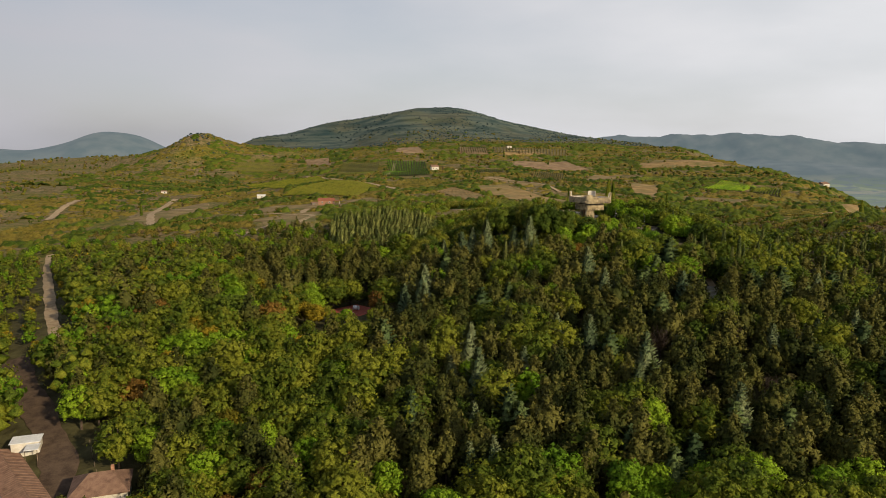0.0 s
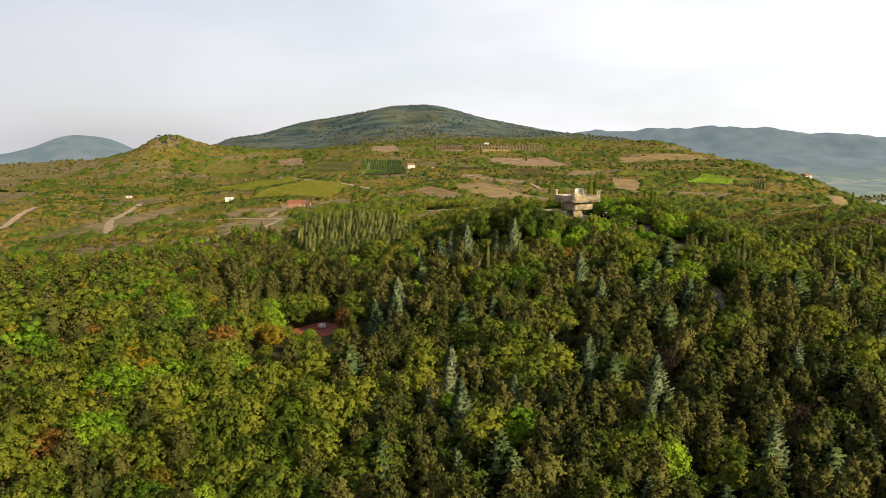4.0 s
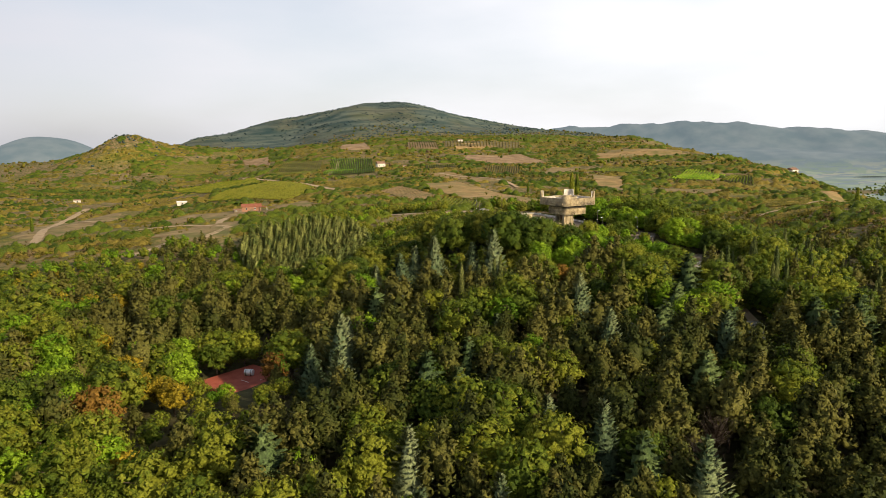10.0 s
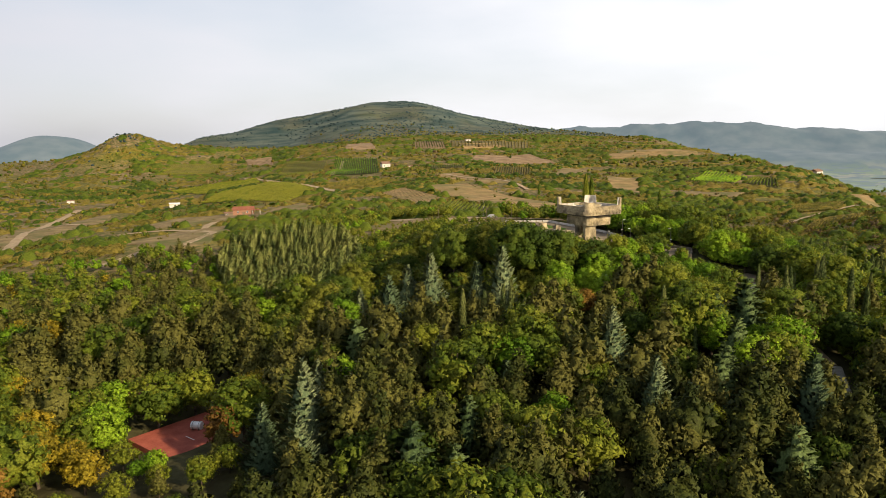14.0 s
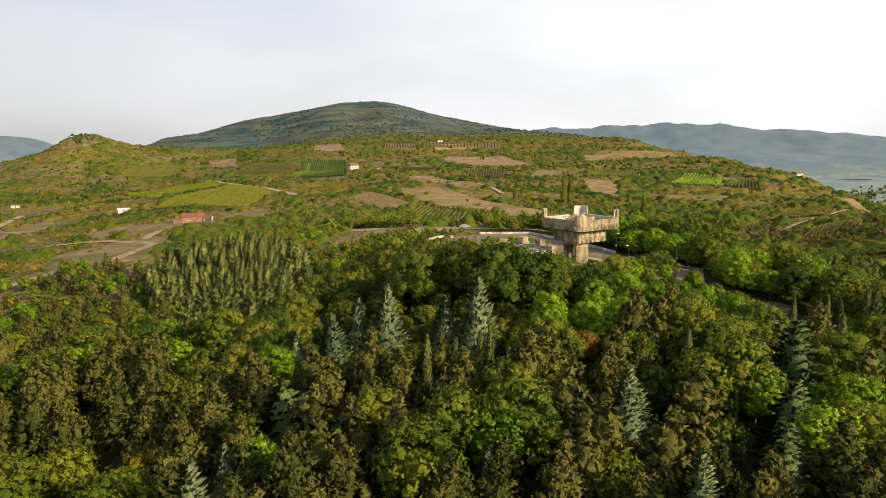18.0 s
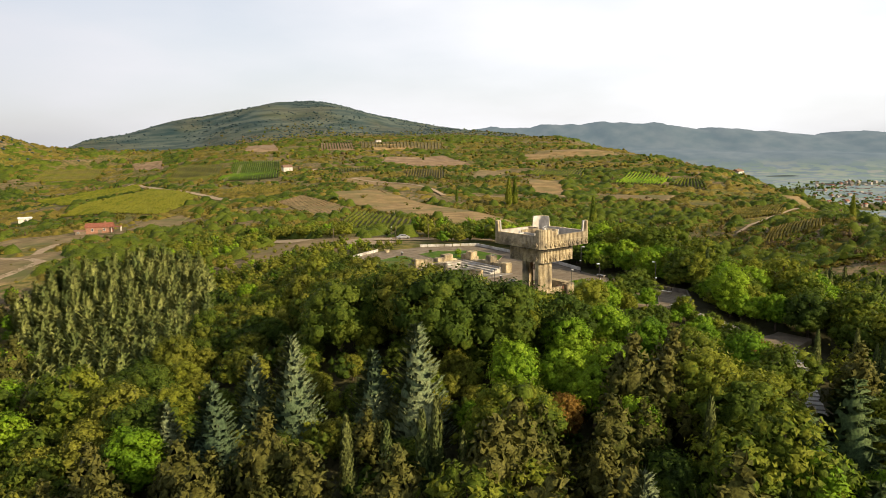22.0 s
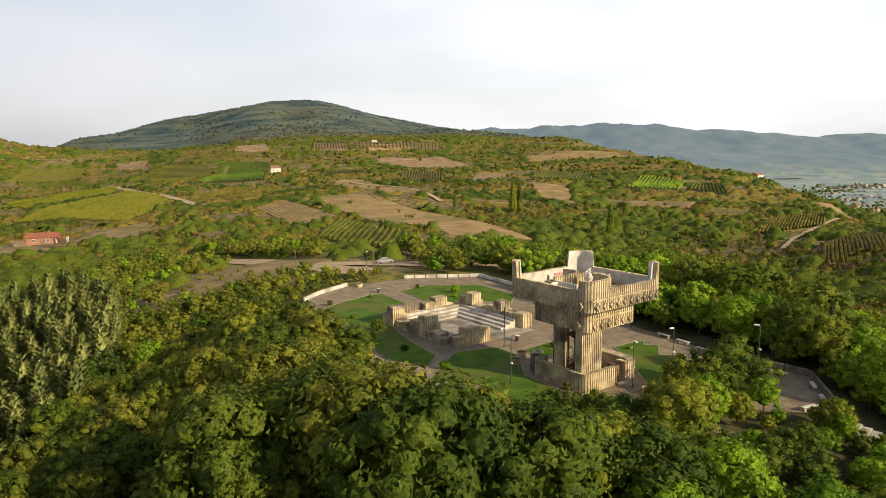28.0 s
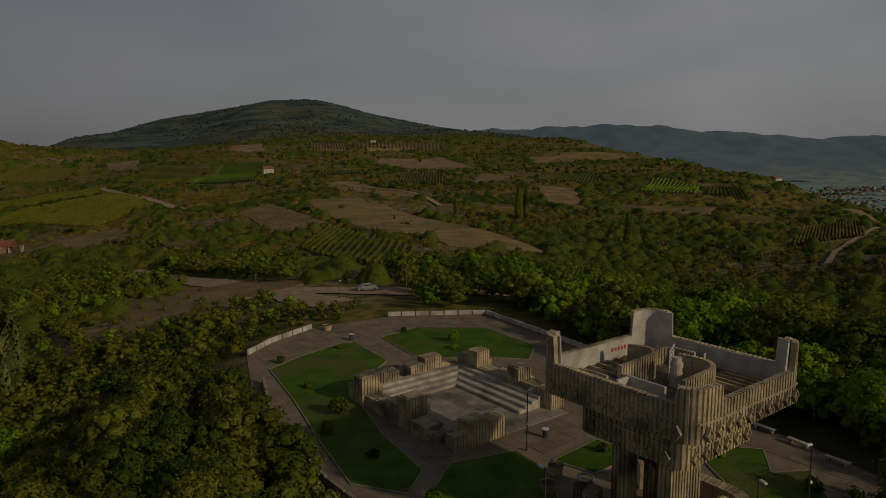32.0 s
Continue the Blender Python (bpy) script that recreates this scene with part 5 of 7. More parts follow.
for poly in LAWNS:
    bm = bmesh.new()
    low = [bm.verts.new((x, y, -0.05)) for x, y in poly]
    high = [bm.verts.new((x, y, 0.09)) for x, y in poly]
    bm.faces.new(high)
    for i in range(len(poly)):
        bm.faces.new((low[i - 1], low[i], high[i], high[i - 1]))
    bmesh.ops.recalc_face_normals(bm, faces=bm.faces)
    lawn = mesh_object("lawn", bm, LAWN)
    tagged(lawn, "patchy mown green lawn with a kerb", "lawn", "", "structure")
    for i in range(len(poly)):
        a, b = Vector(poly[i - 1]), Vector(poly[i])
        n = (b - a).length
        o = part("kerb", box(-n / 2, n / 2, -0.06, 0.06, -0.05, 0.13, 0.015), STEP_STONE, lawn)
        mid, ang = (a + b) / 2, math.degrees(math.atan2((b - a).y, (b - a).x))
        o.matrix_local = pose(mid.x, mid.y, 0, 0, 0, ang)
    area = [(min(p[k] for p in poly), max(p[k] for p in poly)) for k in (0, 1)]
    pts = []
    g = np.random.default_rng(len(poly))
    while len(pts) < 900:
        x, y = g.uniform(*area[0]), g.uniform(*area[1])
        if inside(poly, x, y):
            pts.append((x, y, 0.12))
    pts = np.array(pts)
    v, f, nrm = cards(pts, np.tile((0.0, 0.0, 1.0), (len(pts), 1)) + g.normal(0, 0.12, (len(pts), 3)), 0.13, g, 0.12)
    tagged(new("grass", arrays_mesh("grass", v, f, LAWN, nrm)), "short tufts of lawn grass", "grass", "", "stuff")

bm = bmesh.new()
bm.faces.new([bm.verts.new((x, y, 0.0)) for x, y in TOP])
bmesh.ops.triangulate(bm, faces=bm.faces)
pavement = tagged(mesh_object("pavement", bm, PAVING), "worn brownish stone paving round the memorial", "pavement", "", "structure")
slab_me = bpy.data.meshes.new("paving_slab")
bm = box(-1.19, 1.19, -1.19, 1.19, 0.0, 0.035, 0.012)
bm.to_mesh(slab_me)
bm.free()
slab_me.materials.append(PAVING)
ca, sa = math.cos(LAY), math.sin(LAY)
made = 0
for i in range(-22, 22):
    for j in range(-22, 22):
        x, y = 61 + (i * ca - j * sa) * 2.42, 320 + (i * sa + j * ca) * 2.42
        ring = [(x + dx, y + dy) for dx in (-1.3, 1.3) for dy in (-1.3, 1.3)]
        if not all(inside(TOP, *q) for q in ring) or any(inside(p, *q) for p in LAWNS for q in ring + [(x, y)]):
            continue
        du, dv = (x - COURT[0]) * ca + (y - COURT[1]) * sa, -(x - COURT[0]) * sa + (y - COURT[1]) * ca
        tu, tv = (x - TOWER[0]) * ca + (y - TOWER[1]) * sa, -(x - TOWER[0]) * sa + (y - TOWER[1]) * ca
        if (abs(du) < 9.4 and abs(dv) < 10.8) or (abs(tu) < 6.3 and abs(tv) < 6.3) or made >= 300:
            continue
        o = new("paving_slab", slab_me)
        o.parent = pavement
        o.matrix_local = pose(x, y, 0.002 * ((i * 7 + j * 3) % 5), (i % 3 - 1) * 0.2, (j % 3 - 1) * 0.2, math.degrees(LAY))
        made += 1


# ---- parapet of pale panels along the edge ----
def parapet(points, panel, label, face=PALE):
    wall = thing("parapet_wall", pose(points[0][0], points[0][1], 0), label, "wall", "", "structure")
    base = Vector((*points[0], 0))
    for a, b in zip(points, points[1:]):
        a, b = Vector((*a, 0)), Vector((*b, 0))
        n = max(1, round((b - a).length / panel))
        for i in range(n):
            p, q = a.lerp(b, (i + 0.04) / n), a.lerp(b, (i + 0.96) / n)
            m = (p + q) / 2 - base
            ang = math.degrees(math.atan2((q - p).y, (q - p).x))
            o = part("panel", box(-(q - p).length / 2, (q - p).length / 2, -0.16, 0.16, 0.12, 0.85, 0.03), face, wall)
            o.matrix_local = pose(m.x, m.y, 0, 0, 0, ang)
        mid = (a + b) / 2 - base
        o = part("footing", box(-(b - a).length / 2, (b - a).length / 2, -0.2, 0.2, -0.6, 0.12, 0.02), DARK_CONCRETE, wall)
        o.matrix_local = pose(mid.x, mid.y, 0, 0, 0, math.degrees(math.atan2((b - a).y, (b - a).x)))


parapet([(30.3, 344.8), (33.2, 350.3), (39.1, 357.2)], 2.3, "low parapet of pale concrete panels along the terrace edge")
parapet([(51.7, 362.4), (68.4, 360.3), (73.6, 347), (79.2, 331.2), (82.4, 316)], 2.45, "long low parapet of pale concrete panels")
parapet([(87.6, 297.5), (89.7, 293.3), (93.1, 288), (88.1, 277.2)], 2.6, "low dark wall beside the plaza", DARK_CONCRETE)
parapet([(33.2, 333), (35.0, 319), (40.2, 305.5), (44.6, 297)], 2.9, "low stone kerb wall along the lawn edge", STEP_STONE)


def lamp_post(x, y, turn, tall=5.8):
    t = thing("lamp_post", pose(x, y, float(ground_z(x, y)) + 0.05, 0, 0, turn), "thin dark lamp post with a white lamp head", "lamp post", "lamp posts")
    part("pole", rod([(0, 0, 0), (0, 0, tall)], 0.06, None, 8), DARK_METAL, t)
    part("foot", rod([(0, 0, 0), (0, 0, 0.35)], 0.12, None, 8), DARK_METAL, t)
    part("arm", rod([(0, 0, tall), (0.35, 0, tall + 0.12)], 0.035), DARK_METAL, t)
    part("lamp_head", box(0.1, 0.75, -0.14, 0.14, tall + 0.02, tall + 0.2, 0.05), WHITE_METAL, t, "white lamp head")
    part("side_lamp", box(-0.28, 0.02, -0.1, 0.1, tall * 0.45, tall * 0.45 + 0.22, 0.04), WHITE_METAL, t, "small white side lamp")


for i, (x, y) in enumerate(((59.1, 308.6), (55.6, 293.5), (77.1, 293.2), (69.5, 289.0), (81.9, 314.6), (43.9, 366), (88.4, 291.8))):
    lamp_post(x, y, 40 + 77 * i)


def litter_bin(x, y):
    t = thing("litter_bin", pose(x, y, 0.03), "small dark litter bin on the paving", "bin", "litter bins")
    bm = bmesh.new()
    bmesh.ops.create_cone(bm, cap_ends=True, segments=12, radius1=0.26, radius2=0.32, depth=0.8, matrix=Matrix.Translation((0, 0, 0.45)))
    part("body", bm, DARK_METAL, t)
    bm = bmesh.new()
    bmesh.ops.create_cone(bm, cap_ends=True, segments=12, radius1=0.36, radius2=0.36, depth=0.07, matrix=Matrix.Translation((0, 0, 0.88)))
    part("rim", bm, WHITE_METAL, t)


for p in ((44.9, 349.6), (61.8, 311.0), (71.5, 311.5)):
    litter_bin(*p)


def bench(x, y, turn):
    t = thing("bench", pose(x, y, 0.03, 0, 0, turn), "plain stone bench on two supports", "bench", "benches of the plaza")
    part("seat", box(-1.1, 1.1, -0.25, 0.25, 0.38, 0.5, 0.02), PALE, t)
    for k in (-0.8, 0.8):
        part("support", box(k - 0.12, k + 0.12, -0.2, 0.2, 0, 0.38, 0.02), CONCRETE, t)


for p in ((84.0, 308.0, -65), (85.0, 304.3, -70), (85.8, 300.2, -65), (89.4, 289.2, -55), (90.4, 284.2, 62), (88.4, 280.2, 62), (85.2, 278.4, 12)):
    bench(*p)


def planter(x, y, r=0.75):
    t = thing("planter", pose(x, y, 0.03), "round weathered concrete planter tub", "planter", "planters")
    bm = bmesh.new()
    bmesh.ops.create_cone(bm, cap_ends=False, segments=18, radius1=r * 0.8, radius2=r, depth=0.8, matrix=Matrix.Translation((0, 0, 0.42)))
    bmesh.ops.create_cone(bm, cap_ends=False, segments=18, radius1=r * 0.7, radius2=r * 0.86, depth=0.8, matrix=Matrix.Translation((0, 0, 0.42)))
    part("tub", bm, CONCRETE, t)
    bm = bmesh.new()
    bmesh.ops.create_cone(bm, cap_ends=True, segments=18, radius1=r * 0.86, radius2=r * 0.86, depth=0.1, matrix=Matrix.Translation((0, 0, 0.68)))
    part("soil", bm, BARK, t)


for p in ((58.5, 300.8), (60.2, 303.6), (70.3, 286.6), (41.5, 356.0)):
    planter(*p)


def shrub(x, y, r, kind="thicket", label="small round shrub on the lawn"):
    g = np.random.default_rng(int(x * 31 + y * 7) % 9999)
    v, f, nrm = gather(blob_cards([np.array([g.uniform(-0.3, 0.3) * r, g.uniform(-0.3, 0.3) * r, r * g.uniform(0.6, 0.9)]) for _ in range(4)], [r * g.uniform(0.5, 0.75) for _ in range(4)], 60, 0.16 + 0.12 * r, g))
    o = new("shrub", arrays_mesh("shrub", v, f, LEAF[kind], nrm))
    o.location = (x, y, float(ground_z(x, y)) + 0.05)
    return tagged(o, label, "shrub", "shrubs on the top")


for x, y, r, k in ((35, 340.5, 0.7, "broad"), (43.0, 345.5, 0.45, "broad"), (48.6, 300.8, 0.8, "bright"), (53.2, 352.5, 0.5, "thicket"), (72, 300.8, 0.4, "bright"), (66.0, 306.7, 0.6, "thicket"), (79.6, 296.0, 1.0, "thicket"), (44.6, 309.8, 0.6, "thicket"),
                   (38.5, 330, 0.5, "broad"), (59, 342, 0.5, "bright"), (76.2, 303.5, 0.4, "bright"), (50.2, 294.6, 0.5, "broad")):
    shrub(x, y, r, k)
for x, y, s, k in ((41.9, 321.0, 0.24, "thicket"), (59.6, 345.5, 0.2, "bright"), (40.5, 316, 0.16, "broad")):
    plant(k, x, y, s)
for i in range(13):   # grey-green hedge along the lawn edge
    k = i / 12
    shrub(33.6 + 9.5 * k - 2.2 * math.sin(k * 3.1), 322 - 25 * k, 1.0 + 0.2 * (i % 3), "silverpine", "grey-green bush in the hedge along the lawn")

# ---- stairs and landings down the east side ----
STEPS = material("stone_steps", (0.3, 0.27, 0.22), (0.46, 0.42, 0.36), 1.2, 0.9, 0.3, per_piece=0.15)
EARTH = material("trodden_earth", (0.29, 0.205, 0.115), (0.46, 0.355, 0.225), 0.4, 0.95, 0.5)


def flight(a, b, width, count, label):
    """Flight of broad stone steps between two plan points, laid on the slope."""
    a, b = Vector(a), Vector(b)
    za, zb = float(ground_z(*a)), float(ground_z(*b))
    t = thing("stairs", pose(a.x, a.y, za), label, "stairs", "flights of stairs", "structure")
    ang = math.degrees(math.atan2((b - a).y, (b - a).x))
    n = (b - a).length / count
    for i in range(count):
        k = (i + 0.5) / count
        p = (b - a) * k
        z = (zb - za) * k
        o = part("step", box(-n * 0.5, n * 0.46, -width / 2, width / 2, -0.7, 0.22, 0.02), STEPS, t)
        o.matrix_local = pose(p.x, p.y, z, 0, 0, ang)
    return t


def landing(points, z, label):
    bm = bmesh.new()
    low = [bm.verts.new((x, y, z - 1.6)) for x, y in points]
    high = [bm.verts.new((x, y, z)) for x, y in points]
    bm.faces.new(high)
    for i in range(len(points)):
        bm.faces.new((low[i - 1], low[i], high[i], high[i - 1]))
    bmesh.ops.recalc_face_normals(bm, faces=bm.faces)
    return tagged(mesh_object("landing", bm, PAVING), label, "landing", "", "structure")


def strip(name, points, width, mat, label, lift=0.12, category="track"):
    """Track draped over the ground."""
    pts = []
    for a, b in zip(points, points[1:]):
        a, b = Vector(a), Vector(b)
        n = max(1, int((b - a).length / 3))
        pts += [a.lerp(b, i / n) for i in range(n)]
    pts.append(Vector(points[-1]))
    vs, fs = [], []
    for i, p in enumerate(pts):
        d = (pts[min(i + 1, len(pts) - 1)] - pts[max(i - 1, 0)]).normalized()
        s = Vector((-d.y, d.x)) * width * (0.5 + 0.06 * math.sin(i * 0.7) + 0.03 * math.sin(i * 2.3))
        for k in (-1, -0.33, 0.33, 1):
            q = p + s * k
            vs.append((q.x, q.y, float(ground_z(q.x, q.y)) + lift))
        if i:
            j = 4 * (i - 1)
            fs += [[j + c, j + c + 1, j + c + 5, j + c + 4] for c in range(3)]
    return tagged(new(name, arrays_mesh(name, vs, fs, mat)), label, category, "", "structure")


flight((87.5, 275.0), (92.5, 268.5), 3.2, 9, "short flight of stone stairs below the plaza")
landing([(91.5, 268.8), (99, 270), (102, 264), (96.5, 260.5), (92, 264)], float(ground_z(97, 265)) + 0.4, "paved landing between two flights of stairs")
flight((96.2, 261.0), (86.5, 243.5), 2.5, 16, "long flight of pale stone stairs down the slope")
strip("footpath", [(86.5, 243.5), (88.5, 236), (91.5, 228), (90.8, 220.5)], 2.6, EARTH, "earth footpath between the stairs", 0.2, "path")
flight((90.8, 220.5), (85.0, 207.5), 3.6, 12, "flight of stone stairs among the pines")
strip("footpath", [(85.0, 207.5), (81, 200), (84, 190), (92, 182)], 2.6, EARTH, "earth footpath below the stairs", 0.2, "path")
landing([(66, 274), (72.5, 277), (75.5, 271.5), (69, 268.5)], 0.15, "paved look-out below the tower")
parapet([(66.4, 270.0), (69.2, 268.2), (75.0, 271.2)], 2.4, "low dark wall of the look-out")

# ---- red court in the hollow, with its shed and tank ----
RED = material("red_court_surface", (0.3, 0.075, 0.05), (0.43, 0.12, 0.08), 0.5, 0.85, 0.2)
TILE = material("red_roof_tiles", (0.2, 0.07, 0.04), (0.33, 0.13, 0.08), 1.0, 0.85, 0.4)
OLD_TILE = material("old_brown_roof_tiles", (0.12, 0.07, 0.05), (0.26, 0.16, 0.11), 1.0, 0.9, 0.5, per_piece=0.2)
PLASTER = material("pale_house_plaster", (0.5, 0.46, 0.38), (0.7, 0.66, 0.58), 0.8, 0.9, 0.2)
BRICK = material("orange_brick_wall", (0.26, 0.13, 0.08), (0.4, 0.22, 0.14), 2.0, 0.9, 0.3)
WHITE = material("white_sheet_roof", (0.62, 0.62, 0.6), (0.82, 0.82, 0.8), 0.6, 0.6, 0.15)
GLASS = material("dark_window_glass", (0.02, 0.025, 0.03), (0.05, 0.06, 0.07), 0.5, 0.15, 0.0)
WOOD = material("grey_wood", (0.12, 0.09, 0.06), (0.26, 0.2, 0.14), 1.5, 0.9, 0.4)
court_z = float(ground_z(-27, 225)) + 0.9
court_m = pose(-27.2, 225.5, court_z, 0, 0, -42)
court = thing("sports_court", court_m, "flat red court surface with white marks", "court")
part("slab", box(-8.5, 8.5, -8.0, 8.0, -3.0, 0.0, 0.05), RED, court)
for x0, x1, y0, y1 in ((3.5, 6.8, 5.6, 5.75), (-1.2, 1.6, -0.9, -0.75), (2.2, 2.6, 1.9, 2.05)):
    part("white_mark", box(x0, x1, y0, y1, 0.0, 0.012), WHITE, court)
tank = thing("water_tank", court_m @ pose(-2.2, 2.2, 0, 0, 0, 30), "white plastic water tank standing on the court", "tank")
bm = bmesh.new()
bmesh.ops.create_cone(bm, cap_ends=True, segments=16, radius1=0.75, radius2=0.75, depth=2.0, matrix=Matrix.Translation((0, 0, 0.8)) @ Matrix.Rotation(math.pi / 2, 4, "Y"))
part("body", bm, WHITE, tank)
for k in (-0.6, 0.6):
    part("cradle", box(k - 0.1, k + 0.1, -0.6, 0.6, 0, 0.35, 0.02), WOOD, tank)
    bm = bmesh.new()
    bmesh.ops.create_cone(bm, cap_ends=True, segments=16, radius1=0.78, radius2=0.78, depth=0.08, matrix=Matrix.Translation((k, 0, 0.8)) @ Matrix.Rotation(math.pi / 2, 4, "Y"))
    part("hoop", bm, DARK_METAL, tank)
fence = thing("mesh_fence", court_m @ pose(0, 8.3, 0), "low metal railing along the court", "fence")
for i in range(9):
    part("post", rod([(-8 + 2 * i, 0, -0.2), (-8 + 2 * i, 0, 1.3)], 0.05), DARK_METAL, fence)
for z in (0.6, 1.25):
    part("rail", rod([(-8, 0, z), (8, 0, z)], 0.04), DARK_METAL, fence)
court_lamp = thing("lamp_post", court_m @ pose(8.7, 7.6, 0), "short lamp post with a round white lamp beside the red court", "lamp post")
part("pole", rod([(0, 0, -1), (0, 0, 3.2)], 0.06), DARK_METAL, court_lamp)
bm = bmesh.new()
bmesh.ops.create_uvsphere(bm, u_segments=10, v_segments=6, radius=0.22, matrix=Matrix.Translation((0, 0, 3.35)))
part("globe", bm, WHITE_METAL, court_lamp)


def gable(w, d, h, rise, over=0.4, thick=0.18, hip=0.0):
    """Roof of two or four slopes with thickness, ridge along x."""
    bm = bmesh.new()
    x, y = w / 2 + over, d / 2 + over
    e = [bm.verts.new((sx * x, sy * y, h)) for sx, sy in ((-1, -1), (1, -1), (1, 1), (-1, 1))]
    r = [bm.verts.new((sx * (x - hip), 0, h + rise)) for sx in (-1, 1)]
    e2 = [bm.verts.new((v.co.x, v.co.y, h - thick)) for v in e]
    bm.faces.new((e[0], e[1], r[1], r[0]))
    bm.faces.new((e[2], e[3], r[0], r[1]))
    bm.faces.new((e[1], e[2], r[1]))
    bm.faces.new((e[3], e[0], r[0]))
    for i in range(4):
        bm.faces.new((e2[i], e2[(i + 1) % 4], e[(i + 1) % 4], e[i]))
    bm.faces.new(e2)
    bmesh.ops.recalc_face_normals(bm, faces=bm.faces)
    return bm


def house(name, x, y, turn, w, d, h, rise, walls, roof, label, windows=((0.25, 0), (0.7, 0)), hip=0.0, sink=0.6, category="house", z=None, chimney=True, group=""):
    t = thing(name, pose(x, y, float(ground_z(x, y)) if z is None else z, 0, 0, turn), label, category, group)
    part("wall", box(-w / 2, w / 2, -d / 2, d / 2, -sink - 1.5, h, 0.03), walls, t)
    part("roof", gable(w, d, h, rise, 0.45, 0.2, hip), roof, t)
    for k, side in windows:
        wx = -w / 2 + k * w
        win = part("window", box(wx - 0.55, wx + 0.55, -d / 2 - 0.06, -d / 2 + 0.02, h * 0.38, h * 0.78, 0.02), WHITE_METAL, t)
        part("pane", box(wx - 0.45, wx + 0.45, -d / 2 - 0.075, -d / 2 - 0.05, h * 0.42, h * 0.74), GLASS, win)
    part("door", box(-w * 0.04, w * 0.04 + 0.8, -d / 2 - 0.05, -d / 2 + 0.02, 0, min(2.1, h * 0.8), 0.02), WOOD, t)
    if chimney:
        part("chimney", box(w * 0.18, w * 0.18 + 0.6, 0.4, 1.0, h + rise * 0.3, h + rise + 0.7, 0.03), BRICK, t)
    return t


house("shed", -42.0, 242.0, -20, 9.5, 5.5, 2.4, 1.2, WOOD, TILE, "low wooden shed with an orange tiled roof", ((0.3, 0),), category="shed", chimney=False, z=court_z)

# ---- farm yard at the foot of the hill ----
strip("dirt_road", [(-215, 378), (-194, 337), (-150, 261), (-125, 218), (-112, 198)], 3.8, EARTH, "pale dirt road climbing between trees", 0.25, "road")
strip("dirt_road", [(-118, 186), (-102, 165), (-88, 148), (-76, 132), (-70, 112), (-68, 92)], 6.5, material("dark_yard_earth", (0.06, 0.04, 0.028), (0.13, 0.09, 0.06), 0.5, 0.95, 0.5), "dark trodden yard and lane", 0.2, "road")
house("farm_house", -62.0, 120.3, 20, 9.5, 8.5, 4.6, 2.4, PLASTER, OLD_TILE, "small farm house with a brown hipped tile roof", hip=3.4)
barn = thing("barn", pose(-78.0, 121.7, float(ground_z(-80, 124)), 0, 0, -47.5), "long barn with a ribbed brown sheet roof", "barn")
part("wall", box(-19, 19, -3.0, 3.0, -1.5, 2.6, 0.03), PLASTER, barn)
part("roof", gable(38, 6.0, 2.6, 1.0, 0.4, 0.2), OLD_TILE, barn)
for i in range(46):
    x = -19 + i * 0.84
    for s in (-1, 1):
        bm = box(-0.09, 0.09, -1.75, 1.75, 0.0, 0.1, 0.02)
        o = part("roof_rib", bm, OLD_TILE, barn)
        o.matrix_local = pose(x, s * 1.7, 2.6 + 0.5, s * -16.4, 0, 0)
shed_2 = thing("shed", pose(-86.4, 138.2, float(ground_z(-86, 138)), 0, 0, 20), "small shed with a white sheet roof", "shed")
part("wall", box(-2.6, 2.6, -1.8, 1.8, -1, 2.7, 0.02), PLASTER, shed_2)
part("roof", box(-2.9, 2.9, -2.1, 2.1, 2.7, 2.85, 0.03), WHITE, shed_2, "white sheet roof")
part("roof", box(0.4, 3.0, -5.4, -2.1, 2.3, 2.45, 0.03), WHITE, shed_2, "white sheet roof")
for x, y in ((0.6, -5.2), (2.8, -5.2)):
    part("post", rod([(x, y, -0.6), (x, y, 2.3)], 0.07), WOOD, shed_2)
yard_fence = thing("wooden_fence", pose(-74, 140, float(ground_z(-74, 140))), "low wooden fence along the yard", "fence")
for i in range(8):
    x, y = i * 1.6, -i * 2.6
    dz = float(ground_z(-74 + x, 140 + y)) - float(ground_z(-74, 140))
    part("post", rod([(x, y, dz - 0.3), (x, y, dz + 1.2)], 0.06), WOOD, yard_fence)

# ---- houses and tracks of the hill behind ----
house("farm_house", -92.0, 566.0, 8, 13, 8, 3.5, 1.9, BRICK, TILE, "single storey brick farm house with a red tile roof")
annex = thing("veranda", pose(-83.2, 564.0, float(ground_z(-83, 563)), 0, 0, 8) @ Matrix.Diagonal((0.8, 0.8, 0.8, 1)), "open veranda with pale posts beside the brick house", "veranda")
part("roof", box(-3.2, 3.2, -3, 3, 3.4, 3.6, 0.03), TILE, annex)
part("back_wall", box(-3.0, -2.8, -2.8, 2.8, -1.5, 3.4, 0.02), PLASTER, annex)
for k in (-2.8, 0, 2.8):
    part("post", rod([(2.9, k, -1.5), (2.9, k, 3.4)], 0.16), PLASTER, annex)
house("shed", -101, 562, 20, 5, 4, 2.0, 0.6, WOOD, OLD_TILE, "grey wooden lean-to beside the brick house", ((0.3, 0),), chimney=False, category="shed")
house("hut", -182, 708, 12, 8, 5, 3.2, 0.8, PLASTER, WHITE, "small white hut with a flat roof in dry grass", ((0.6, 0),), chimney=False, category="hut")
house("farm_house", -6, 1026, 18, 11, 9, 6.5, 2.8, PLASTER, OLD_TILE, "small two storey stone house beside a vineyard")
house("hut", 32, 1030, 10, 16, 4, 2.6, 0.8, PLASTER, OLD_TILE, "long low hut beside a vineyard", ((0.3, 0),), chimney=False, category="hut")
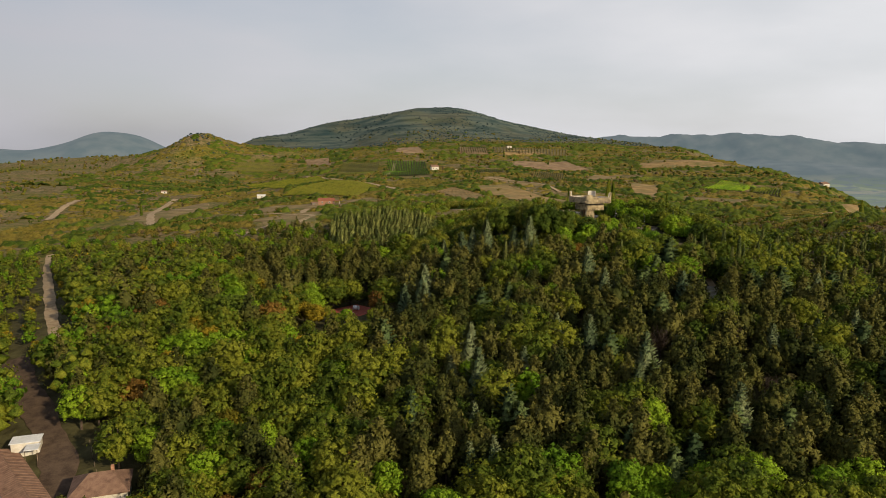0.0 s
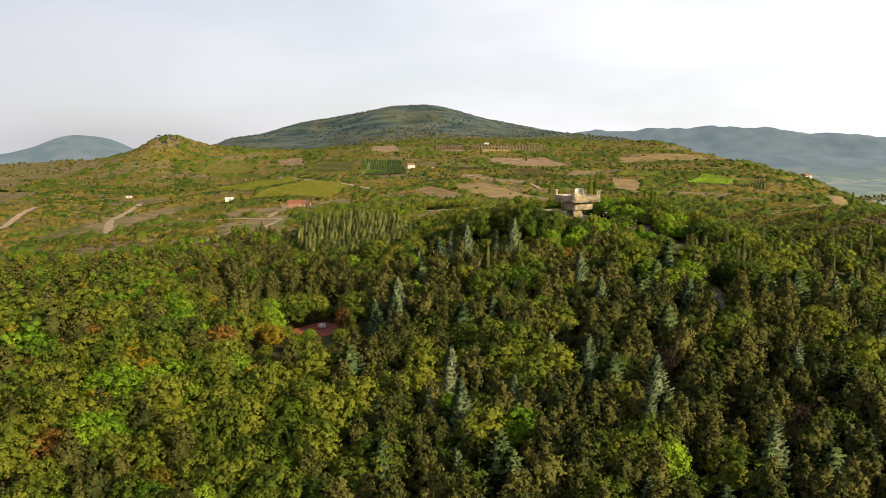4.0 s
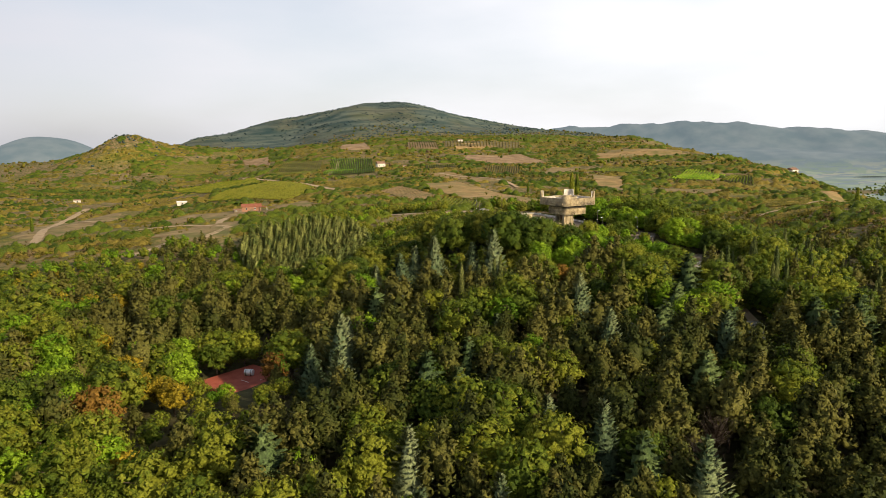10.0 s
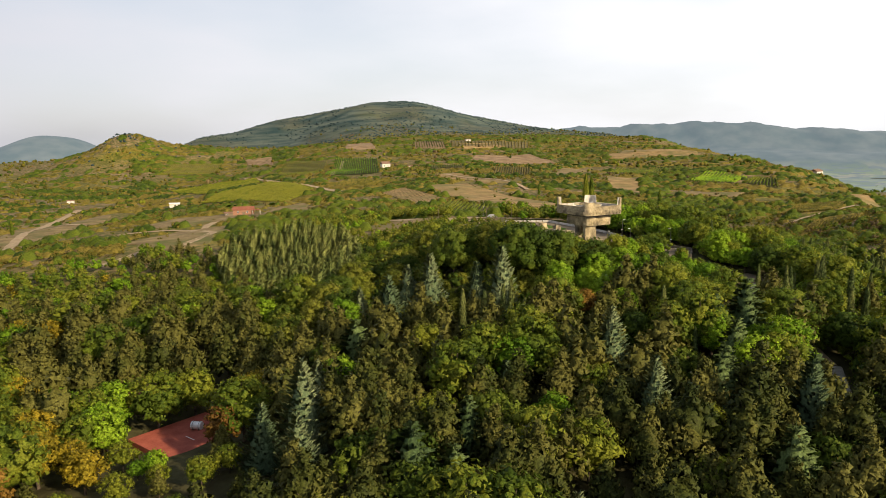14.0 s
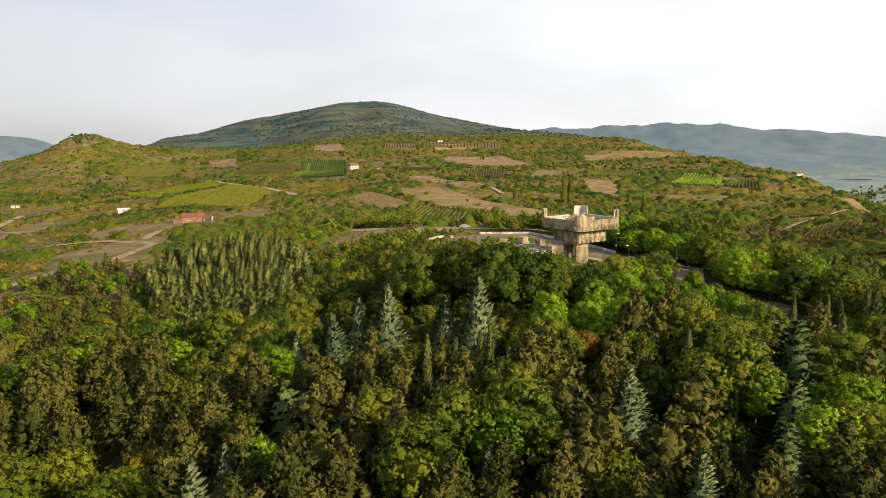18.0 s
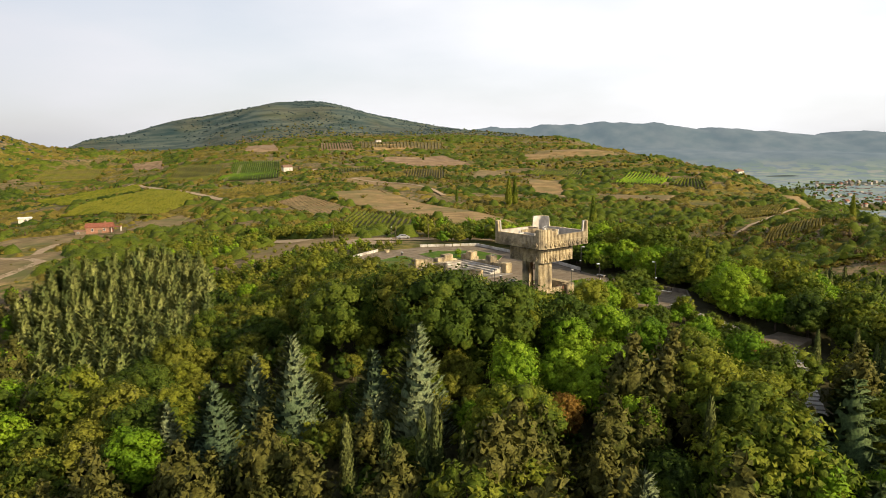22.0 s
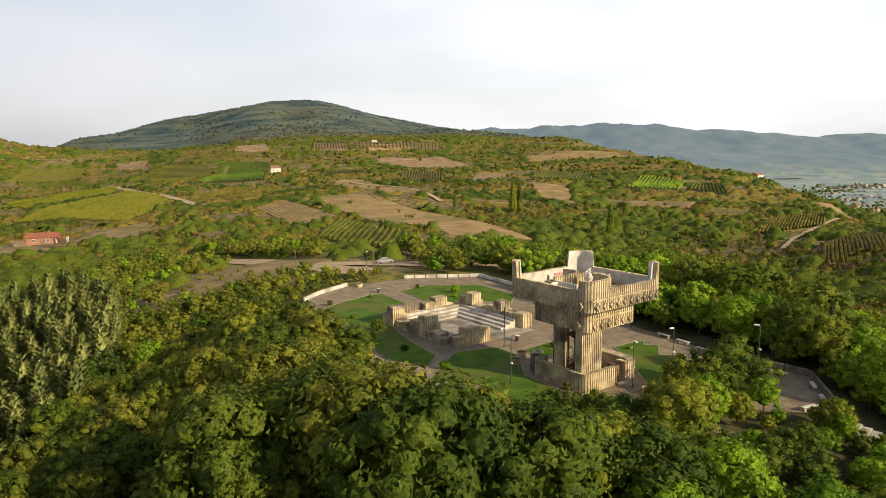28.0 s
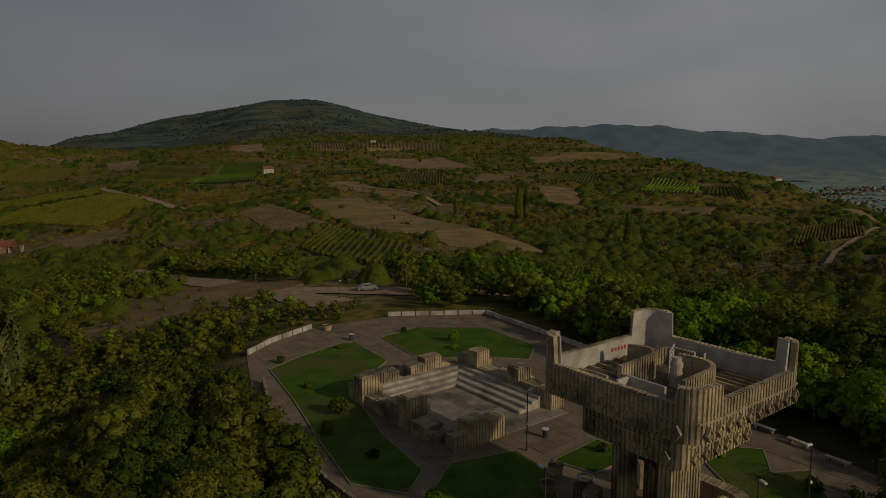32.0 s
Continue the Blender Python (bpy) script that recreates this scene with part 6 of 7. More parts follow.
house("hut", -360, 905, 15, 7, 5, 3.5, 1, PLASTER, OLD_TILE, "small pale hut far up the hill", ((0.6, 0),), chimney=False, category="hut")
house("hut", 150, 1480, 15, 10, 7, 4, 1.2, PLASTER, OLD_TILE, "small pale hut on the upper slope", ((0.6, 0),), chimney=False, category="hut")
house("farm_house", 470, 900, -20, 15, 9, 4.5, 2.2, PLASTER, OLD_TILE, "pale farm house on the far crest")
house("farm_house", 452, 805, 30, 12, 8, 4.5, 2.2, PLASTER, OLD_TILE, "pale farm house on the crest among shrubs")
strip("dirt_track", [(-20, 486), (-10, 470), (13, 432), (28, 405), (38, 384), (44, 376)], 8, EARTH, "pale dirt track across the clearing", 0.2)
strip("dirt_track", [(22, 404), (36, 396), (52, 389), (64, 386), (80, 384)], 9, EARTH, "sandy parking track in the clearing", 0.22)
strip("dirt_track", [(-112, 385), (-104, 400), (-95, 425), (-92, 460), (-98, 500), (-99, 545)], 4.5, EARTH, "dirt track up to the brick house", 0.2)
strip("dirt_track", [(-225, 1190), (-170, 1010), (-115, 868), (-63, 757), (-40, 700)], 7, EARTH, "pale track between vineyards", 0.5)
strip("dirt_track", [(-195, 466), (-212, 505), (-235, 560), (-272, 654), (-290, 730), (-313, 821)], 6, EARTH, "pale eroded dirt track over the dry slope", 0.6)
strip("dirt_track", [(-272, 654), (-250, 645), (-225, 631)], 5, EARTH, "short bare earth spur of the track", 0.65)
strip("dirt_track", [(-86, 415), (-83, 428), (-82, 453), (-92, 469), (-116, 491), (-150, 503)], 4, EARTH, "dirt track looping over dry grass", 0.3)
strip("dirt_track", [(62, 856), (80, 815), (96, 778), (110, 715), (118, 665)], 4, EARTH, "narrow pale path along the brown slope", 0.9)
strip("dirt_track", [(-68, 939), (-72, 1060), (-78, 1222)], 5, EARTH, "pale path between two vineyards", 1.2)
strip("dirt_track", [(322, 548), (286, 520), (250, 492), (228, 470)], 2.2, EARTH, "pale track along the eastern vineyard", 0.8)
strip("dirt_track", [(-408, 782), (-394, 730), (-380, 684), (-350, 610)], 6, EARTH, "pale track on the western slope", 0.5)


def car(x, y, turn):
    t = thing("car", pose(x, y, float(ground_z(x, y)) + 0.25, 0, 0, turn), "light grey car parked on the dirt track", "car")
    body = bmesh.new()
    prof = [(-2.1, 0.3), (-2.15, 0.75), (-1.6, 0.92), (-0.9, 1.42), (0.7, 1.45), (1.5, 0.95), (2.1, 0.8), (2.15, 0.32)]
    sides = [[body.verts.new((px, s * (0.85 if pz < 1 else 0.68), pz)) for px, pz in prof] for s in (-1, 1)]
    body.faces.new(sides[0]), body.faces.new(sides[1])
    for i in range(len(prof)):
        body.faces.new((sides[0][i - 1], sides[0][i], sides[1][i], sides[1][i - 1]))
    bmesh.ops.recalc_face_normals(body, faces=body.faces)
    part("body", body, material("grey_car_paint", (0.2, 0.2, 0.2), (0.3, 0.3, 0.3), 2.0, 0.35, 0.0), t)
    for s in (-1, 1):
        part("side_window", box(-0.95, 0.95, s * 0.76 - 0.03, s * 0.76 + 0.03, 1.0, 1.34, 0.02), GLASS, t)
        for px in (-1.35, 1.35):
            bm = bmesh.new()
            bmesh.ops.create_cone(bm, cap_ends=True, segments=14, radius1=0.33, radius2=0.33, depth=0.22, matrix=Matrix.Translation((px, s * 0.78, 0.3)) @ Matrix.Rotation(math.pi / 2, 4, "X"))
            part("wheel", bm, DARK_METAL, t)


car(50.5, 389.5, 8)
for x, y in ((46, 372), (28, 392), (58, 384)):
    pole = thing("utility_pole", pose(x, y, float(ground_z(x, y))), "thin wooden pole beside the clearing", "pole", "poles by the clearing")
    part("pole", rod([(0, 0, -0.4), (0, 0, 5.5)], 0.08), WOOD, pole)
    part("crossbar", rod([(-0.5, 0, 5.2), (0.5, 0, 5.2)], 0.05), WOOD, pole)

# ---- far town in the plain ----
TOWN_WALL = material("town_plaster", (0.3, 0.27, 0.23), (0.48, 0.44, 0.38), 0.3, 0.9, 0.1)
town_rng = random.Random(5)
for i in range(120):
    k = town_rng.random()
    x = 1180 + 520 * k + town_rng.uniform(-70, 150)
    y = 1420 + 680 * k + town_rng.uniform(-90, 90)
    house("town_house", x, y, town_rng.choice((10, 35, 60, 100)), town_rng.uniform(8, 13), town_rng.uniform(7, 9), town_rng.uniform(4, 8), 2.2, TOWN_WALL, (TILE, OLD_TILE, OLD_TILE, TOWN_WALL)[i % 4], "small pale town house far off in the plain", ((0.3, 0),), chimney=False, group="houses of the far town")

# ---- vineyards and fields ----
VINE_SOIL = material("vineyard_soil", (0.1, 0.085, 0.035), (0.19, 0.155, 0.07), 0.15, 0.95, 0.5)
SOIL = material("ploughed_soil", (0.17, 0.11, 0.06), (0.33, 0.23, 0.13), 0.08, 0.95, 0.5)
STUBBLE = material("dry_stubble", (0.2, 0.132, 0.052), (0.37, 0.255, 0.112), 0.1, 0.95, 0.5, stain=(0.16, 0.14, 0.05))
MEADOW = material("green_meadow", (0.08, 0.095, 0.018), (0.17, 0.16, 0.04), 0.05, 0.95, 0.5)


def quad_at(q, s, t):
    a, b, c, d = (np.array(p, float) for p in q)
    return (a * (1 - s) + b * s) * (1 - t) + (d * (1 - s) + c * s) * t


FIELD_QUADS = []


def field(q, mat, label, rows=0, leaf="scrub", lift=0.5, high=1.3, name="field"):
    """Field between four plan corners; rows of vines or furrows run from its first side to the third."""
    FIELD_QUADS.append(q)
    n = 26
    s, t = np.meshgrid(np.linspace(0, 1, n), np.linspace(0, 1, n))
    a, b, c, d = (np.array(p, float) for p in q)
    wob = 0.02 * np.sin(t * 9 + s * 3)
    s2 = np.clip(s + wob * s * (1 - s) * 4, 0, 1)
    p = ((a[None, None] * (1 - s2[..., None]) + b * s2[..., None]) * (1 - t[..., None]) + (d * (1 - s2[..., None]) + c * s2[..., None]) * t[..., None])
    z = ground_z(p[..., 0], p[..., 1]) + lift
    z[0], z[-1], z[:, 0], z[:, -1] = z[0] - 1.5, z[-1] - 1.5, z[:, 0] - 1.5, z[:, -1] - 1.5
    i = np.arange(n * n).reshape(n, n)
    f = np.stack([i[:-1, :-1], i[:-1, 1:], i[1:, 1:], i[1:, :-1]], -1).reshape(-1, 4)
    tagged(new(name, arrays_mesh(name, np.concatenate([p, z[..., None]], -1).reshape(-1, 3), f, mat)), label, "field", "", "structure")
    if rows:
        g = np.random.default_rng(rows)
        pieces = []
        m = 40
        for r in range(rows):
            sr = (r + 0.5) / rows
            tt = np.linspace(0.03, 0.97, m)
            c0 = np.array([quad_at(q, sr, k) for k in tt])
            z0 = ground_z(c0[:, 0], c0[:, 1]) + lift - 0.1
            side = np.array([c0[-1][1] - c0[0][1], -(c0[-1][0] - c0[0][0])])
            side = side / np.linalg.norm(side) * 0.62
            hh = high * g.uniform(0.55, 1.25, m)
            ww = g.uniform(0.6, 1.3, (m, 1))
            jit = g.normal(0, 0.12, (m, 2))
            v = np.stack([np.column_stack([c0 - side * ww + jit, z0]), np.column_stack([c0 - side * 0.7 * ww + jit, z0 + hh * 0.8]), np.column_stack([c0 + side * 0.4 * ww + jit, z0 + hh]), np.column_stack([c0 + side * ww + jit, z0])], 1).reshape(-1, 3)
            k = np.arange(m - 1)[:, None] * 4
            f = np.concatenate([k + np.array([c, c + 1, c + 5, c + 4]) for c in range(3)])
            pieces.append((v, f))
        v, f = gather(pieces)
        tagged(new("vine_rows", arrays_mesh("vine_rows", v, f, LEAF[leaf])), "rows of green grape vines on the slope", "vines", "", "stuff")


DRY = material("dry_grass", (0.15, 0.105, 0.045), (0.3, 0.22, 0.1), 0.12, 0.95, 0.5, stain=(0.12, 0.12, 0.035))


def patch_of(cx, cy, rx, ry, turn, mat, label, lift=0.3):
    """Irregular patch of bare or dry ground, draped over the slope."""
    n, m = 48, 9
    a = np.linspace(0, 6.2832, n, endpoint=False)
    out = 1 + 0.22 * np.sin(a * 2 + cx) + 0.16 * np.sin(a * 3 + cy) + 0.1 * np.sin(a * 5 + cx * 2) + 0.07 * np.sin(a * 9 + cy * 2)
    c, si = math.cos(math.radians(turn)), math.sin(math.radians(turn))
    vs = []
    for r in np.linspace(0.02, 1, m):
        u, w = np.cos(a) * out * rx * r, np.sin(a) * out * ry * r
        x, y = cx + u * c - w * si, cy + u * si + w * c
        vs.append(np.stack([x, y, ground_z(x, y) + (lift if r < 0.99 else -1.2)], 1))
    k = np.arange(n)
    f = np.concatenate([np.stack([i * n + k, i * n + (k + 1) % n, (i + 1) * n + (k + 1) % n, (i + 1) * n + k], 1) for i in range(m - 1)])
    tagged(new("field", arrays_mesh("field", np.concatenate(vs), f, mat)), label, "field", "", "structure")


patch_of(-240, 610, 46, 130, 22, DRY, "dry grass slope with bare earth", 0.4)
patch_of(-95, 445, 26, 42, 10, DRY, "dry brown grass above the wood")
patch_of(-118, 535, 30, 34, 0, DRY, "dry brown grass below the brick house")
patch_of(-66, 600, 16, 44, -8, DRY, "dry grass strip beside the brick house")
patch_of(14, 404, 18, 26, 30, DRY, "dry brown grass beside the track")
field([(-78, 935), (-10, 905), (-24, 1270), (-92, 1265)], VINE_SOIL, "dark green vineyard beside the stone house", 24, "bright", 0.7, 1.8)
field([(-168, 1010), (-92, 955), (-104, 1250), (-180, 1300)], VINE_SOIL, "light green vineyard on the middle slope", 20, "vine", 0.7, 1.6)
field([(-4, 668), (26, 548), (48, 604), (14, 690)], STUBBLE, "striped dry ploughed field", 20, "brush", 0.45, 0.35)
field([(34, 502), (62, 424), (78, 500), (48, 592)], VINE_SOIL, "vineyard with yellow-green rows on the near slope", 16, "vine", 0.4, 1.5)
field([(29, 690), (71, 698), (99, 552), (71, 548)], STUBBLE, "bare brown slope above the vineyard", 0, "brush", 0.5)
field([(71, 698), (120, 568), (132, 499), (90, 500)], STUBBLE, "dry brown grass slope above the dell", 0, "brush", 0.45)
field([(48, 863), (78, 882), (114, 700), (86, 706)], STUBBLE, "bare tan slope above the ploughed field", 0, "brush", 0.55)
field([(374, 640), (394, 640), (345, 536), (318, 520)], STUBBLE, "bare tan crest of the eastern slope", 0, "brush", 0.6)
field([(246, 667), (296, 648), (269, 612), (231, 640)], DRY, "dry brown hollow on the eastern slope", 0, "brush", 0.5)
field([(158, 1222), (240, 1300), (262, 1174), (162, 1137)], SOIL, "brown terrace field on the upper slope", 0, "scrub", 0.8)
field([(122, 1395), (205, 1437), (217, 1385), (127, 1344)], STUBBLE, "tan terrace field under the mountain", 0, "scrub", 0.9)
field([(352, 1187), (393, 1260), (489, 1180), (470, 1124)], STUBBLE, "long tan field along the skyline", 0, "scrub", 0.8)
field([(224, 814), (241, 750), (208, 650), (196, 687)], STUBBLE, "tan stubble field on the eastern slope", 0)
field([(250, 876), (279, 793), (333, 909), (290, 970)], VINE_SOIL, "dark green vineyard on the eastern slope", 18, "broad", 0.6, 1.5)
field([(280, 727), (313, 704), (348, 747), (327, 793)], VINE_SOIL, "green vineyard below the crest", 14, "bright", 0.6, 1.5)
field([(320, 702), (337, 672), (369, 735), (351, 745)], VINE_SOIL, "small green vineyard below the crest", 10, "broad", 0.6, 1.5)
field([(277, 548), (336, 574), (290, 520), (243, 509)], VINE_SOIL, "sloping vineyard in the eastern dell", 20, "scrub", 0.5, 1.4)
field([(206, 421), (234, 421), (300, 500), (234, 454)], SOIL, "brown vineyard on the eastern slope", 16, "scrub", 0.5, 1.4)
field([(-397, 1289), (-303, 1310), (-310, 1392), (-393, 1363)], VINE_SOIL, "yellow-green vineyard below the crag", 26, "vine", 0.8, 1.5)
field([(-165, 715), (-80, 655), (-64, 742), (-140, 930)], VINE_SOIL, "wide yellow-green vineyard on the western slope", 34, "vine", 0.6, 1.5)
field([(-283, 1000), (-172, 770), (-150, 930), (-215, 1180)], VINE_SOIL, "upper yellow-green vineyard on the western slope", 30, "vine", 0.7, 1.5)
field([(-259, 1364), (-202, 1305), (-221, 1401), (-275, 1411)], SOIL, "bare brown knoll field", 0, "scrub", 0.9)
field([(-28, 1374), (-86, 1361), (-90, 1468), (-43, 1534)], SOIL, "brown field high on the slope", 0, "scrub", 0.9)
field([(120, 1180), (185, 1182), (198, 1264), (140, 1265)], SOIL, "brown terrace field on the upper slope", 0, "scrub", 0.8)
field([(110, 842), (147, 805), (174, 947), (125, 927)], VINE_SOIL, "green terrace vineyard", 16, "scrub", 0.6, 1.4)
field([(50, 920), (88, 917), (105, 1117), (55, 1100)], VINE_SOIL, "dark green terrace vineyard", 14, "broad", 0.7, 1.4)
field([(39, 1344), (99, 1341), (100, 1476), (40, 1440)], SOIL, "vineyard with pale soil high on the slope", 13, "broad", 0.9, 1.8)
field([(106, 1353), (258, 1390), (273, 1465), (114, 1477)], VINE_SOIL, "vineyard terrace high on the slope", 24, "scrub", 0.9, 1.6)
field([(166, 799), (193, 825), (254, 955), (218, 971)], DRY, "dry terrace on the eastern slope", 0, "scrub", 0.6)
field([(341, 1171), (393, 1142), (410, 1185), (357, 1241)], STUBBLE, "tan terrace field below the skyline", 0, "scrub", 0.8)
field([(240, 1080), (330, 1040), (340, 1100), (250, 1150)], STUBBLE, "long tan terrace field", 0, "scrub", 0.8)
field([(-60, 790), (-16, 756), (14, 850), (-44, 890)], MEADOW, "green terrace field", 12, "scrub", 0.6, 1.4)
field([(160, 1020), (235, 1000), (240, 1060), (165, 1080)], SOIL, "brown terrace field", 0, "scrub", 0.7)

# ---- shrubs and hedges of the slopes ----
def bush_arrays(g, lumps, count, size):
    cs = [np.array([g.uniform(-0.5, 0.5), g.uniform(-0.5, 0.5), g.uniform(0.25, 0.6)]) for _ in range(lumps)]
    v, f, nrm = gather(blob_cards(cs, [g.uniform(0.35, 0.6) for _ in range(lumps)], count, size, g))
    return v, np.array(f), nrm


def clump_arrays(g, lumps):
    v, f, nrm = gather([(ICO_V * g.uniform(0.6, 1.15, (len(ICO_V), 1)) * g.uniform(0.45, 0.8) + (g.uniform(-0.7, 0.7), g.uniform(-0.7, 0.7), 0.35), ICO_F, ICO_V) for _ in range(lumps)])
    return v, np.array(f), nrm


def in_quad(q, x, y):
    hit = np.zeros(len(x), bool)
    for i in range(len(q)):
        (x0, y0), (x1, y1) = q[i], q[i - 1]
        if y0 != y1:
            hit ^= ((y0 > y) != (y1 > y)) & (x < (x1 - x0) * (y - y0) / (y1 - y0) + x0)
    return hit


def scatter(name, label, x, y, size, kinds, variants, g, tall=(0.8, 1.3)):
    """Shrubs of several kinds at plan points, joined by kind."""
    z = ground_z(x, y)
    turn, hi, which = g.uniform(0, 6.283, len(x)), g.uniform(*tall, len(x)), g.integers(len(variants), size=len(x))
    for k in sorted(set(kinds)):
        vs, fs, ns, n0 = [], [], [], 0
        for i, (v, f, nrm) in enumerate(variants):
            m = (kinds == k) & (which == i)
            if not m.any():
                continue
            c, si, sc = np.cos(turn[m])[:, None], np.sin(turn[m])[:, None], size[m][:, None]
            w = np.stack([(v[:, 0] * c - v[:, 1] * si) * sc + x[m][:, None], (v[:, 0] * si + v[:, 1] * c) * sc + y[m][:, None], v[:, 2] * hi[m][:, None] * sc + z[m][:, None] - 0.2], -1).reshape(-1, 3)
            fs.append((f[None] + np.arange(m.sum())[:, None, None] * len(v)).reshape(-1, 3) + n0)
            ns.append(np.stack([nrm[:, 0] * c - nrm[:, 1] * si, nrm[:, 0] * si + nrm[:, 1] * c, np.broadcast_to(nrm[:, 2], (m.sum(), len(nrm)))], -1).reshape(-1, 3))
            vs.append(w)
            n0 += len(w)
        tagged(new(name, arrays_mesh(name, np.concatenate(vs), np.concatenate(fs), LEAF[k], np.concatenate(ns))), label, "shrubs", "", "stuff")


g_bush = np.random.default_rng(21)
SMALL = [clump_arrays(np.random.default_rng(80 + i), 1 + (i == 0)) for i in range(5)]
MIDDLE = [bush_arrays(np.random.default_rng(40 + i), 1 + i % 2, 11, 0.36) for i in range(8)]
NEAR = [bush_arrays(np.random.default_rng(i), 2, 22, 0.27) for i in range(8)]
# continuous low scrub: canopy sheets that rise out of the ground in thickets
def open_ground(x, y):
    """Fields, bare slopes, tracks and yards, where no scrub grows."""
    free = np.zeros(len(x), bool)
    for q in FIELD_QUADS:
        free |= in_quad(q, x, y)
    for cx, cy, rx, ry in ((-240, 610, 44, 120), (-95, 445, 24, 38), (-118, 535, 28, 30), (-66, 600, 14, 40), (14, 404, 18, 24), (-92, 552, 24, 34), (-182, 706, 12, 9), (-6, 1022, 16, 14)):
        free |= ((x - cx) / rx) ** 2 + ((y - cy) / ry) ** 2 < 1
    for pts, gap in TRACKS:
        for p, q in zip(pts, pts[1:]):
            e = np.array(q, float) - p
            k = np.clip(((x - p[0]) * e[0] + (y - p[1]) * e[1]) / (e @ e), 0, 1)
            free |= np.hypot(x - p[0] - k * e[0], y - p[1] - k * e[1]) < gap
    return free


TRACKS = [([(-195, 466), (-212, 505), (-235, 560), (-272, 654), (-290, 730), (-313, 821)], 6), ([(-86, 415), (-83, 428), (-82, 453), (-92, 469), (-116, 491), (-150, 503)], 5), ([(-20, 486), (-10, 470), (13, 432), (28, 405), (44, 376)], 8), ([(22, 404), (36, 396), (52, 389), (80, 384)], 9),
          ([(-112, 385), (-95, 425), (-92, 460), (-98, 500), (-99, 545)], 5), ([(-225, 1190), (-170, 1010), (-115, 868), (-63, 757), (-40, 700)], 7), ([(322, 548), (250, 492), (228, 470)], 5), ([(-408, 782), (-380, 684), (-350, 610)], 6), ([(62, 856), (96, 778), (118, 665)], 5)]


def scrub_sheet(x0, x1, y0, y1, step, cell, low, high, seed, cover, lofty, leaf, label, sprays=0):
    """Low canopy of many rounded bushes that stand close together in thickets, from the ground up."""
    g = np.random.default_rng(seed)
    nx, ny = int((x1 - x0) / cell) + 1, int((y1 - y0) / cell) + 1
    bx, by = np.meshgrid(x0 + cell * np.arange(nx), y0 + cell * np.arange(ny))
    bx, by = bx + g.uniform(-0.45, 0.45, bx.shape) * cell, by + g.uniform(-0.45, 0.45, bx.shape) * cell
    px, py = bx.ravel(), by.ravel()
    z = ground_z(px, py)
    n1 = np.array([noise.noise((p * 0.011 + seed, q * 0.014, 3.1)) + 0.8 * noise.noise((p * 0.045, q * 0.06 + seed, 7.1)) for p, q in zip(px, py)])
    gl = np.exp(-((px - 185) / 75) ** 2 - ((py - 430) / 120) ** 2) + 0.6 * np.exp(-((px + 5) / 60) ** 2 - ((py - 510) / 70) ** 2) + 0.5 * np.exp(-((px - 10) / 60) ** 2 - ((py - 745) / 45) ** 2)
    m = n1 + cover + 0.3 * gl + 0.3 * smooth(0.4, 0.95, np.sin(z * 0.9 + 0.01 * px + 0.8)) + 0.12 * smooth(100, 150, px) * smooth(1000, 640, py)
    edge = np.interp(py, EDGE_Y, EDGE_X)
    off = open_ground(px, py) | (px > edge + 200) | ((px > -66) & (px < 112) & (py < 398)) | ((px < 0) & (py < 402)) | ((px > 100) & (py < 330))
    stands = (~off & (m + g.uniform(-0.22, 0.22, len(px)) > 0)).reshape(bx.shape)
    r = np.where(stands, cell * (low + (high - low) * g.random(bx.shape) ** 1.5), 0.01)
    tall = r * lofty * g.uniform(0.6, 1.5, r.shape)
    gx, gy = np.meshgrid(np.arange(x0, x1, step), np.arange(y0, y1, step))
    gx, gy = gx + g.uniform(-0.32, 0.32, gx.shape) * step, gy + g.uniform(-0.32, 0.32, gx.shape) * step
    ci, cj = ((gx - x0) / cell).round().astype(int), ((gy - y0) / cell).round().astype(int)
    h = np.full(gx.shape, -3.0)
    for di in (-1, 0, 1):
        for dj in (-1, 0, 1):
            i, j = np.clip(ci + di, 0, nx - 1), np.clip(cj + dj, 0, ny - 1)
            k = 1 - ((gx - bx[j, i]) ** 2 + (gy - by[j, i]) ** 2) / r[j, i] ** 2
            h = np.maximum(h, np.where(k > 0, tall[j, i] * np.sqrt(np.maximum(k, 0)), -0.6 * np.minimum(4, -k)))
    h = h + np.where(h > 0.3, g.uniform(-0.3, 0.3, h.shape) * step, 0)
    i = np.arange(gx.size).reshape(gx.shape)
    f = np.stack([i[:-1, :-1], i[:-1, 1:], i[1:, 1:], i[1:, :-1]], -1).reshape(-1, 4)
    top = np.maximum(np.maximum(h[:-1, :-1], h[:-1, 1:]), np.maximum(h[1:, 1:], h[1:, :-1])).ravel()
    f = f[top > 0.0]
    used = np.unique(f)
    back = np.zeros(gx.size, int)
    back[used] = np.arange(len(used))
    v = np.stack([gx.ravel(), gy.ravel(), ground_z(gx, gy).ravel() + h.ravel()], 1)[used]
    faces = back[f].tolist()
    if sprays:
        near = np.flatnonzero((h.ravel()[used] > 0.35) & (v[:, 1] < 560))
        pick = near[g.random(len(near)) < np.interp(v[near, 1], (420, 560), (1.0, 0.35))]
        pick = np.repeat(pick, sprays)
        cv, cf, _ = cards(v[pick] + g.uniform(-0.45, 0.45, (len(pick), 3)) * step, np.tile((0.0, -0.2, 1.0), (len(pick), 1)), 0.55, g, 0.9)
        faces += (cf + len(v)).tolist()
        v = np.concatenate([v, cv])
    me = arrays_mesh("hillside_scrub", v, faces, LEAF[leaf])
    me.polygons.foreach_set("use_smooth", np.ones(len(me.polygons), bool))
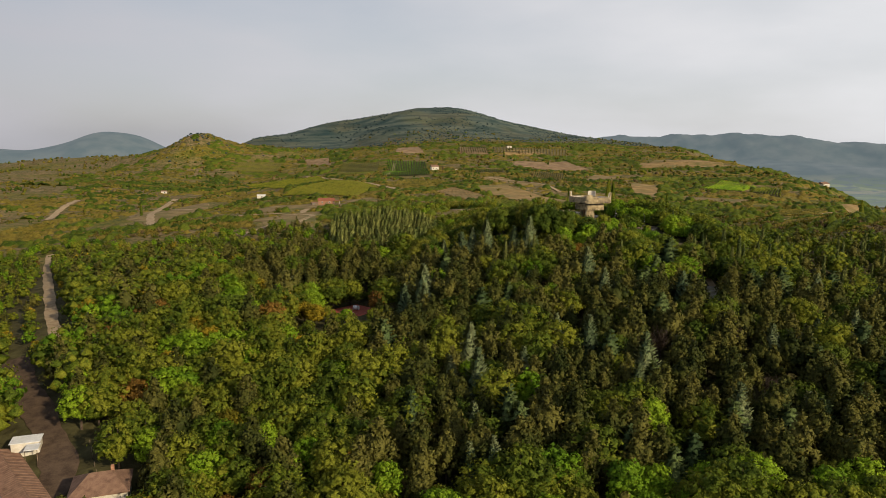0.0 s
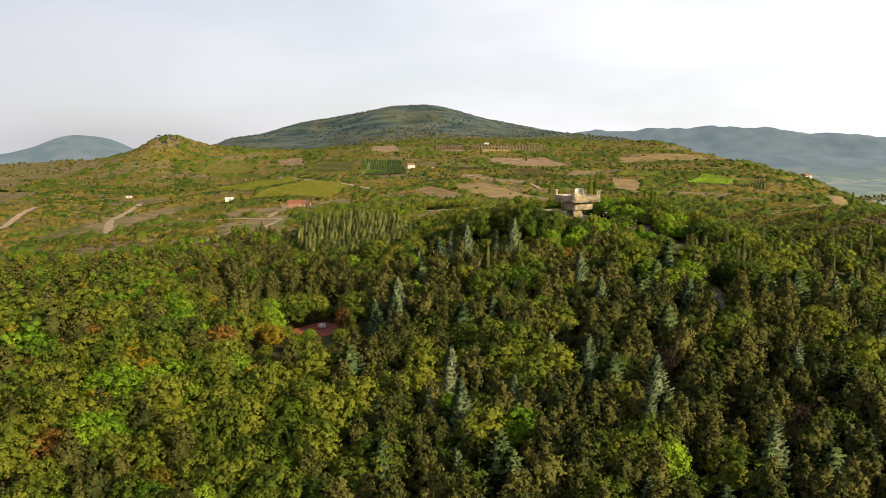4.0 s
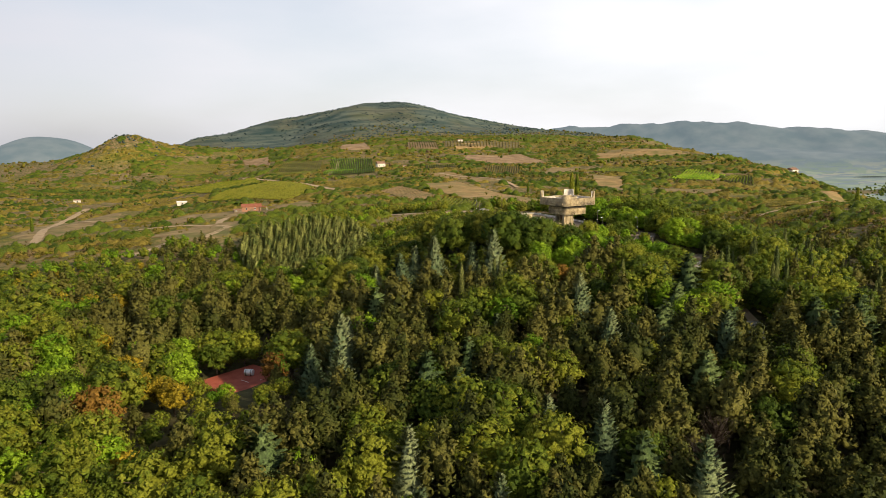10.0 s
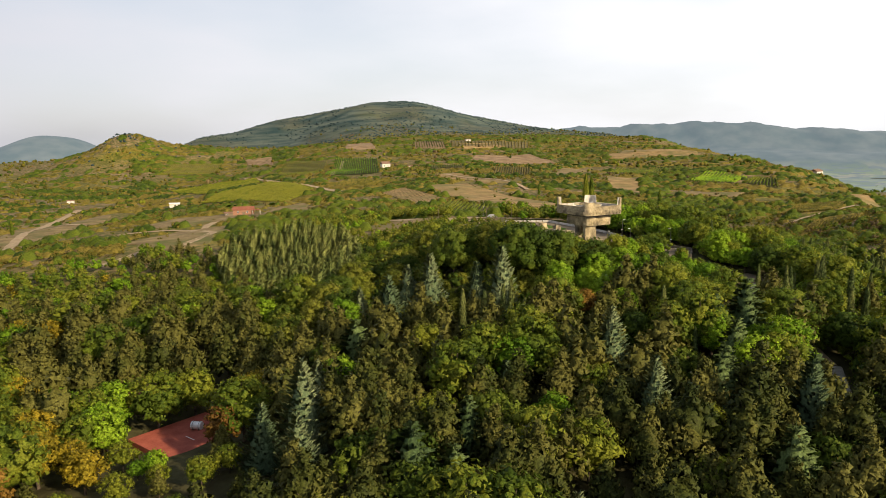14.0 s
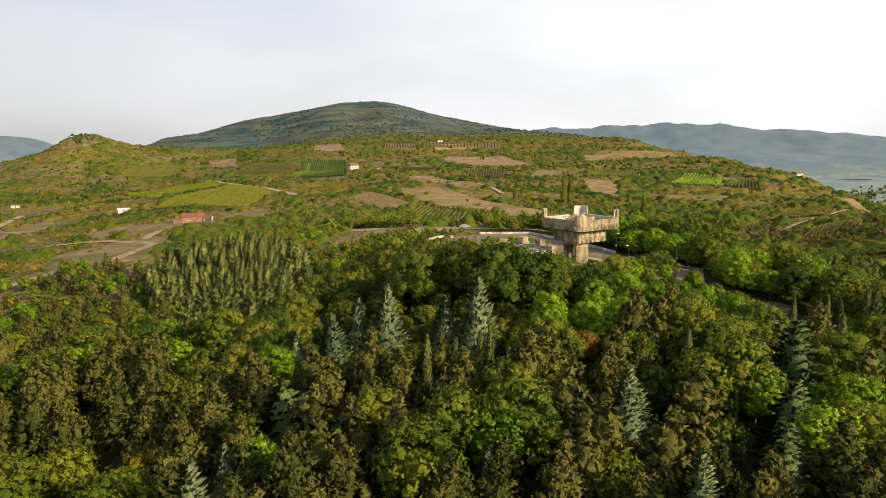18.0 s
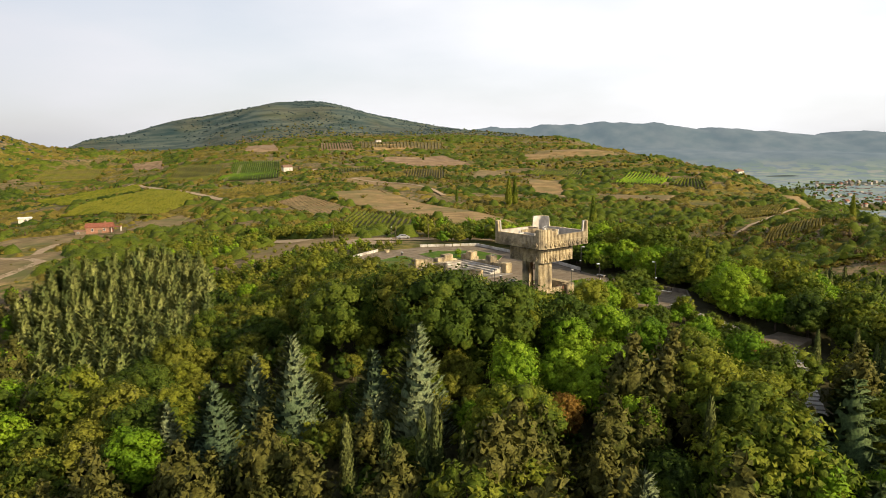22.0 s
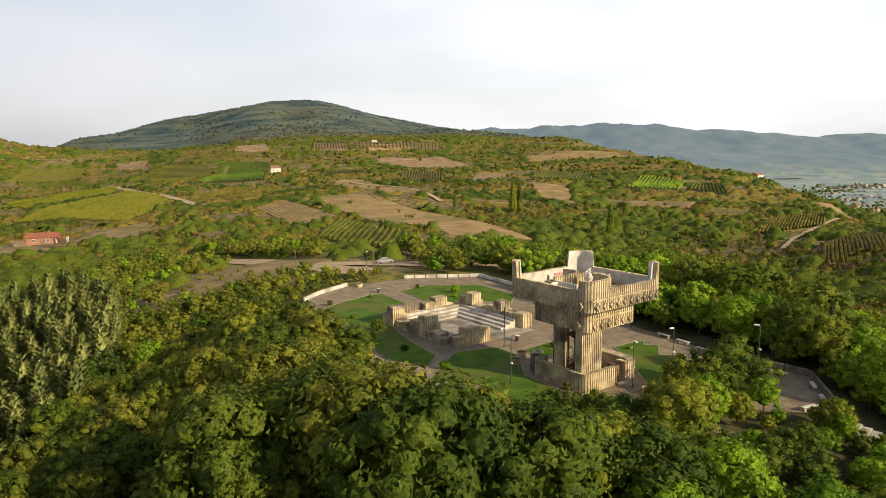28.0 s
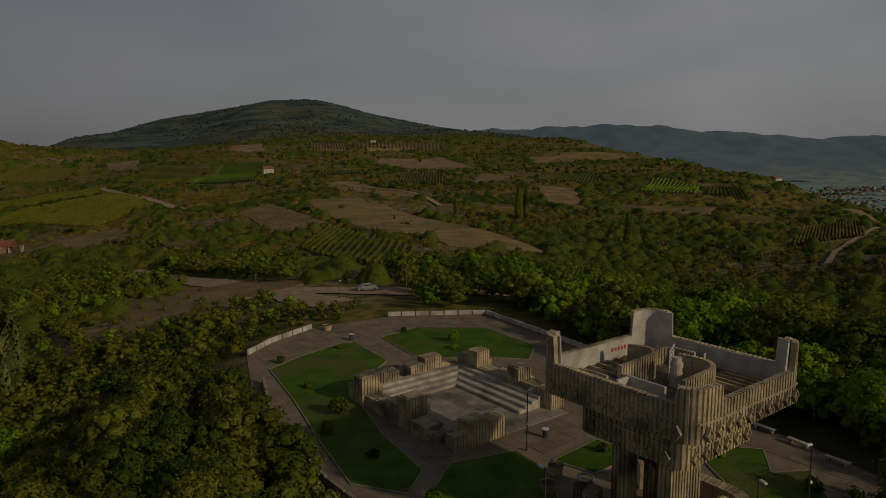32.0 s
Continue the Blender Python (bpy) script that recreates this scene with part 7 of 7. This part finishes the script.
    tagged(new("hillside_scrub", me), label, "scrub", "", "stuff")


scrub_sheet(-330, 470, 366, 640, 1.25, 3.0, 0.3, 0.75, 5, -0.1, 0.75, "scrub", "dense olive green scrub covering the slopes", 2)
scrub_sheet(-300, 440, 368, 640, 1.5, 4.4, 0.4, 0.85, 11, -0.24, 0.9, "thicket", "dark green thickets of small trees on the slopes", 3)
scrub_sheet(-480, 540, 638, 1000, 2.0, 4.4, 0.3, 0.75, 5, -0.16, 0.6, "scrub", "olive green scrub on the middle slopes")
scrub_sheet(-480, 540, 638, 1000, 2.2, 5.6, 0.4, 0.8, 11, -0.28, 0.7, "thicket", "dark green thickets on the middle slopes")
scrub_sheet(-620, 620, 998, 1750, 3.4, 7.0, 0.3, 0.75, 7, -0.16, 0.45, "scrub", "far olive green scrub on the upper slopes")
scrub_sheet(-620, 620, 998, 1750, 3.8, 8.5, 0.4, 0.8, 13, -0.3, 0.55, "thicket", "far dark thickets on the upper slopes")
cand = 170000
a, d = g_bush.uniform(-0.74, 0.85, cand), 210 + 1850 * g_bush.random(cand) ** 1.35
x, y = 30 + np.sin(a) * d, 150 + np.cos(a) * d
z = ground_z(x, y)
rough = np.array([noise.noise((p * 0.011, q * 0.008, 3.1)) + 0.6 * noise.noise((p * 0.035, q * 0.03, 7.1)) for p, q in zip(x, y)])
line = np.sin(z * 0.9 + 0.01 * x + 0.8)
gully = np.exp(-((x - 185) / 75) ** 2 - ((y - 430) / 120) ** 2) + 0.5 * np.exp(-((x + 10) / 50) ** 2 - ((y - 520) / 60) ** 2) + 0.35 * np.exp(-((x - 20) / 60) ** 2 - ((y - 740) / 60) ** 2)
east = smooth(100, 150, x) * smooth(1000, 640, y)
thick = smooth(0.02, 0.2, rough + 0.12 * east + 0.3 * gully)
prob = 0.05 + 0.75 * thick + 0.7 * smooth(0.72, 0.9, line) * smooth(-0.25, 0.1, rough)
edge_k = np.interp(y, EDGE_Y, EDGE_X)
keep = (g_bush.random(cand) < prob) & (x < edge_k + 260) & ~((y < 366) & (x < 108)) & ~((y < 392) & (x < -20)) & ~(((x - 61) / 40) ** 2 + ((y - 320) / 50) ** 2 < 1) & ~((np.abs(x + 97) < 20) & (y > 535) & (y < 595)) & ~((x > 34) & (x < 88) & (y < 400)) & ~((x > -62) & (x < 36) & (y < 470))
in_field = open_ground(x, y)
keep &= ~(in_field & (g_bush.random(cand) < 0.97))
# hedges along the borders of the fields
hx, hy = [], []
for q in FIELD_QUADS:
    for i in range(4):
        p0, p1 = np.array(q[i - 1], float), np.array(q[i], float)
        n = int(np.linalg.norm(p1 - p0) / 4.2)
        if g_bush.random() < 0.75 and n:
            t = (np.arange(n) + g_bush.random(n)) / n
            m = g_bush.random(n) < 0.7
            hx.append(p0[0] + (p1 - p0)[0] * t[m] + g_bush.normal(0, 1.6, m.sum()))
            hy.append(p0[1] + (p1 - p0)[1] * t[m] + g_bush.normal(0, 1.6, m.sum()))
hx, hy = np.concatenate(hx), np.concatenate(hy)
keep_i = np.flatnonzero(keep)
x, y, gully, hedge = np.concatenate([x[keep_i], hx]), np.concatenate([y[keep_i], hy]), np.concatenate([gully[keep_i], np.full(len(hx), 0.2)]), np.concatenate([line[keep_i] > 0.55, np.ones(len(hx), bool)])
dist = np.hypot(x - 40, y - 180)
size = (0.9 + 1.9 * g_bush.random(len(x)) ** 1.6) * (1 + 0.9 * smooth(450, 1000, dist)) * np.where(gully > 0.4, 1.25, 1.0)
r = g_bush.random(len(x))
dark = np.where(hedge | (gully > 0.4), 0.36, 0.2)
kinds = np.where(r < dark, "thicket", np.where(r < dark + 0.38, "scrub", np.where(r < dark + 0.46, "broad", np.where(r < 0.9, "scrub", "brush"))))
for lo, hi, variants, cap in ((0, 320, NEAR, 1500), (320, 640, MIDDLE, 3600), (640, 4000, SMALL, 6000)):
    m = np.flatnonzero((dist >= lo) & (dist < hi))
    if len(m) > cap:
        m = np.sort(g_bush.permutation(m)[:cap])
    scatter("hillside_shrubs", "shrubs and hedges scattered over the slopes", x[m], y[m], size[m], kinds[m], variants, g_bush)
# trees of the plain round the far town
k = g_bush.random(900)
px, py = 1080 + 560 * k + g_bush.uniform(-160, 300, 900), 1330 + 720 * k + g_bush.uniform(-200, 240, 900)
scatter("plain_trees", "small dark trees between the houses of the far town", px, py, g_bush.uniform(4, 8, 900), np.full(900, "thicket"), SMALL, g_bush)
# dark woods on the mountain and the crag
peak = []
count = 0
while count < 3600:
    x, y = g_bush.uniform(-800, 650), g_bush.uniform(1700, 2750)
    if count % 24 == 0:
        x, y = -500 + g_bush.normal(0, 60), 1440 + g_bush.normal(0, 35)
    n0 = noise.noise((x * 0.006, y * 0.004, 9.0)) + 0.35 * noise.noise((x * 0.02, y * 0.015, 2.0))
    if n0 < -0.05 and count % 24:
        if g_bush.random() > 0.1:
            continue
    v, f, nrm = SMALL[int(g_bush.integers(5))]
    s = g_bush.uniform(1.8, 4.0) * (0.8 if y < 1600 else 1)
    peak.append((v * (s * 1.4, s * 1.4, s) + (x, y, float(ground_z(x, y)) - 0.5), f, nrm))
    count += 1
v, f, nrm = gather(peak)
tagged(new("mountain_woods", arrays_mesh("mountain_woods", v, f, LEAF["mountain"], nrm)), "dark haze-blue patches of wood on the mountain", "trees", "", "stuff")
# tall poplars standing in the slopes
for x, y, s in ((151, 609, 1.25), (156, 612, 1.15), (178, 532, 1.1), (122, 640, 0.6), (292, 470, 0.9), (-255, 590, 0.7)):
    plant("poplar", x, y, s)

# ---- joined far woods ----
for kind, pieces in WOODS.items():
    v, f, nrm = gather(pieces)
    tagged(new("far_woods", arrays_mesh("far_woods", v, f, BARK if kind == "bare" else LEAF[kind.replace("_bush", "")], nrm)), "distant wood of " + CROWN[kind][0].replace("_", " ") + "s on the hillside", "trees", "", "stuff")
